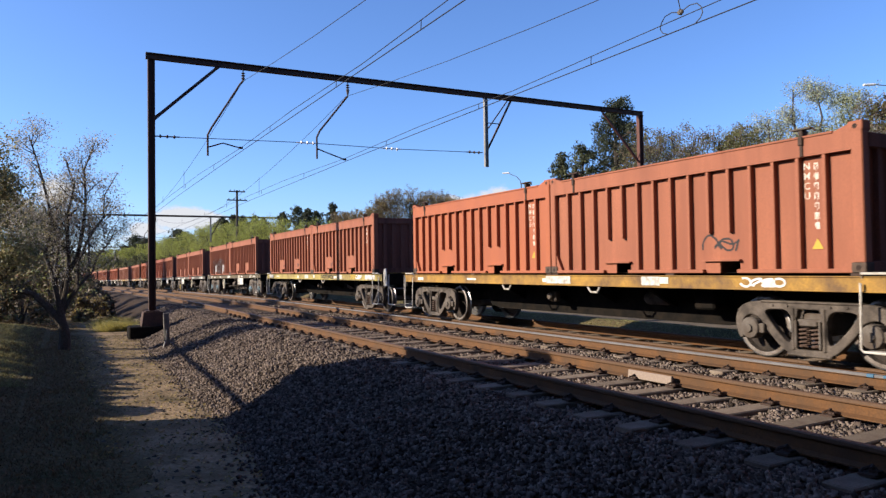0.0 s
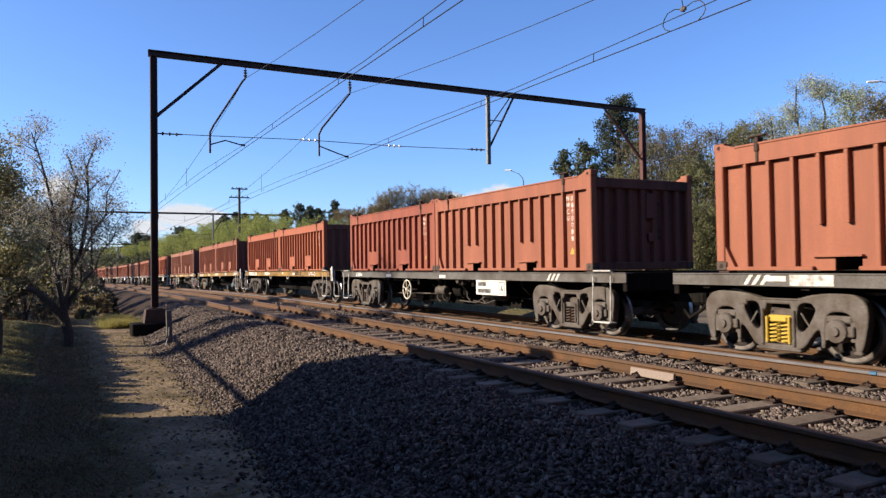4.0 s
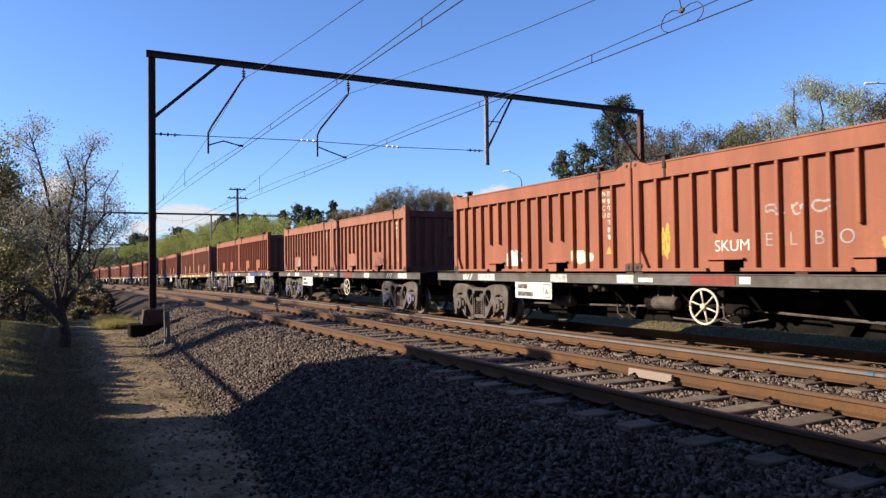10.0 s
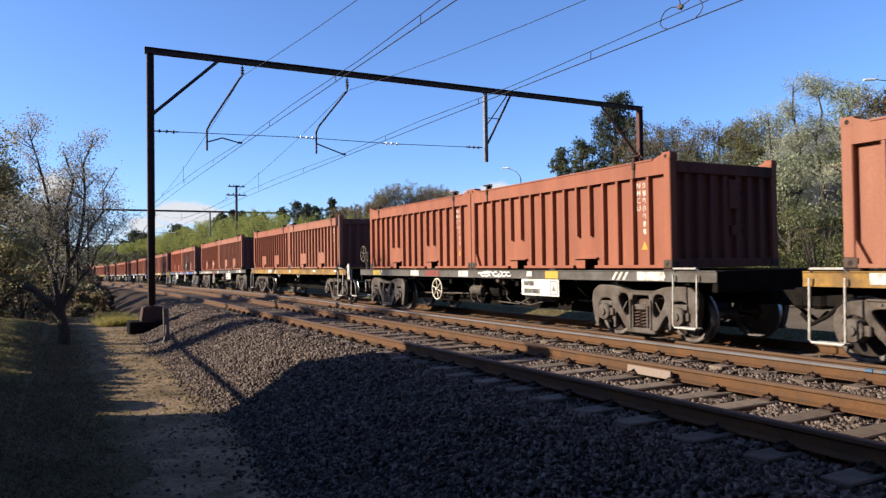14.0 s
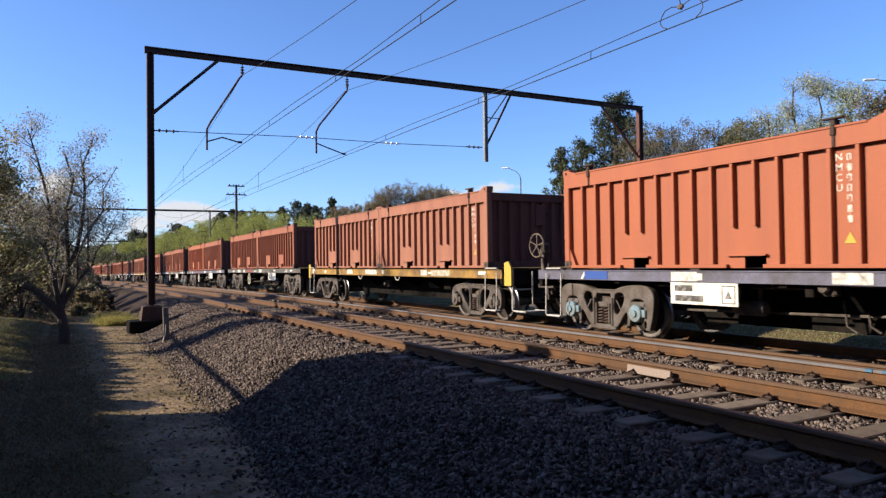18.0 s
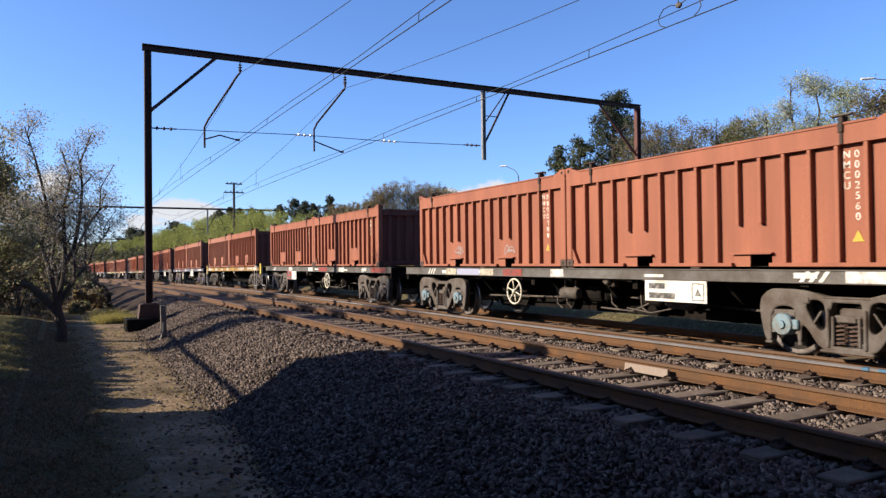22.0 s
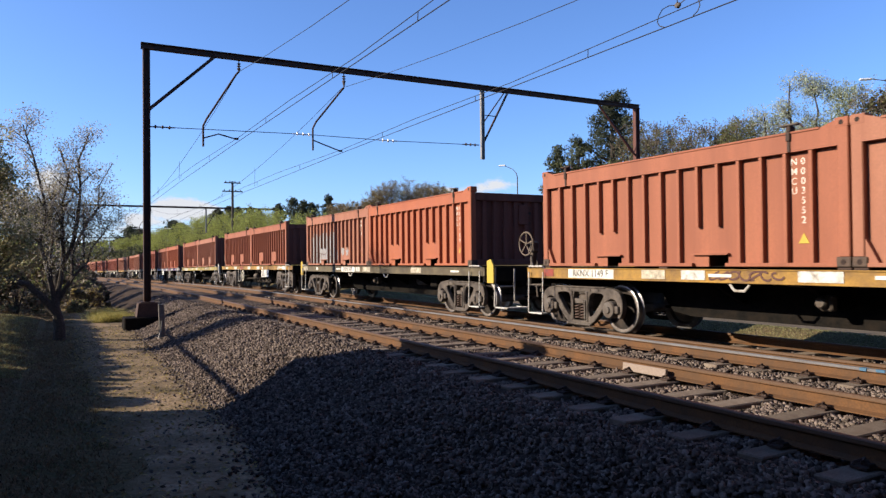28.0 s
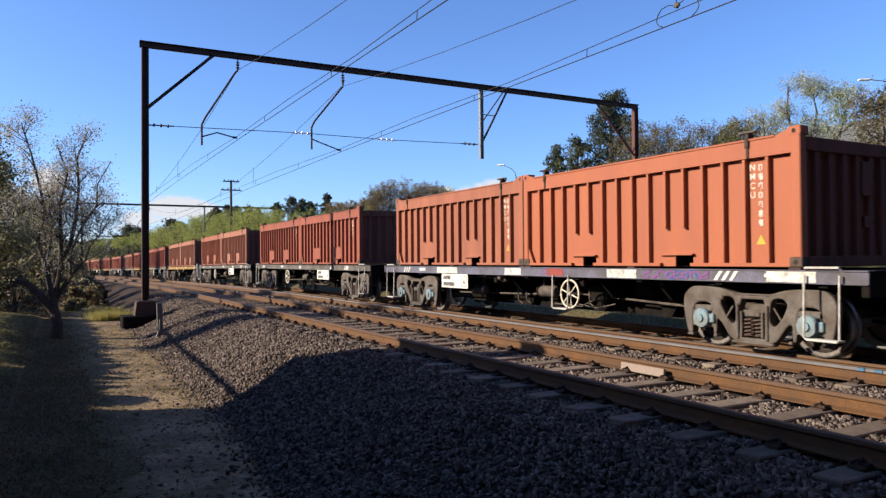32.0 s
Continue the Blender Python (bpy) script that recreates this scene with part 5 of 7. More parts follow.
def wagon(kind, sill, rev=False, seed=0, plates=(), board=None, caps=("grey", "grey"), stripes=(), end_plate="white", near=True, stand=False, frame_under=False, scrawls=(), board_colour=None, bogie_paint=None, hoop=False, long_board=False, far_plate=False, board_y=None, end_hoops=(-1, 1), sill_text=None):
    """A flat wagon standing on z = 0, its middle at the origin. plates: (y, width, colour) patches on the sill."""
    r = random.Random(seed)
    words = {"yellow": "weathered yellow", "grey": "dirty grey", "olive": "faded olive", "worn": "worn off-white", "mauve": "blue-grey", "lime": "olive-yellow"}[sill]
    w = thing("flat_wagon", f"{words} steel container flat wagon on the rails", "flat wagon", "wagons of the train")
    half = 6.6 if kind == "a" else 6.9
    for sx, turn in ((1, 0), (-1, 180)):
        s = part("side_sill", M_SILL[kind], None, w, at=pose(0, 0, 0, 0, 0, turn))
        s.material_slots[0].link = "OBJECT"
        s.material_slots[0].material = SILLS[sill]
    part("underframe", M_FRAME[kind], None, w)
    for sy in (-1, 1):
        part("headstock", M_HEAD[kind], None, w, at=pose(0, sy * half, 0, 0, 0, 0 if sy > 0 else 180))
        part("coupler", M_COUPLER, None, w, at=pose(0, sy * (half + 0.02), 0, 0, 0, 180 if sy > 0 else 0))
        bogie(w, sy * 5.2, kind, caps if sy < 0 else (caps[1], caps[0]), near=near, paint=bogie_paint if sy > 0 else None)
    # patches and lettering on the sill
    for y, wd, colour in plates:
        part("sill_patch", Shape().box(-1.218, -1.210, y - wd / 2, y + wd / 2, 0.982, 1.121), PATCH.get(colour) or TAG[colour], w, f"worn {colour} paint patch")
    for q in range(5):
        if near and r.random() < 0.8:
            part("stencil_mark", M_STENCIL[r.randrange(3)], None, w, at=pose(-1.217, -5.4 + q * 2.6 + r.uniform(-0.7, 0.7), 1.05 + r.uniform(-0.02, 0.02)))
    # container locks along the deck
    for y in (-5.95, -3.0, -0.1, 0.1, 3.0, 5.95) if near else ():
        part("container_lock", Shape().box(-1.2, -1.02, y - 0.09, y + 0.09, DECK - 0.004, DECK + 0.036, b=0.008) if not M_LOCK else M_LOCK[0], CLIP, w, at=pose(0, 0, 0) if not M_LOCK else pose(0, y, 0))
    if kind == "a":
        for y in (-6.25, 6.25):
            part("step_stirrup", M_HOOP, None, w, "white-painted step stirrup", at=pose(-1.2, y, 1.06))
            part("grab_rail", M_GRAB, None, w, at=pose(-1.2, y, DECK + 0.03))
        part("end_panel", M_STEPPLATE if end_plate == "white" else M_STEPPLATE_Y, None, w, f"{end_plate} end panel", at=pose(-1.16, -6.78, 1.02))
        if far_plate:
            part("end_panel", M_STEPPLATE_Y, None, w, "yellow end panel", at=pose(-1.16, 6.78, 1.02))
        part("end_step", M_PLATFORM, None, w, "white-painted end step", at=pose(0, -7.02, 0))
        for y in (-1.2, 1.6):
            part("rope_hook", M_LIFT, None, w, at=pose(-1.19, y, 0.93))
        part("brake_valve", M_VALVE, None, w, at=pose(-0.6, 0.7, 0.70))
        part("air_reservoir", M_TANK, None, w, at=pose(-0.35, -1.9, 0.72))
    else:
        d = -1 if rev else 1
        for e in end_hoops:
            part("step_stirrup", M_HOOP, None, w, "white-painted step stirrup", at=pose(-1.2, e * 6.35, 1.08))
            part("grab_rail", M_GRAB, None, w, at=pose(-1.2, e * 6.35, DECK + 0.03))
        if hoop:
            part("step_stirrup", M_HOOPS, None, w, "white-painted step stirrup", at=pose(-1.18, d * 1.75 + 0.55, 1.0))
        part("handwheel", M_HAND, None, w, "cream-painted brake handwheel", at=pose(-1.2, d * 1.45 + (0.3 if d > 0 else 0.02), 0.66))
        part("brake_rigging", M_RODS, None, w, at=pose(0, 0, 0, 0, 0, 0))
        part("air_reservoir", M_TANK, None, w, at=pose(-0.85, 0.35 * d, 0.66))
        part("air_reservoir", M_TANK, None, w, at=pose(-0.8, -2.35 * d, 0.6))
        part("brake_cylinder", M_CYL, None, w, at=pose(-0.55, -d * 0.1, 0.66))
        part("brake_valve", M_VALVE, None, w, at=pose(-1.0, -d * 1.0, 0.93))
        for sy in (-1, 1):
            part("arch_bar", M_WHEELARCH, None, w, at=pose(-0.95, sy * 5.2 + 0.84 * 0.9, 0.45))
        if board is not None:
            b = part("number_board", M_SIGN if long_board else M_SIGN_SHORT, None, w, "white number board" if not board_colour else f"white board with a {board_colour} corner", at=pose(-1.2, -d * 2.9 + (0.08 if long_board else 0.3 if d > 0 else -0.05) if board_y is None else board_y, 0.80))
            if board:
                part("board_lettering", glyph_mesh(board, 0.165, LETTERING, "LEFT"), None, b, at=pose(-0.016, 0.76 if long_board else 0.54, 0.0))
            else:
                part("lettering_bar", M_TEXTBAR[0], None, b, at=pose(0, 0.56 if long_board else 0.36, 0.075))
                part("lettering_bar", M_TEXTBAR[1], None, b, at=pose(0, 0.46 if long_board else 0.26, -0.075))
            part("triangle_mark", M_TRIBOX, None, b, at=pose(0, -0.7 if long_board else -0.46, 0))
            if board_colour:
                part("paint_patch", Shape().box(-0.015, -0.0125, 0.0, 0.6, -0.155, 0.155), TAG[board_colour], b)
        if near:
            for y in (-4.85, 5.45):
                part("stripe_mark", M_SLASH, None, w, at=pose(0, y, 0))
    for q, (paint, y0, y1) in enumerate(scrawls):
        part("graffiti", scrawl_mesh(paint, seed * 7 + q, y0, y1), None, w, f"{paint} scrawl on the sill")
    if sill_text:
        b = part("sill_patch", Shape().box(-1.219, -1.2105, 3.7, 5.1, 0.985, 1.119), TAG["black"], w, "black lettered patch")
        part("sill_lettering", glyph_mesh(sill_text, 0.13, WHITE), None, b, at=pose(-1.2215, 4.4, 1.05))
    if stand:
        b = part("brake_stand", M_STAND, None, w, "grimy hand-brake stand with hoses", at=pose(-0.75, half + 0.42, DECK - 0.25))
        part("handwheel", M_STANDWHEEL, None, b, at=pose(-0.17, 0.03, 0.74))
    if frame_under:
        part("guard_frame", M_OPENFRAME, None, w, at=pose(-1.12, -2.6, 0.86))
    if kind == "a" and board:
        by = 4.8 if board_y is None else board_y
        b = part("number_plate_panel", Shape().box(-1.220, -1.2105, by - 0.6, by + 0.6, 0.965, 1.121), WHITE, w, "white lettered panel")
        part("board_lettering", glyph_mesh(board, 0.165, LETTERING), None, b, at=pose(-1.2225, by, 1.045))
    return w


M_STENCIL = [Shape().box(0, 0.008, -a, a, -b, b).mesh("stencil_mark", WHITE) for a, b in ((0.16, 0.035), (0.09, 0.05), (0.2, 0.022))]
M_LOCK = [Shape().box(-1.2, -1.02, -0.09, 0.09, DECK - 0.004, DECK + 0.036, b=0.008).mesh("container_lock", CLIP)]


# ---- the train ----
# colours of the two containers: 0 orange, 1 salmon, 2 dull red, 3 bright orange
def art_tag(paint, seed, y0, y1, z0, z1, n=4, width=0.05):
    return (paint, scribble(seed, y0, y1, z0, z1, n, width))


def art_piece(fill, line, seed, y0, y1, z0, z1, n=5, width=0.06):
    a = blob(seed, y0, y1, z0, z1)
    b = scribble(seed + 1, y0, y1, z0, z1, n, width)
    return [(fill, a - b), (line, b)]


W = {}


def spec(k, **what):
    """Notes how the k-th wagon of the train and its two containers look."""
    W[k] = what


spec(-1, kind="a", sill="yellow")
spec(0, kind="a", sill="yellow", c=(3, 0), art1=[art_tag("black", 2, -1.25, -0.6, 0.24, 0.58, 3, 0.03)], plates=((-0.2, 0.75, "white"), (-2.6, 0.4, "white")), scrawls=(("white", -4.3, -5.0),), end_plate="white")
spec(1, kind="a", sill="lime", c=(0, 0), art0=[art_tag("brown", 5, 0.75, 1.15, 0.22, 0.45, 2, 0.03), art_tag("brown", 8, -1.2, -0.8, 0.22, 0.45, 2, 0.03)], art1=[art_tag("brown", 7, 0.85, 1.2, 0.22, 0.42, 2, 0.03)], plates=((5.9, 0.7, "white"), (0.7, 0.45, "white"), (-5.7, 0.8, "white"), (-3.1, 0.3, "white")), scrawls=(("black", -1.0, -2.4), ("yellow", -4.0, -4.5), ("white", -4.5, -5.0)))
spec(2, kind="b", sill="olive", c=(0, 0), art0=art_piece("silver", "brown", 11, -1.3, 2.0, 0.1, 0.95, 7, 0.035), board="RQTY\n85158", caps=("blue", "blue"), plates=((0.4, 0.5, "white"), (-2.3, 0.45, "cream")), num1="0001960")
spec(3, kind="b", sill="grey", rev=True, bogie_paint="yellow", c=(0, 0), board="", plates=((4.6, 0.6, "white"), (2.0, 0.45, "white"), (-0.7, 0.8, "red"), (-2.0, 0.5, "white"), (-5.6, 0.7, "white")))
spec(4, kind="b", sill="grey", c=(2, 0), board="")
spec(5, kind="a", sill="yellow", c=(3, 3), board="RKNX 1099P", plates=((5.6, 0.5, "white"), (2.3, 0.65, "white")), scrawls=(("white", -4.2, -5.0), ("black", -2.4, -3.2)))
spec(6, kind="a", sill="yellow", c=(0, 0), num0="0002072", bogie_paint="yellow", caps=("grey", "blue"), board="RKNX 301B", by=5.2, plates=((2.5, 0.5, "white"), (-0.2, 0.8, "white"), (-3.0, 0.5, "white"), (-5.6, 0.6, "white")))
spec(7, kind="b", sill="yellow", c=(1, 1), art1=[art_tag("brown", 21, 0.5, 0.85, 0.24, 0.46, 3, 0.028), art_tag("white", 22, -1.3, -0.85, 0.24, 0.48, 3, 0.03)], caps=("red", "grey"), num1="0001560", plates=((0.5, 0.45, "white"), (-0.3, 0.6, "yellow"), (-3.0, 0.35, "white"), (-5.6, 0.8, "cream")), sill_text="RQTY 20333 G")
spec(8, kind="b", sill="worn", c=(3, 3), board="RQTY\n20287X", plates=((2.6, 0.9, "white"), (1.6, 0.9, "red"), (5.2, 0.6, "white")))
spec(9, kind="b", sill="grey", c=(0, 0), rev=True, art0=[art_tag("cream", 31, -1.9, -1.4, 0.12, 0.4, 2, 0.14), ("white", blob(3, 0.3, 0.75, 0.12, 0.42))], art1=[art_tag("silver", 33, 0.35, 0.58, 0.72, 0.95, 1, 0.025), art_tag("silver", 36, 0.0, 0.22, 0.72, 0.95, 1, 0.025), art_tag("silver", 37, -0.36, -0.14, 0.72, 0.95, 1, 0.025), art_tag("yellow", 5, -1.35, -0.95, 0.2, 0.5, 3, 0.05), art_tag("yellow", 34, 2.28, 2.5, 0.08, 0.85, 3, 0.03)], words1=(("SKUM", 1.14, 0.36, 0.235, "white"),) + tuple((ch, (rib_y(q) + rib_y(q + 1)) / 2, 0.42, 0.26, "silver") for ch, q in (("E", 6), ("L", 7), ("B", 8), ("O", 9))), board="", plates=((2.0, 0.5, "white"), (0.2, 0.4, "white"), (-1.6, 0.8, "red"), (4.6, 0.7, "white"), (-5.8, 0.6, "cream")))
spec(10, kind="b", sill="grey", rev=True, c=(1, 1), art0=[("silver", blob(7, 0.75, 1.25, 0.2, 0.5))], board="", caps=("purple", "purple"), plates=((4.2, 0.6, "white"), (1.2, 0.4, "cream"), (-1.5, 0.8, "red"), (-3.2, 0.4, "white"), (-5.8, 0.6, "white")))
spec(11, kind="b", sill="grey", c=(0, 0), art0=[("silver", blob(9, -2.86, -2.62, 0.3, 1.3))], board="RQTY\n20506 X", caps=("purple", "purple"), num1="0002085", plates=((5.9, 0.5, "white"), (4.8, 0.5, "cream"), (3.6, 0.4, "cream"), (2.75, 0.6, "red"), (2.0, 0.7, "blue"), (0.7, 0.5, "white"), (-2.3, 0.45, "cream"), (-3.2, 1.3, "blue"), (-5.25, 0.6, "blue"), (-5.95, 0.75, "cream")))
spec(12, kind="a", sill="yellow", c=(1, 1), num1="0001641", plates=((5.5, 0.5, "white"), (4.0, 0.9, "white"), (1.7, 0.4, "white"), (0.3, 0.8, "white"), (-1.9, 0.35, "white"), (-5.6, 0.85, "white")))
spec(13, kind="b", sill="grey", c=(0, 0), board="", plates=((5.6, 0.5, "yellow"), (3.0, 0.5, "white"), (2.0, 0.75, "red"), (0.4, 0.45, "white"), (-3.0, 0.4, "yellow"), (-5.6, 0.6, "white")), scrawls=(("white", -0.4, -1.6),))
spec(14, kind="a", sill="yellow", c=(0, 1), plates=((3.0, 0.7, "white"),))
spec(15, kind="b", sill="grey", c=(0, 1), art0=[art_tag("silver", 51, 1.02, 1.42, 0.21, 0.48, 3, 0.022), art_tag("white", 55, -1.38, -0.72, 0.22, 0.52, 5, 0.024), art_tag("brown", 56, 2.2, 2.36, 0.25, 0.5, 1, 0.03)], words=tuple((ch, (rib_y(q) + rib_y(q + 1)) / 2, 0.46, 0.27, "silver") for ch, q in (("R", 6), ("E", 7), ("N", 8), ("R", 9))), board="", plates=((5.9, 0.3, "cream"), (4.7, 0.45, "cream"), (3.1, 0.55, "cream"), (1.85, 0.65, "red"), (0.4, 0.4, "white"), (-5.6, 0.5, "white")), scrawls=(("white", 4.35, 3.5), ("white", 2.75, 2.3)))
spec(16, kind="b", sill="mauve", c=(3, 1), art1=art_piece("black", "white", 61, -0.55, 2.0, 0.08, 1.25, 7, 0.05), rev=True, board="", caps=("blue", "blue"), plates=((5.2, 0.6, "blue"), (3.2, 0.5, "white"), (0.6, 0.5, "white"), (-1.1, 0.85, "red"), (-2.1, 0.7, "blue"), (-2.8, 0.5, "white"), (-3.9, 1.6, "blue"), (-6.2, 0.7, "white")))
spec(17, kind="a", sill="yellow", c=(1, 1), plates=((6.2, 0.3, "white"), (2.5, 0.42, "white"), (0.65, 0.95, "white"), (-2.9, 0.35, "white"), (-3.8, 1.0, "cream")), end_plate="yellow")
spec(18, kind="b", sill="grey", c=(0, 0), board="RQTY\n20534X", plates=((4.0, 0.6, "white"), (1.7, 1.0, "red"), (-0.5, 0.5, "white"), (2.8, 0.4, "white")))
spec(19, kind="b", sill="mauve", c=(3, 0), art0=[art_tag("white", 71, 2.55, 2.8, 0.15, 1.0, 3, 0.03), art_tag("yellow", 73, 1.0, 1.5, 0.22, 0.45, 3, 0.04)], words=(("SKUM", -0.9, 0.37, 0.24, "black"),) + tuple((ch, (rib_y(q) + rib_y(q + 1)) / 2, 0.5, 0.22, "cream") for ch, q in (("L", 6), ("C", 7), ("H", 8))), board="RQTY\n20942", plates=((4.4, 0.5, "white"), (2.0, 0.7, "red"), (-0.6, 0.4, "white"), (-5.7, 0.6, "white")))
spec(20, kind="b", sill="grey", c=(0, 0), num1="0002560", art0=[art_tag("silver", 75, 0.85, 1.35, 0.22, 0.5, 3, 0.02), art_tag("silver", 76, -1.25, -0.8, 0.22, 0.46, 3, 0.02)], board="", caps=("blue", "blue"), plates=((4.4, 0.5, "cream"), (3.62, 1.02, "lavender"), (2.8, 0.55, "cream"), (1.8, 0.7, "red"), (0.3, 0.4, "white"), (-5.6, 0.6, "white")), scrawls=(("white", 4.0, 3.2),))
spec(21, kind="b", sill="grey", c=(0, 0), rev=True, board="", plates=((-1.0, 0.9, "red"), (-2.9, 0.5, "white"), (0.4, 0.5, "white"), (-6.0, 1.1, "red"), (3.0, 0.5, "white")), board_colour="red")
spec(22, kind="a", sill="yellow", c=(1, 0), art1=[art_tag("brown", 81, -1.25, -0.65, 0.2, 0.5, 3, 0.03)], plates=((5.7, 0.6, "white"), (3.6, 0.5, "white"), (0.4, 0.4, "white"), (-2.5, 0.35, "cream"), (-4.45, 0.16, "white"), (-5.2, 0.35, "cream"), (-5.9, 0.6, "white")), scrawls=(("white", -2.8, -3.5),), end_plate="yellow")
spec(23, kind="b", sill="mauve", c=(0, 1), board="RQTY\n20495", by=-2.3, art1=[("blue", blob(4, -2.1, -2.05, 0.1, 0.3))], caps=("purple", "purple"), plates=((4.9, 0.3, "white"), (3.5, 0.4, "white"), (2.15, 0.65, "red"), (0.4, 0.5, "white"), (-0.2, 0.2, "lavender"), (-2.45, 0.55, "white"), (-5.7, 0.6, "white")))
spec(24, kind="b", sill="grey", c=(2, 0), board="")
spec(25, kind="a", sill="yellow", c=(0, 1), num0="0003552", board="RKNX 1149 F", by=4.7, plates=((5.9, 0.3, "red"), (3.2, 0.5, "cream"), (2.4, 0.45, "white"), (0.4, 0.6, "white"), (-2.2, 0.4, "white"), (-5.7, 0.6, "white")), scrawls=(("brown", 2.1, 0.9), ("white", -0.6, -1.3), ("brown", -3.9, -4.9)), end_plate="yellow")
spec(26, kind="a", sill="olive", c=(1, 3), art0=[("silver", blob(91, 0.0, 2.75, 0.08, 1.12) | blob(3, -0.3, 0.0, 0.2, 0.5)), art_tag("brown", 92, 0.1, 2.6, 0.12, 0.55, 5, 0.022), ("silver", heart(-0.62, 0.42, 0.13)), ("silver", star(-1.02, 0.44, 0.16))], board="RKNX 507J", by=1.75, plates=((6.2, 0.5, "cream"), (0.9, 0.35, "white"), (0.2, 0.6, "cream"), (-3.2, 0.6, "cream")), end_plate="yellow")
spec(27, kind="b", sill="yellow", c=(0, 0), board="RQTY\n20803C", plates=((3.4, 0.6, "white"), (2.0, 0.7, "red"), (0.4, 0.5, "white"), (-1.4, 0.5, "white"), (-5.7, 0.6, "white")))
spec(28, kind="a", sill="lime", c=(0, 1), num0="0002356", board="RKNX 1090 D", art1=[art_tag("brown", 96, 0.75, 1.25, 0.2, 0.5, 3, 0.03), art_tag("silver", 97, -1.2, -0.6, 0.2, 0.5, 3, 0.022)], plates=((2.6, 0.4, "cream"), (0.4, 0.6, "white"), (-4.6, 0.3, "cream")), scrawls=(("silver", -2.6, -3.9), ("brown", -0.6, -1.4)))
spec(29, kind="b", sill="mauve", c=(0, 3), rev=True, board="", caps=("blue", "blue"), plates=((3.2, 1.0, "white"), (0.4, 0.6, "white"), (-1.0, 0.5, "red"), (-2.8, 0.7, "white"), (-5.9, 0.7, "white")), scrawls=(("purple", -0.6, -1.3), ("purple", -3.3, -4.6), ("blue", -3.8, -4.4)))
TRACK_X = 3.86 + GAUGE / 2
SPACING = 14.8325
train = []
_r = random.Random(12)
for k in range(-1, 43):
    d = dict(W.get(k) or dict(kind=_r.choice("abb"), sill=_r.choice(("yellow", "grey", "grey", "worn")), c=(_r.randrange(3), _r.randrange(3)), board=""))
    if d["kind"] == "a" and d["sill"] in ("grey",):
        d["sill"] = "yellow"
    cc = d.get("c", (0, 0))
    wg = wagon(d["kind"], d["sill"], d.get("rev", False), k + 100, d.get("plates", ()), d.get("board"), d.get("caps", ("grey", "grey")), end_plate=d.get("end_plate", "white"), near=k < 33, stand=k in (11, 13, 16, 25, 27), frame_under=k == 7, hoop=k in (7, 8, 11, 27, 29), long_board=k == 11, far_plate=k in (17, 22, 26), board_y={11: -2.5}.get(k, d.get("by")), end_hoops=() if k in (3, 9, 10, 15, 18, 19, 20, 21, 23) else (-1,) if k in (13, 27) else (-1, 1), scrawls=d.get("scrawls", ()), board_colour=d.get("board_colour"), sill_text=d.get("sill_text"), bogie_paint=d.get("bogie_paint"))
    c0 = container(cc[0], d.get("num0"), d.get("art0", ()), light_latch=k % 4 != 0, near=k < 33, words_on=d.get("words", ()))
    c1 = container(cc[1], d.get("num1"), d.get("art1", ()), light_latch=k % 3 != 1, near=k < 33, words_on=d.get("words1", ()))
    train.append((k, wg, ((c0, 3.035), (c1, -3.035))))


# ---- plants ----
def limbs(shape, rng, base, top, r0, spread, count, tips, depth=2):
    """A tapered, slightly bent trunk with limbs; tips collects the places of the leaves."""
    base, top = Vector(base), Vector(top)
    n = 7
    pts = []
    for i in range(n):
        u = i / (n - 1)
        pts.append(base.lerp(top, u) + Vector((rng.uniform(-1, 1), rng.uniform(-1, 1), 0)) * (top - base).length * 0.035 * (0 < i))
    shape.tube(pts, [r0 * (1 - 0.8 * i / (n - 1)) for i in range(n)], 8 if r0 > 0.06 else 5)
    for q in range(count):
        u = rng.uniform(0.3, 0.97)
        i = min(n - 2, int(u * (n - 1)))
        a = pts[i].lerp(pts[i + 1], u * (n - 1) - i)
        ang = rng.uniform(0, 6.28)
        ln = spread * rng.uniform(0.6, 1.1) * (1.15 - 0.6 * u)
        e = a + Vector((math.cos(ang) * ln, math.sin(ang) * ln, ln * rng.uniform(0.35, 1.1)))
        tips.append(e)
        tips.append(a.lerp(e, 0.6))
        if depth > 1:
            limbs(shape, rng, a, e, r0 * 0.42 * (1.1 - u * 0.6), spread * 0.5, 4, tips, depth - 1)
        else:
            shape.tube([a, a.lerp(e, 0.5) + Vector((0, 0, ln * 0.06)), e], [r0 * 0.35, r0 * 0.22, r0 * 0.08], 4)
    tips.append(pts[-1])


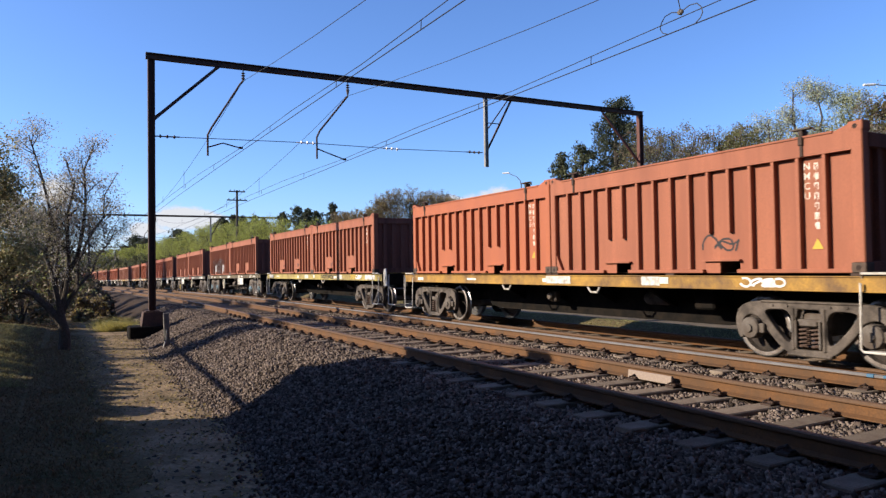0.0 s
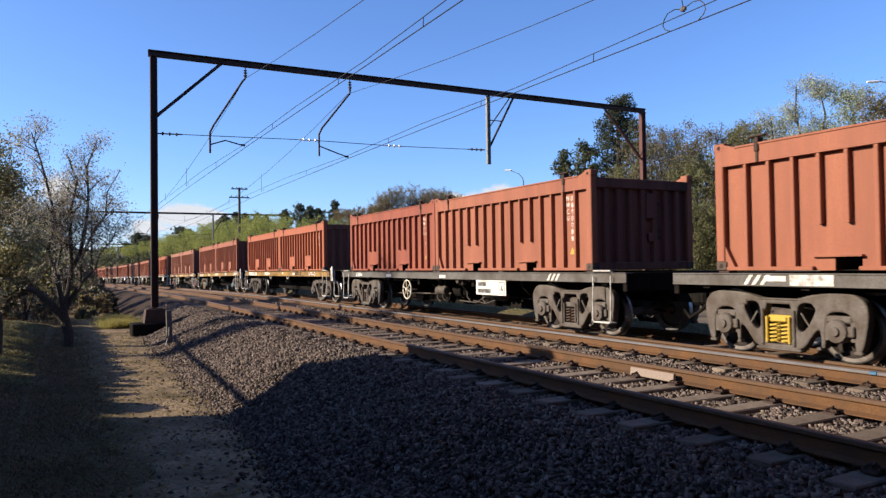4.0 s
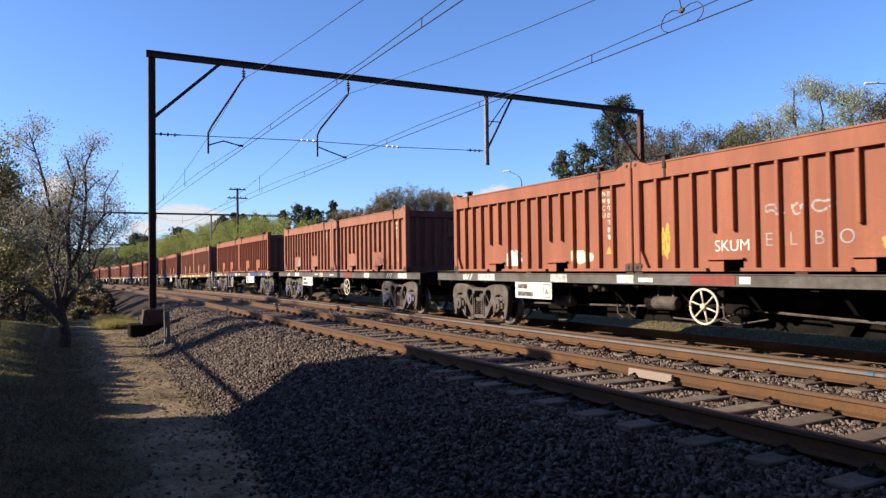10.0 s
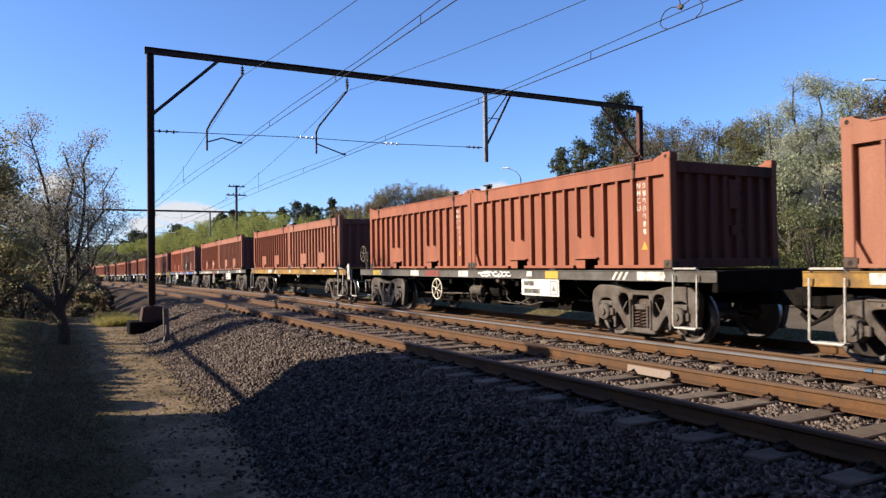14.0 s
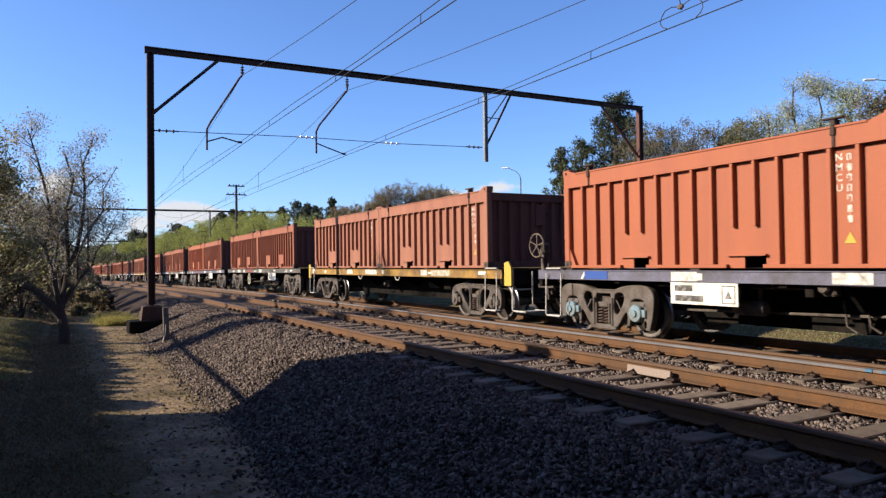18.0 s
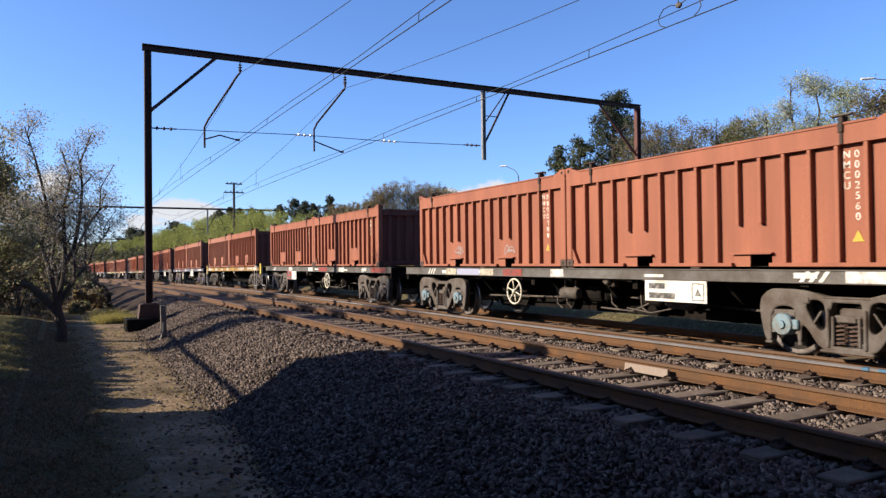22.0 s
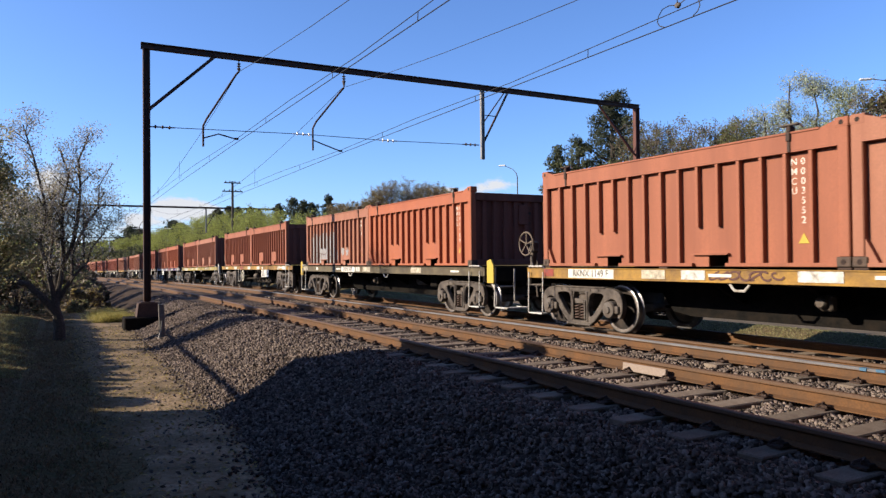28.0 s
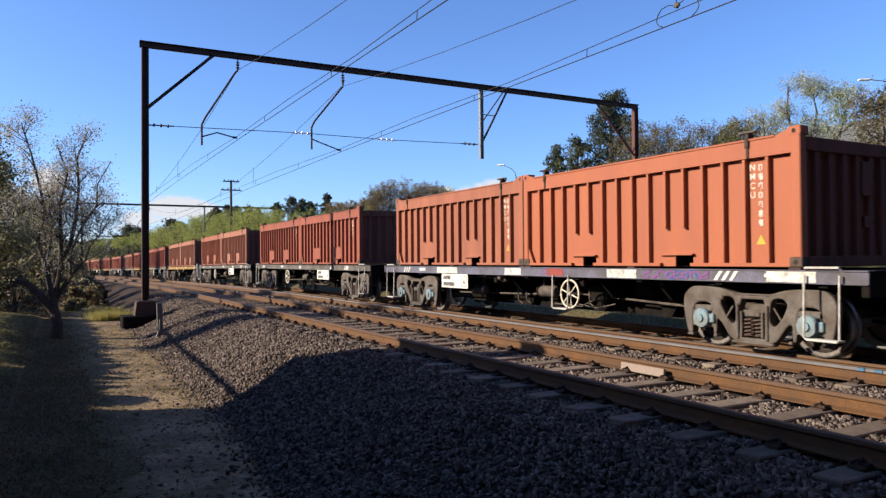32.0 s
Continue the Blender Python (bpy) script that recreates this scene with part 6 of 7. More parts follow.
def leaves(name, centres, radius, n, size, mats, rng, parent=None, flat=1.0):
    """Many small leaves about centres: an uneven crown with gaps."""
    C = np.array([tuple(c) for c in centres])
    rs = np.random.RandomState(rng.randrange(10 ** 6))
    pick = rs.randint(0, len(C), n)
    off = rs.normal(0, 1, (n, 3))
    off *= (rs.rand(n) ** 0.45 / np.linalg.norm(off, axis=1))[:, None] * radius * 1.45 * np.array([1, 1, flat])
    knots = C[rs.randint(0, len(C), 7 * len(C))]
    turn = rs.normal(0, 1, (len(knots), 3))
    knots = knots + turn * (rs.rand(len(knots)) ** 0.45 / np.linalg.norm(turn, axis=1))[:, None] * radius * 1.75 * np.array([1, 1, flat])
    p = np.where((rs.rand(n) < 0.75)[:, None], knots[rs.randint(0, len(knots), n)] + rs.normal(0, 1, (n, 3)) * radius * 0.26, C[pick] + off)
    a = rs.normal(0, 1, (n, 3))
    a /= np.linalg.norm(a, axis=1)[:, None]
    b = np.cross(a, rs.normal(0, 1, (n, 3)))
    b /= np.linalg.norm(b, axis=1)[:, None]
    s = size * rs.uniform(0.6, 1.4, (n, 1))
    v = np.stack([p - a * s, p + b * s * 0.8, p + a * s * 0.85], 1).reshape(-1, 3)
    me = quads(name, v, np.arange(3 * n).reshape(n, 3), mats, 3)
    if len(mats) > 1:
        me.polygons.foreach_set("material_index", (rs.uniform(0, 1, n) < 0.3).astype(np.int32))
    ob = new(name, me)
    ob.parent = parent
    return ob


def tree(seed, x, y, h, r, spread, leaf, n, size, label, lean=(0, 0), count=9, rad=0.35, cat="tree", bare=0.25, up=1.0, group="trees beside the line", name="tree"):
    rng = random.Random(seed)
    z = land(x, y) - 0.05
    t = thing(name, label, cat, group, pose(x, y, z))
    s, tips = Shape(), []
    limbs(s, rng, (0, 0, 0), (lean[0], lean[1], h * 0.86), r, spread, count, tips)
    tips = [p for p in tips if p.z > h * bare]
    part("trunk", s, BARK, t)
    mats = [LEAF[q] for q in (leaf if isinstance(leaf, tuple) else (leaf,))]
    leaves("crown", tips, rad, n, size, mats, rng, t, up)
    return t


def bush(seed, x, y, w, h, leaf, n, size, label, depth=None, group="bushes on the bank", z=None, cat="bush", low=0.08):
    rng = random.Random(seed)
    z = land(x, y) - 0.05 if z is None else z
    t = thing("bush", label, cat, group, pose(x, y, z))
    s, tips = Shape(), []
    for q in range(6):
        ang = rng.uniform(0, 6.28)
        e = Vector((math.cos(ang) * w * 0.4 * rng.random(), math.sin(ang) * (depth or w) * 0.4 * rng.random(), h * rng.uniform(0.55, 0.95)))
        s.tube([(0, 0, 0), e * 0.5, e], [0.05, 0.03, 0.012], 5)
    for q in range(26):
        ang, u = rng.uniform(0, 6.28), math.sqrt(rng.random())
        k = rng.random()
        tips.append((math.cos(ang) * u * w * 0.5 * (1.05 - 0.5 * k), math.sin(ang) * u * (depth or w) * 0.5 * (1.05 - 0.5 * k), h * (low + (0.93 - low) * k)))
    for p in tips:
        q = Vector(p)
        up = Vector((rng.uniform(-0.12, 0.12) * w, rng.uniform(-0.12, 0.12) * w, rng.uniform(0.03, 0.09) * h))
        s.tube([q * 0.45, q, q + up], [0.004 * h + 0.004, 0.0025 * h + 0.003, 0.001 * h + 0.001], 3)
    part("stem", s, BARK, t)
    mats = [LEAF[q] for q in (leaf if isinstance(leaf, tuple) else (leaf,))]
    leaves("foliage", tips, min(w, h) * 0.13, n, size, mats, rng, t)
    return t


# beside the path
def crooked_tree():
    """The sparse grey-leaved tree with several crooked stems."""
    rng = random.Random(4)
    x, y = -4.78, 22.5
    t = thing("tree", "sparse grey-leaved tree with crooked dark stems beside the path", "tree", "trees beside the line", pose(x, y, land(x, y) - 0.05))
    s, tips = Shape(), []
    s.tube([(0, 0, 0), (0.02, 0, 0.45), (-0.08, 0, 0.9), (-0.1, 0, 1.15)], [0.17, 0.14, 0.125, 0.105], 10)
    s.tube([(-0.1, 0, 0.8), (-0.4, 0, 1.25), (-0.75, 0.1, 1.6), (-1.2, 0.15, 1.75), (-1.7, 0.2, 2.25)], [0.12, 0.1, 0.085, 0.07, 0.045], 7)
    stems = (((-0.1, 0, 1.1), (-0.75, 0.3, 6.0), 0.075), ((-0.08, 0, 1.1), (0.15, -0.3, 5.3), 0.075), ((-0.05, 0, 1.0), (0.8, 0.2, 5.9), 0.075), ((-0.08, 0, 1.1), (-0.35, 0.7, 4.6), 0.055), ((-0.05, 0, 1.1), (1.4, 0.6, 5.1), 0.06), ((-0.05, 0, 1.0), (1.3, -0.2, 3.4), 0.05), ((-1.2, 0.15, 1.75), (-1.35, 0.3, 4.6), 0.04))
    for a, b, r in stems:
        limbs(s, rng, a, b, r, 0.8, 12, tips)
    tips = [p for p in tips if p.z > 1.5 and p.x < 1.85]
    part("trunk", s, BARK, t)
    leaves("crown", tips, 0.2, 26000, 0.03, [LEAF["grey"], LEAF["warm"]], rng, t)
    return t


crooked_tree()
tree(14, -6.35, 20.5, 5.4, 0.14, 1.05, ("warm", "olive"), 14000, 0.045, "olive-green tree with sunlit leaves beside the path", count=13, rad=0.34, bare=0.22)
tree(15, -8.5, 33.0, 6.4, 0.18, 1.4, ("warm", "grey"), 9000, 0.07, "olive-green tree with sunlit leaves beside the path", count=13, rad=0.34, bare=0.1)
tree(17, -8.0, 36.0, 6.2, 0.22, 1.8, ("dark", "olive"), 9000, 0.09, "dark evergreen tree beside the path", count=12, rad=0.4, bare=0.1)
# hedge added out of view on the bank, to shade the path's left side
for i in range(18):
    near = i < 4
    x, y = -8.4 - 0.08 * (i % 2), 13.4 + i * 1.02
    h = 1.17 + 0.03 * (i % 3) - land(x, y)
    bush(400 + i, x, y, 1.6 if near else 1.1, h, ("dark", "twig"), 6500 if near else 4500, 0.12, "unseen leafy bush on bare stems, added to shade the path", depth=2.4, group="hedge on the bank", low=0.08 if near else 0.8)
for i, (x, y, w, h, lf) in enumerate(((-6.2, 33, 2.6, 2.0, ("twig", "dark")), (-5.0, 42, 3.6, 2.8, ("twig", "olive")), (-6.5, 50, 5, 3.8, "dark"), (-4.6, 62, 4.5, 3.4, ("olive", "dark")), (-3.9, 35.5, 1.6, 0.5, ("twig", "olive")), (-3.5, 38, 2.2, 1.0, ("twig", "autumn")), (-3.6, 45, 2.6, 1.2, ("twig", "olive")), (-3.4, 54, 3.0, 1.4, ("olive", "dark")), (-3.6, 64, 3.4, 1.6, ("dark", "olive")), (-3.0, 48, 2.0, 1.2, ("twig", "dark")), (-2.9, 57, 2.4, 1.5, ("twig", "dark")), (-2.8, 70, 3.0, 2.0, ("twig", "dark")), (-2.6, 86, 3.4, 2.3, ("dark", "twig")))):
    bush(30 + i, x, y, w, h, lf, 3200, 0.09 if y < 40 else 0.13, "dark leafy bush beside the path", group="bushes beside the path")
for i, (x, y, h, lf) in enumerate(((-6.5, 74, 8.5, ("dark", "olive")), (-7.2, 88, 10, "dark"), (-7.0, 110, 10, ("olive", "dark")), (-8.0, 140, 11, "dark"))):
    tree(50 + i, x, y, h, 0.25, 2.4, lf, 6000, 0.17, "dark tall tree beside the distant tracks", count=11, rad=0.7, bare=0.15)

# over the far side of the tracks
def pine(seed, x, y, top, r, leaf, n, size, label, low=0.3, limbs_n=34, group="trees beside the line"):
    """A dark evergreen with clumps of foliage on uneven boughs, wide in the middle, ragged at the top."""
    rng = random.Random(seed)
    base = land(x, y) - 0.05
    h = top - base
    t = thing("tree", label, "tree", group, pose(x, y, base))
    s, tips = Shape(), []
    lean = rng.uniform(-0.04, 0.04) * h
    s.tube([(0, 0, 0), (lean * 0.4, 0, h * 0.5), (lean, 0, h * 0.95)], [0.028 * h, 0.018 * h, 0.005 * h], 7)
    for q in range(limbs_n):
        u = low + (0.97 - low) * (q + rng.random()) / limbs_n
        prof = (0.55 + 0.45 * math.sin(3.0 * (u - low) / (1 - low))) * max(0.12, 1.08 - ((u - low) / (1 - low)) ** 2)
        ang, w = 2.4 * q + rng.uniform(-0.5, 0.5), r * prof * rng.uniform(0.35, 1.1)
        a = Vector((lean * u, 0, h * (u - 0.04)))
        e = Vector((lean * u + math.cos(ang) * w, math.sin(ang) * w, h * u + 0.12 * w))
        s.tube([a, a.lerp(e, 0.5) - Vector((0, 0, 0.03 * w)), e], [0.007 * h, 0.005 * h, 0.002 * h], 4)
        for k in range(3):
            tips.append(a.lerp(e, 1.0 - 0.28 * k) + Vector((rng.uniform(-1, 1), rng.uniform(-1, 1), rng.uniform(-0.5, 1))) * r * 0.12)
    part("trunk", s, BARK, t)
    leaves("crown", tips, r * 0.125, n, size, [LEAF[q] for q in leaf], rng, t, 0.75)
    return t


def spring_tree(seed, x, y, top, spread, leaf, n, size, label, rad=0.3):
    return tree(seed, x, y, top - land(x, y) - 0.35, 0.13, spread, leaf, n, size, label, count=17, rad=rad, bare=0.12)


pine(60, 25.9, 34.0, 11.65, 2.9, ("dark", "dark"), 26000, 0.075, "tall dark pine with ragged crown behind the portal", 0.22, 40)
pine(61, 22.0, 34.6, 8.2, 1.6, ("dark", "olive"), 9000, 0.075, "small dark pine behind the portal", 0.1)
pine(62, 24.2, 35.5, 8.9, 1.9, ("dark", "olive"), 9000, 0.08, "dark olive pine behind the portal", 0.1)
for i, (x, y, top, sp, lf, n, sz) in enumerate((
        (24.7, 22.2, 9.3, 0.8, ("pale", "grey"), 8000, 0.045), (25.4, 21.2, 11.0, 0.85, ("pale", "grey"), 9500, 0.045),
        (25.9, 20.5, 10.7, 0.85, ("pale", "grey"), 9500, 0.045), (26.3, 19.6, 10.3, 1.1, ("pale", "olive"), 9000, 0.045),
        (23.3, 16.0, 8.7, 1.7, ("twig", "olive"), 14000, 0.06), (22.3, 13.4, 8.5, 1.7, ("twig", "olive"), 12000, 0.06),
        (22.6, 10.8, 8.6, 1.8, ("twig", "olive"), 9000, 0.065), (21.6, 19.0, 6.0, 1.5, ("pale", "olive"), 5000, 0.058))):
    spring_tree(70 + i, x, y, top, sp, lf, n, sz, ("pale green" if lf[0] == "pale" else "olive" if lf[0] == "olive" else "brownish") + " spring tree with sparse new leaves on the far bank")
for i, (x, y, w, top, lf) in enumerate((
        (24.9, 30.6, 5.0, 8.7, ("twig", "olive")), (25.2, 28.4, 5.0, 9.1, ("twig", "olive")), (26.2, 26.4, 5.0, 8.9, ("twig", "olive")),
        (26.0, 24.2, 4.6, 8.3, ("olive", "twig")), (28.5, 31.5, 5.0, 9.2, ("twig", "dark")), (21.4, 23.6, 3.8, 6.5, ("olive", "twig")),
        (20.6, 26.2, 3.4, 6.2, ("twig", "olive")), (22.2, 29.6, 4.2, 6.6, ("olive", "twig")), (21.6, 21.0, 4.0, 3.4, ("olive", "twig")),
        (21.3, 17.6, 4.0, 3.6, ("olive", "dark")), (21.2, 14.6, 4.0, 3.9, ("dark", "olive")), (21.3, 11.6, 4.0, 3.8, ("olive", "dark")),
        (21.4, 8.4, 4.0, 4.0, ("dark", "olive")), (21.4, 5.2, 4.0, 4.0, ("olive", "dark")), (22.4, 25.4, 4.2, 3.8, ("olive", "dark")))):
    bush(90 + i, x, y, w, top - land(x, y), lf, 24000 if y > 20 else 9000, 0.056, "bushy scrub on the far bank")
_rb = random.Random(77)
CREST = ((44, 4.2), (60, 5.4), (75, 6.3), (90, 7.6), (110, 8.1), (150, 7.4), (220, 7.2))
for i in range(34):
    y = 42 + i * 5.2
    x = 14.6 + _rb.uniform(-1.2, 1.8) + bend(y)
    bush(120 + i, x, y, 6.0, max(1.4, lerp_table(y, CREST) - land(x, y) + _rb.uniform(-0.5, 0.4)), ("bright", "olive") if y > 56 else ("olive", "bright"), 9000, 0.065, "bright green scrub on the cutting's bank")
for i in range(13):
    y = 150 + i * 8
    x = 12.9 + bend(y)
    bush(260 + i, x, y, 7.0, 4.8 - land(x, y) + _rb.uniform(-0.6, 0.8), ("dark", "olive"), 2600, 0.14, "low green scrub where the line curves away")
for i in range(16):
    y = 219 + i * 9
    x = 12.5 + _rb.uniform(-1.0, 4.0) + bend(y)
    bush(230 + i, x, y, 9.0, 6.9 - land(x, y) + _rb.uniform(-0.6, 0.8), ("dark", "olive"), 3600, 0.16, "dark green scrub where the line curves away")
for i, (x, y, top, w) in enumerate(((33.3, 93, 10.3, 6), (35.5, 94, 11.1, 6), (36.8, 92, 12.0, 6.5), (39.8, 93, 12.5, 6.5), (41.0, 91, 12.3, 6), (43.7, 92, 12.5, 5.5), (44.4, 90, 11.3, 5), (37.8, 110, 11.0, 7), (36.6, 112, 10.7, 7), (44.4, 86, 10.8, 5))):
    bush(160 + i, x, y, w, top - land(x, y), ("twig", "autumn"), 9000, 0.085, "brownish spring tree on the skyline", cat="tree", group="trees beside the line")
for i, (x, y, top, r) in enumerate(((27.6, 165, 13.0, 3.2), (31.4, 172, 14.3, 3.0), (32.8, 168, 13.7, 3.2), (34.9, 165, 13.8, 3.0), (38.1, 170, 13.6, 2.6), (39.8, 160, 14.2, 2.8), (48.1, 175, 17.0, 4.2), (49.0, 170, 16.2, 3.6), (51.7, 172, 15.7, 3.2), (48.3, 150, 15.7, 3.0), (21.4, 300, 14.7, 7), (23.9, 290, 13.4, 6), (31.1, 260, 15.3, 6), (34.4, 265, 14.8, 5))):
    pine(180 + i, x, y, top, r, ("dark", "dark"), 5000, 0.2 if y < 200 else 0.32, "distant dark evergreen on the skyline", 0.15, 26)
for i in range(12):
    x, y = -58 + i * 9.0, 330 + (i * 37) % 60
    bush(200 + i, x, y, 22, max(3.0, 6.0 + (i * 7) % 4 * 0.6 - land(x, y)), ("dark", "olive"), 2200, 0.4, "distant dark trees closing the view", group="distant trees", cat="distant trees")

# ---- grass tufts ----
def grass(name, n, xr, yr, mat, hgt, label):
    rs = np.random.RandomState(8)
    x, y = rs.uniform(*xr, n) + rs.normal(0, 0.3, n), yr[0] + (yr[1] - yr[0]) * rs.rand(n) ** 1.4
    z = np.array([land(a, b) for a, b in zip(x, y)])
    ang, h, w = rs.uniform(0, 6.28, n), hgt * rs.uniform(0.4, 1.3, n), 0.006 + 0.004 * rs.rand(n)
    lean = rs.normal(0, 0.7, (n, 2)) * h[:, None]
    p = np.stack([x, y, z], 1)
    d = np.stack([np.cos(ang) * w, np.sin(ang) * w, 0 * w], 1)
    tip = p + np.stack([lean[:, 0], lean[:, 1], h], 1)
    v = np.stack([p - d, p + d, tip], 1).reshape(-1, 3)
    ob = new(name, quads(name, v, np.arange(3 * n).reshape(n, 3), [mat], 3))
    return tagged(ob, label, "grass", kind="stuff")


BLADE = leaf_material("grass_blade", (0.148, 0.104, 0.056), 0.35, 0.3)
BLADE3 = leaf_material("grass_blade_pale", (0.25, 0.235, 0.1), 0.4, 0.3)
BLADE4 = leaf_material("grass_blade_yellow", (0.36, 0.31, 0.09), 0.4, 0.35)
BLADE2 = leaf_material("grass_blade_dry", (0.165, 0.15, 0.06), 0.4, 0.3)
grass("grass_verge", 90000, (-7.4, -4.4), (2, 34), BLADE, 0.036, "rough short grass beside the path")
grass("grass_bank", 30000, (-7.4, -5.8), (15.5, 31), BLADE3, 0.06, "sunlit short green grass on the bank")
grass("grass_tuft", 6000, (-3.15, -2.8), (28.5, 33), BLADE4, 0.34, "yellowish grass tufts beside the path")
grass("grass_path", 6000, (-4.9, -2.5), (9, 27), BLADE2, 0.04, "thin short grass on the path")
grass("grass_far_verge", 60000, (8.5, 11.0), (3, 40), BLADE3, 0.042, "grass beyond the tracks")


# ---- ballast stones ----
def stones(name, n, sample, size, label, seed):
    rs = np.random.RandomState(seed)
    x, y = sample(rs, n)
    z = np.array([max(bed_height(a, b), path_height(a, b) if a < -2.2 else -9) for a, b in zip(x, y)])
    base = np.array([(-1, -1, -1), (1, -1, -1), (1, 1, -1), (-1, 1, -1), (-1, -1, 1), (1, -1, 1), (1, 1, 1), (-1, 1, 1)], float)
    s = size * rs.uniform(0.55, 1.25, (n, 1, 1))
    q = base[None] * rs.uniform(0.35, 1.0, (n, 8, 1)) * rs.uniform(0.6, 1.15, (n, 1, 3)) * s * 0.5
    a, b = rs.uniform(0, 6.28, n), rs.uniform(-0.9, 0.9, n)
    ca, sa, cb, sb = np.cos(a), np.sin(a), np.cos(b), np.sin(b)
    X, Y, Z = q[..., 0], q[..., 1] * cb[:, None] - q[..., 2] * sb[:, None], q[..., 1] * sb[:, None] + q[..., 2] * cb[:, None]
    X, Y = X * ca[:, None] - Y * sa[:, None], X * sa[:, None] + Y * ca[:, None]
    v = np.stack([X + x[:, None], Y + y[:, None], Z + (z + rs.uniform(-0.002, 0.022, n))[:, None]], -1).reshape(-1, 3)
    fb = np.array([(4, 5, 6, 7), (0, 1, 5, 4), (1, 2, 6, 5), (2, 3, 7, 6), (3, 0, 4, 7)])
    f = (fb[None] + 8 * np.arange(n)[:, None, None]).reshape(-1, 4)
    return tagged(new(name, quads(name, v, f, [STONE])), label, "ballast", kind="stuff")


def near_y(rs, n, far):
    return 1.5 + (far - 1.5) * rs.rand(n) ** 1.5


def shoulder(rs, n, tail=0.4):
    y = near_y(rs, n, 34)
    foot = np.clip(-2.86 + 0.015 * (y - 9) - 0.09 * np.maximum(0, 9 - y), -3.3, -2.35)
    return -0.6 + rs.rand(n) * (foot + 0.6) - rs.rand(n) ** 9 * tail, y


def crib(rs, n):
    x, y = rs.uniform(-0.6, 1.43, n), near_y(rs, n, 26)
    y += np.where(abs((y - 3.52 + 0.32) % 0.64 - 0.32) < 0.135, 0.3, 0.0)
    return x + np.where(abs(x) < 0.07, 0.14, 0.0), y


def strays(rs, n):
    x, y = shoulder(rs, n)
    return np.clip(-2.86 + 0.015 * (y - 9) - 0.09 * np.maximum(0, 9 - y), -3.3, -2.35) - 0.7 * rs.rand(n) ** 2, y


stones("shoulder_stones", 66000, shoulder, 0.046, "loose grey-brown ballast stones on the shoulder", 1)
stones("crib_stones", 27000, crib, 0.046, "ballast stones between the sleepers of the empty track", 2)
stones("six_foot_stones", 25000, lambda rs, n: (rs.uniform(1.6, 3.33, n), near_y(rs, n, 28)), 0.046, "ballast stones between the two tracks", 3)
stones("bed_stones", 8000, lambda rs, n: (rs.uniform(3.95, 7.2, n), near_y(rs, n, 24)), 0.055, "ballast stones under the train", 4)
stones("back_stones", 15000, lambda rs, n: (rs.uniform(-2.9, 7.0, n), rs.uniform(-4, 1.6, n)), 0.052, "ballast stones along the nearest stretch of line", 12)

def litter(name, n, xr, yr, size, mat, label, seed):
    """Scattered bits lying on the path."""
    rs = np.random.RandomState(seed)
    x, y = rs.uniform(*xr, n), yr[0] + (yr[1] - yr[0]) * rs.rand(n) ** 1.3
    z = np.array([path_height(a, b) for a, b in zip(x, y)]) + 0.008
    ang, s_ = rs.uniform(0, 6.28, n), size * rs.uniform(0.4, 1.3, n)
    a = np.stack([np.cos(ang) * s_, np.sin(ang) * s_, rs.normal(0, 0.25, n) * s_], 1)
    b = np.stack([-np.sin(ang) * s_ * 0.5, np.cos(ang) * s_ * 0.5, rs.uniform(0.0, 0.5, n) * s_], 1)
    p = np.stack([x, y, z], 1)
    v = np.stack([p - a, p + b, p + a, p - b * 0.4], 1).reshape(-1, 3)
    return tagged(new(name, quads(name, v, np.arange(4 * n).reshape(n, 4), [mat])), label, "litter", kind="stuff")


litter("leaf_litter", 5200, (-5.0, -2.7), (3, 27), 0.03, LEAF["autumn"], "dry leaf litter scattered on the path", 21)
litter("bark_litter", 2600, (-5.0, -2.6), (3, 27), 0.035, BARK, "dark twigs and bark scattered on the path", 22)
stones("stray_stones", 420, strays, 0.036, "stray ballast stones on the path's edge", 9)

# ---- small things by the path ----
# unseen cable and post, added to cast the dark line on the ballast
cable = thing("service_cable", "unseen dark cable and post added to cast a line on the ballast", "cable")
part("cable", Shape().tube([(-9.1, 13.3, 2.42), (-9.08, 14.7, 2.46), (-9.06, 16.8, 2.48), (-9.06, 19.2, 2.5), (-9.06, 21.6, 2.56), (-9.08, 23.9, 2.66)], 0.05, 6), WIRE, cable)
part("post", Shape().tube([(-9.12, 24.0, land(-9.12, 24.0) - 0.2), (-9.12, 24.0, 2.9)], [0.09, 0.07], 8), TIMBER, cable)
stake = thing("marker_post", "short weathered grey timber marker post beside the mast", "post", at=pose(-2.33, 20.6, -0.85, 2, -2, 0))
part("post", Shape().box(-0.07, 0.07, -0.05, 0.05, 0, 1.0, b=0.012), TIMBER, stake)
part("pipe", Shape().tube([(0.0, -0.07, 0.55), (-0.02, -0.08, 0.3), (-0.12, -0.1, 0.05), (-0.16, -0.1, -0.02)], 0.022, 6), GALV, stake, "bent grey pipe")
fence = thing("paling_fence", "weathered grey timber paling fence among the bushes", "fence", at=pose(-7.1, 34, 0))
for i in range(26):
    part("paling", Shape().box(-0.012, 0.012, -0.06, 0.06, 0, 1.6, b=0.004) if i == 0 else fence.children[0].data, TIMBER, fence, at=pose(0.02 * (i % 3), i * 0.16, land(-7.1, 34 + i * 0.16) - 0.08))
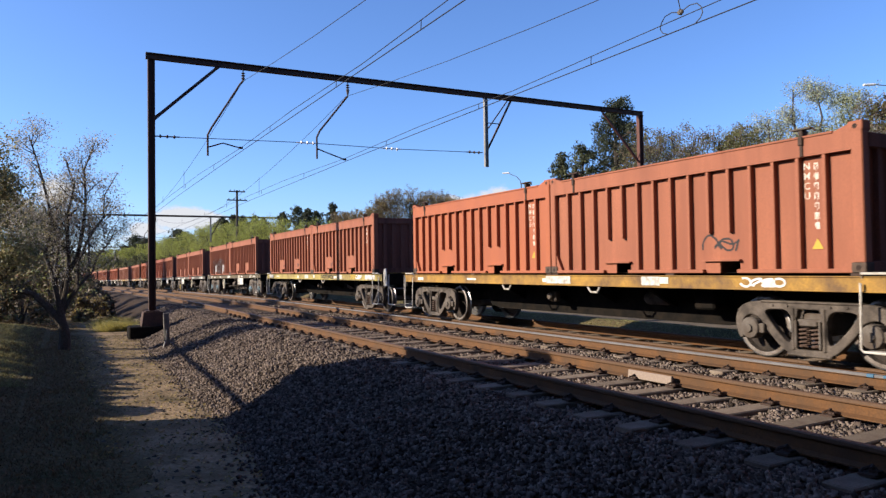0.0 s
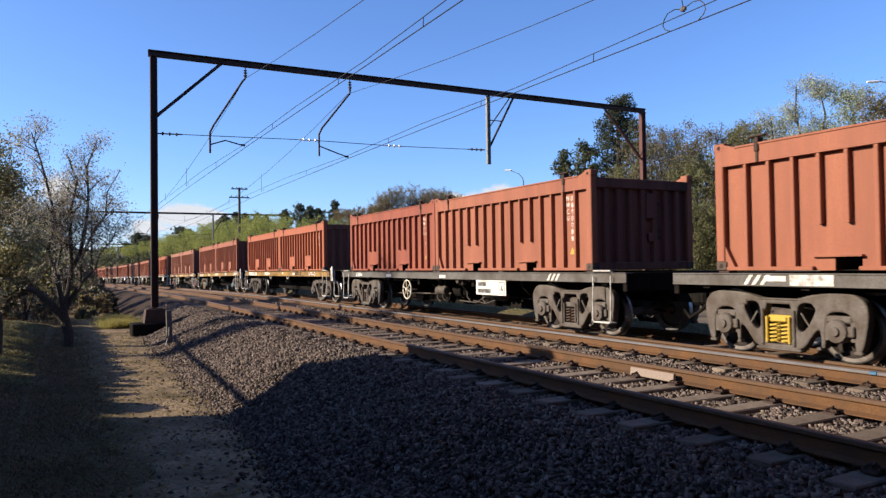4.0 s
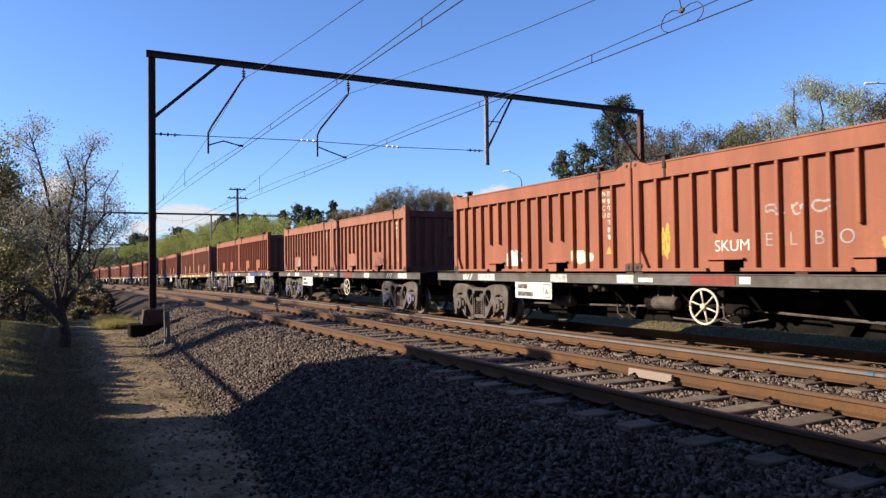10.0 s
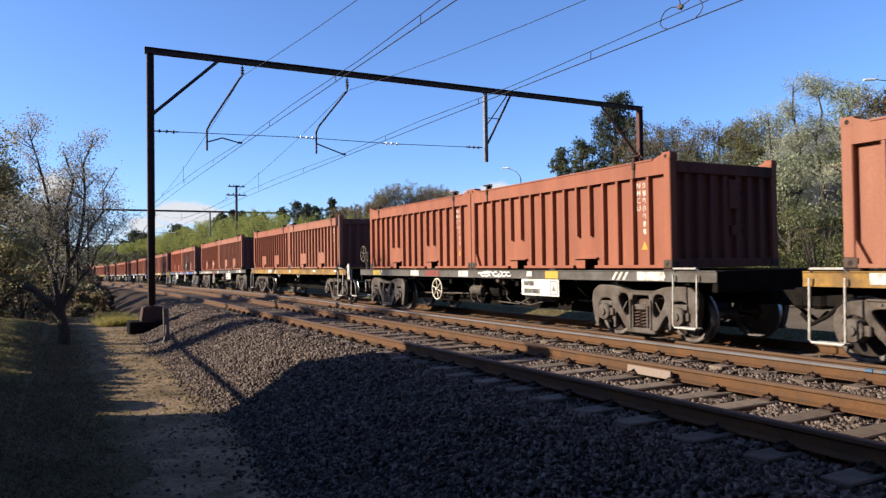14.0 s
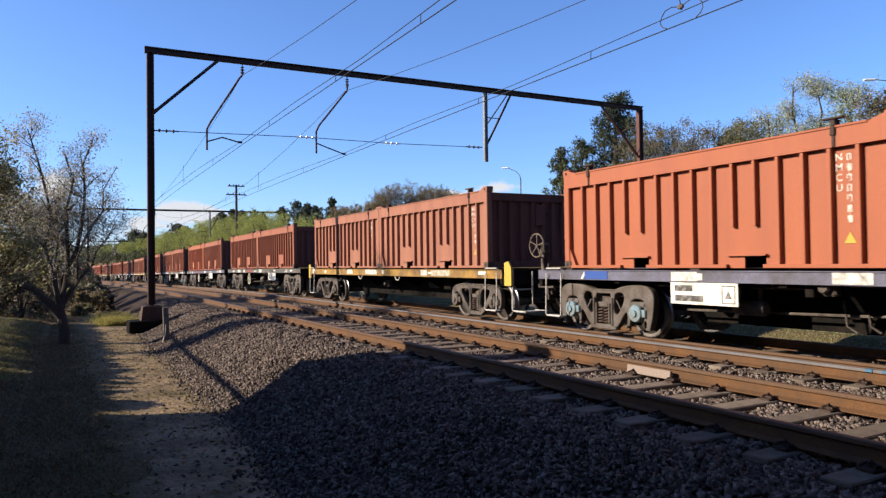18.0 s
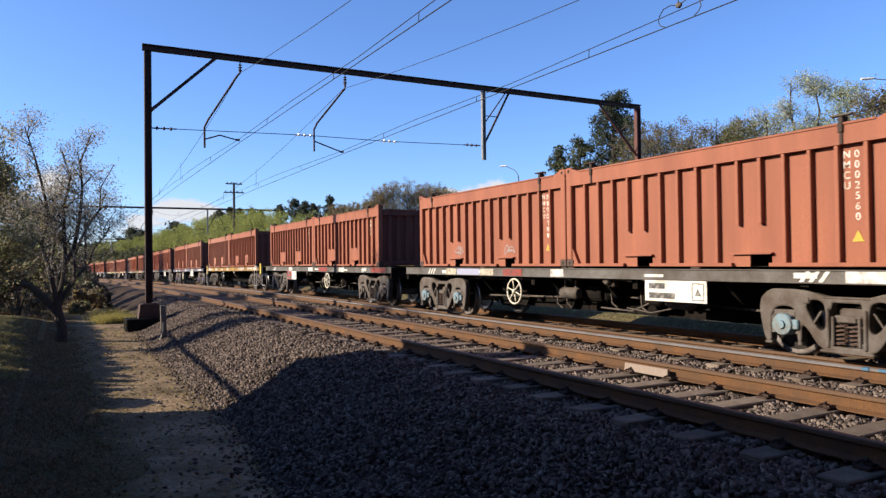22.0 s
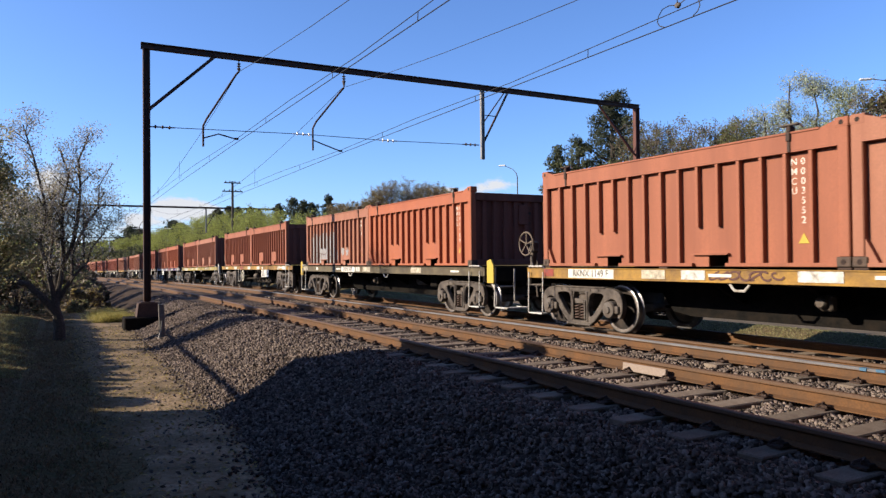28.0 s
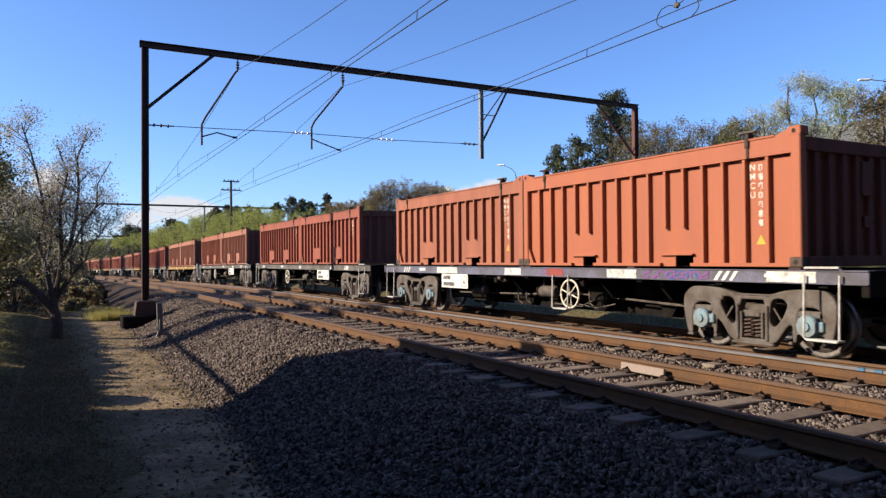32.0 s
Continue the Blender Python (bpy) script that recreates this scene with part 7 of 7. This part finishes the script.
for z in (0.35, 1.25):
    part("fence_rail", Shape().box(0.03, 0.07, -0.1, 4.1, z - 0.04, z + 0.04), TIMBER, fence, at=pose(0, 0, land(-7.1, 36)))


# ---- poles, lamps and houses ----
pole = thing("utility_pole", "dark timber utility pole with two cross-arms", "utility pole", at=pose(12.4, 80, land(12.4, 80)))
zt = 10.15 - land(12.4, 80)
part("post", Shape().tube([(0, 0, 0), (0, 0, zt)], [0.17, 0.12], 10), BARK, pole)
for dz, w in ((-0.15, 0.9), (-1.1, 1.1)):
    part("cross_arm", Shape().box(-w, w, -0.06, 0.06, zt + dz - 0.06, zt + dz + 0.06, b=0.01), BARK, pole)
    for q in (-0.8, -0.3, 0.3, 0.8):
        part("insulator", Shape().lathe([(0.03, 0), (0.06, 0.04), (0.06, 0.12), (0.02, 0.16)], "z", (q * w, 0, zt + dz + 0.06), 8), PORCELAIN, pole)


def street_lamp(x, y, ztop, way, arm=1.9, rise=0.5):
    z = land(x, y)
    p = thing("street_lamp", "grey steel street lamp with a curved arm", "street lamp", "street lamps", pose(x, y, z))
    h = ztop - z
    bow = [(0, 0, 0), (0, 0, h - rise)] + [(q * arm * way[0], q * arm * way[1], h - rise * f) for q, f in ((0.06, 0.7), (0.3, 0.35), (0.84, 0.04))]
    part("post", Shape().tube(bow, [0.06, 0.04, 0.028, 0.022, 0.022], 8), BOGIE_A, p)
    part("lamp_head", Shape().box(-0.09, 0.09, -0.3, 0.3, -0.06, 0.04, b=0.035), PORCELAIN_W, p, at=Matrix.Translation((arm * way[0], arm * way[1], h)) @ pose(0, 0, 0, 0, 0, math.degrees(math.atan2(way[1], way[0])) - 90))


street_lamp(27.3, 46.6, 8.75, (-0.6, 0.8), 1.25, 1.0)
street_lamp(32.3, 19.9, 10.09, (-0.8, 0.6))

HOUSEWALL = material("house_cream_render", (0.70, 0.62, 0.47), 0.85, var=0.08, scale=1.2, fine=20, bump=0.2, second=(0.6, 0.52, 0.4))
BRICKWALL = material("house_brown_brick", (0.18, 0.105, 0.075), 0.9, var=0.2, scale=2, fine=30, bump=0.4)
ROOF = material("roof_grey_metal", (0.165, 0.158, 0.158), 0.6, 0.2, var=0.15, scale=1, fine=10)
house = thing("house", "cream rendered house half hidden behind the bank's trees", "house", at=pose(34, 22.5, land(34, 22.5)))
hs = Shape().box(-3.5, 3.5, -5.5, -1.2, 0, 3.4).box(-3.5, 3.5, 1.2, 5.5, 0, 3.4).box(-3.3, 3.5, -1.2, 1.2, 0, 0.9).box(-3.3, 3.5, -1.2, 1.2, 2.3, 3.4)
part("wall", hs, HOUSEWALL, house)
part("roof", Shape().prism([(-4.2, 3.35), (4.2, 3.35), (0, 5.4)], -6.0, 6.0, "y"), ROOF, house)
part("window", Shape().box(-3.46, -3.40, -1.2, 1.2, 0.9, 2.3).box(-3.5, -3.44, -0.04, 0.04, 0.9, 2.3), GALV, house)

# unseen building added at the camera's back, shaped to shade path and near rail
shade_house = thing("brick_building", "unseen brown brick building added to shade the path and near rail", "building")
part("wall", Shape().prism([(-9.06, 13.25), (-11.4, 13.9), (-15.1, 14.6), (-15.1, -18), (-9.06, -18)], -0.6, 4.18, "z"), BRICKWALL, shade_house)
part("roof", Shape().prism([(-9.02, 14.08), (-9.6, 14.08), (-11.4, 14.4), (-15.2, 15.0), (-15.2, -18.1), (-9.02, -18.1)], 4.184, 4.38, "z"), ROOF, shade_house)
# outline follows the stepped edge of the shadow that it casts
part("awning", Shape().prism([(13.2, 2.1), (13.27, 2.28), (13.6, 2.45), (13.75, 2.75), (14.25, 3.06), (14.55, 3.26), (14.68, 3.37), (14.38, 3.46), (14.0, 3.65), (13.85, 3.87), (14.05, 4.12), (14.0, 4.18), (13.2, 4.18)], -9.06, -9.5), BRICKWALL, shade_house, "eave shaped to the shadow's stepped edge")
part("chimney", Shape().box(-9.75, -9.12, 12.9, 13.5, 4.3, 5.1, b=0.02), BRICKWALL, shade_house)

# unseen trees added behind the camera, to hold sky light off the foreground
for i, (x, y) in enumerate(((-5.2, -6.0), (-8.3, -2.2), (-2.2, -5.0), (2.6, -8.0), (-7.0, -10.5), (-3.9, -11.5), (-5.0, -17.0), (10.8, -4.5), (11.8, -9.0), (10.6, -14.0), (13.5, -19.0))):
    tree(300 + i, x, y, 13 + (i * 3) % 3, 0.3, 3.3, ("dark", "olive"), 5200, 0.5, "unseen tall dark tree added to block sky light", count=13, rad=1.3, bare=0.1, group="wood behind the path")

# ---- clouds low on the horizon ----
CLOUDS = ((7.17, 234, 190, 110, 0.55), (8.77, 247, 160, 80, 0.5), (10.82, 223, 140, 70, 0.45), (-1.01, 321, 160, 130, 0.45), (0.4, 360, 120, 90, 0.4), (4.83, 170, 200, 90, 0.4), (30.3, 322, 150, 60, 0.55), (33.03, 359, 130, 60, 0.55), (28.48, 308, 110, 45, 0.5), (14.19, 197, 200, 60, 0.3))
CLOUD = bpy.data.materials.new("cloud_bank")
CLOUD.use_nodes = True
_N, _L = CLOUD.node_tree.nodes, CLOUD.node_tree.links
_N.remove(_N["Principled BSDF"])
_tc, _mp, _nz, _rp = _N.new("ShaderNodeTexCoord"), _N.new("ShaderNodeMapping"), _N.new("ShaderNodeTexNoise"), _N.new("ShaderNodeValToRGB")
_mp.inputs["Scale"].default_value = (0.0085, 0.0085, 0.017)
_nz.inputs["Scale"].default_value, _nz.inputs["Detail"].default_value, _nz.inputs["Roughness"].default_value = 1.0, 8, 0.68
_L.new(_tc.outputs["Object"], _mp.inputs[0])
_L.new(_mp.outputs[0], _nz.inputs["Vector"])
_sum = _nz.outputs["Fac"]
# heaps of cloud: bearing, height and half-sizes
for _a, _z, _w, _h, _g in CLOUDS:
    _pm, _sp, _ad = _N.new("ShaderNodeMapping"), _N.new("ShaderNodeTexGradient"), _N.new("ShaderNodeMath")
    _pm.vector_type, _sp.gradient_type, _ad.operation = "TEXTURE", "SPHERICAL", "MULTIPLY_ADD"
    _pm.inputs["Location"].default_value = (3400 * math.sin(radians(_a)), 3400 * math.cos(radians(_a)), _z)
    _pm.inputs["Scale"].default_value = (_w, _w, _h)
    _ad.inputs[1].default_value = _g
    _L.new(_tc.outputs["Object"], _pm.inputs[0])
    _L.new(_pm.outputs[0], _sp.inputs[0])
    _L.new(_sp.outputs["Fac"], _ad.inputs[0])
    _L.new(_sum, _ad.inputs[2])
    _sum = _ad.outputs[0]
_rp.color_ramp.elements[0].position, _rp.color_ramp.elements[1].position = 0.74, 0.96
_em, _tr, _mx = _N.new("ShaderNodeEmission"), _N.new("ShaderNodeBsdfTransparent"), _N.new("ShaderNodeMixShader")
_em.inputs[0].default_value, _em.inputs[1].default_value = (0.9, 0.93, 1.0, 1), 0.41
_L.new(_sum, _rp.inputs[0])
_L.new(_rp.outputs[0], _mx.inputs[0])
_L.new(_tr.outputs[0], _mx.inputs[1])
_L.new(_em.outputs[0], _mx.inputs[2])
_L.new(_mx.outputs[0], _N["Material Output"].inputs[0])
_v = [(3400 * math.sin(radians(a)), 3400 * math.cos(radians(a)), z) for a in range(-40, 91, 2) for z in (-60, 760)]
_me = bpy.data.meshes.new("backdrop")
_me.from_pydata(_v, [], [(2 * i, 2 * i + 2, 2 * i + 3, 2 * i + 1) for i in range(len(_v) // 2 - 1)])
_me.materials.append(CLOUD)
tagged(new("backdrop", _me), "soft white cumulus clouds low over the horizon", "clouds", kind="structure")


# ---- motion of the train ----
LAG = ((0, 0.27), (2.2, 0.17), (4, 0.0), (6, -0.15), (9, -0.25), (13, -0.18), (16.5, 0.10), (19, 0.18), (23, 0.05), (28, -0.03), (32, -0.14))


def gone(t):
    """How far the train has run after t seconds."""
    return 13.7063 * t - 0.008558 * t * t + lerp_table(t, LAG)


ROW_TIMES = tuple(range(33))


def motions():
    for k, wg, boxes in train:
        y0 = 11.322 + SPACING * k
        walk(wg, [(t, line_pose(TRACK_X, y0 - gone(t), Z2)) for t in ROW_TIMES])
        for c, dy in boxes:
            walk(c, [(t, line_pose(TRACK_X + 0.03, y0 + dy - gone(t), Z2 + DECK + 0.037)) for t in ROW_TIMES])
        # the wheels roll while the wagon passes near
        steps = [q / FPS for q in range(0, 32 * FPS + 1) if -3 < y0 - gone(q / FPS) < 24]
        if len(steps) < 2:
            continue
        rows = [(t, math.degrees((gone(t) - gone(steps[0])) / RW)) for t in steps]
        if steps[0] > 0:
            rows.insert(0, (0, 0.0))
        if steps[-1] < 32:
            rows.append((32, rows[-1][1]))
        for b in wg.children:
            if b.name.startswith("bogie"):
                for ws in b.children:
                    if ws.name.startswith("wheelset"):
                        yy = ws.location.y
                        walk(ws, [(t, pose(0, yy, RW, a)) for t, a in rows])


motions()
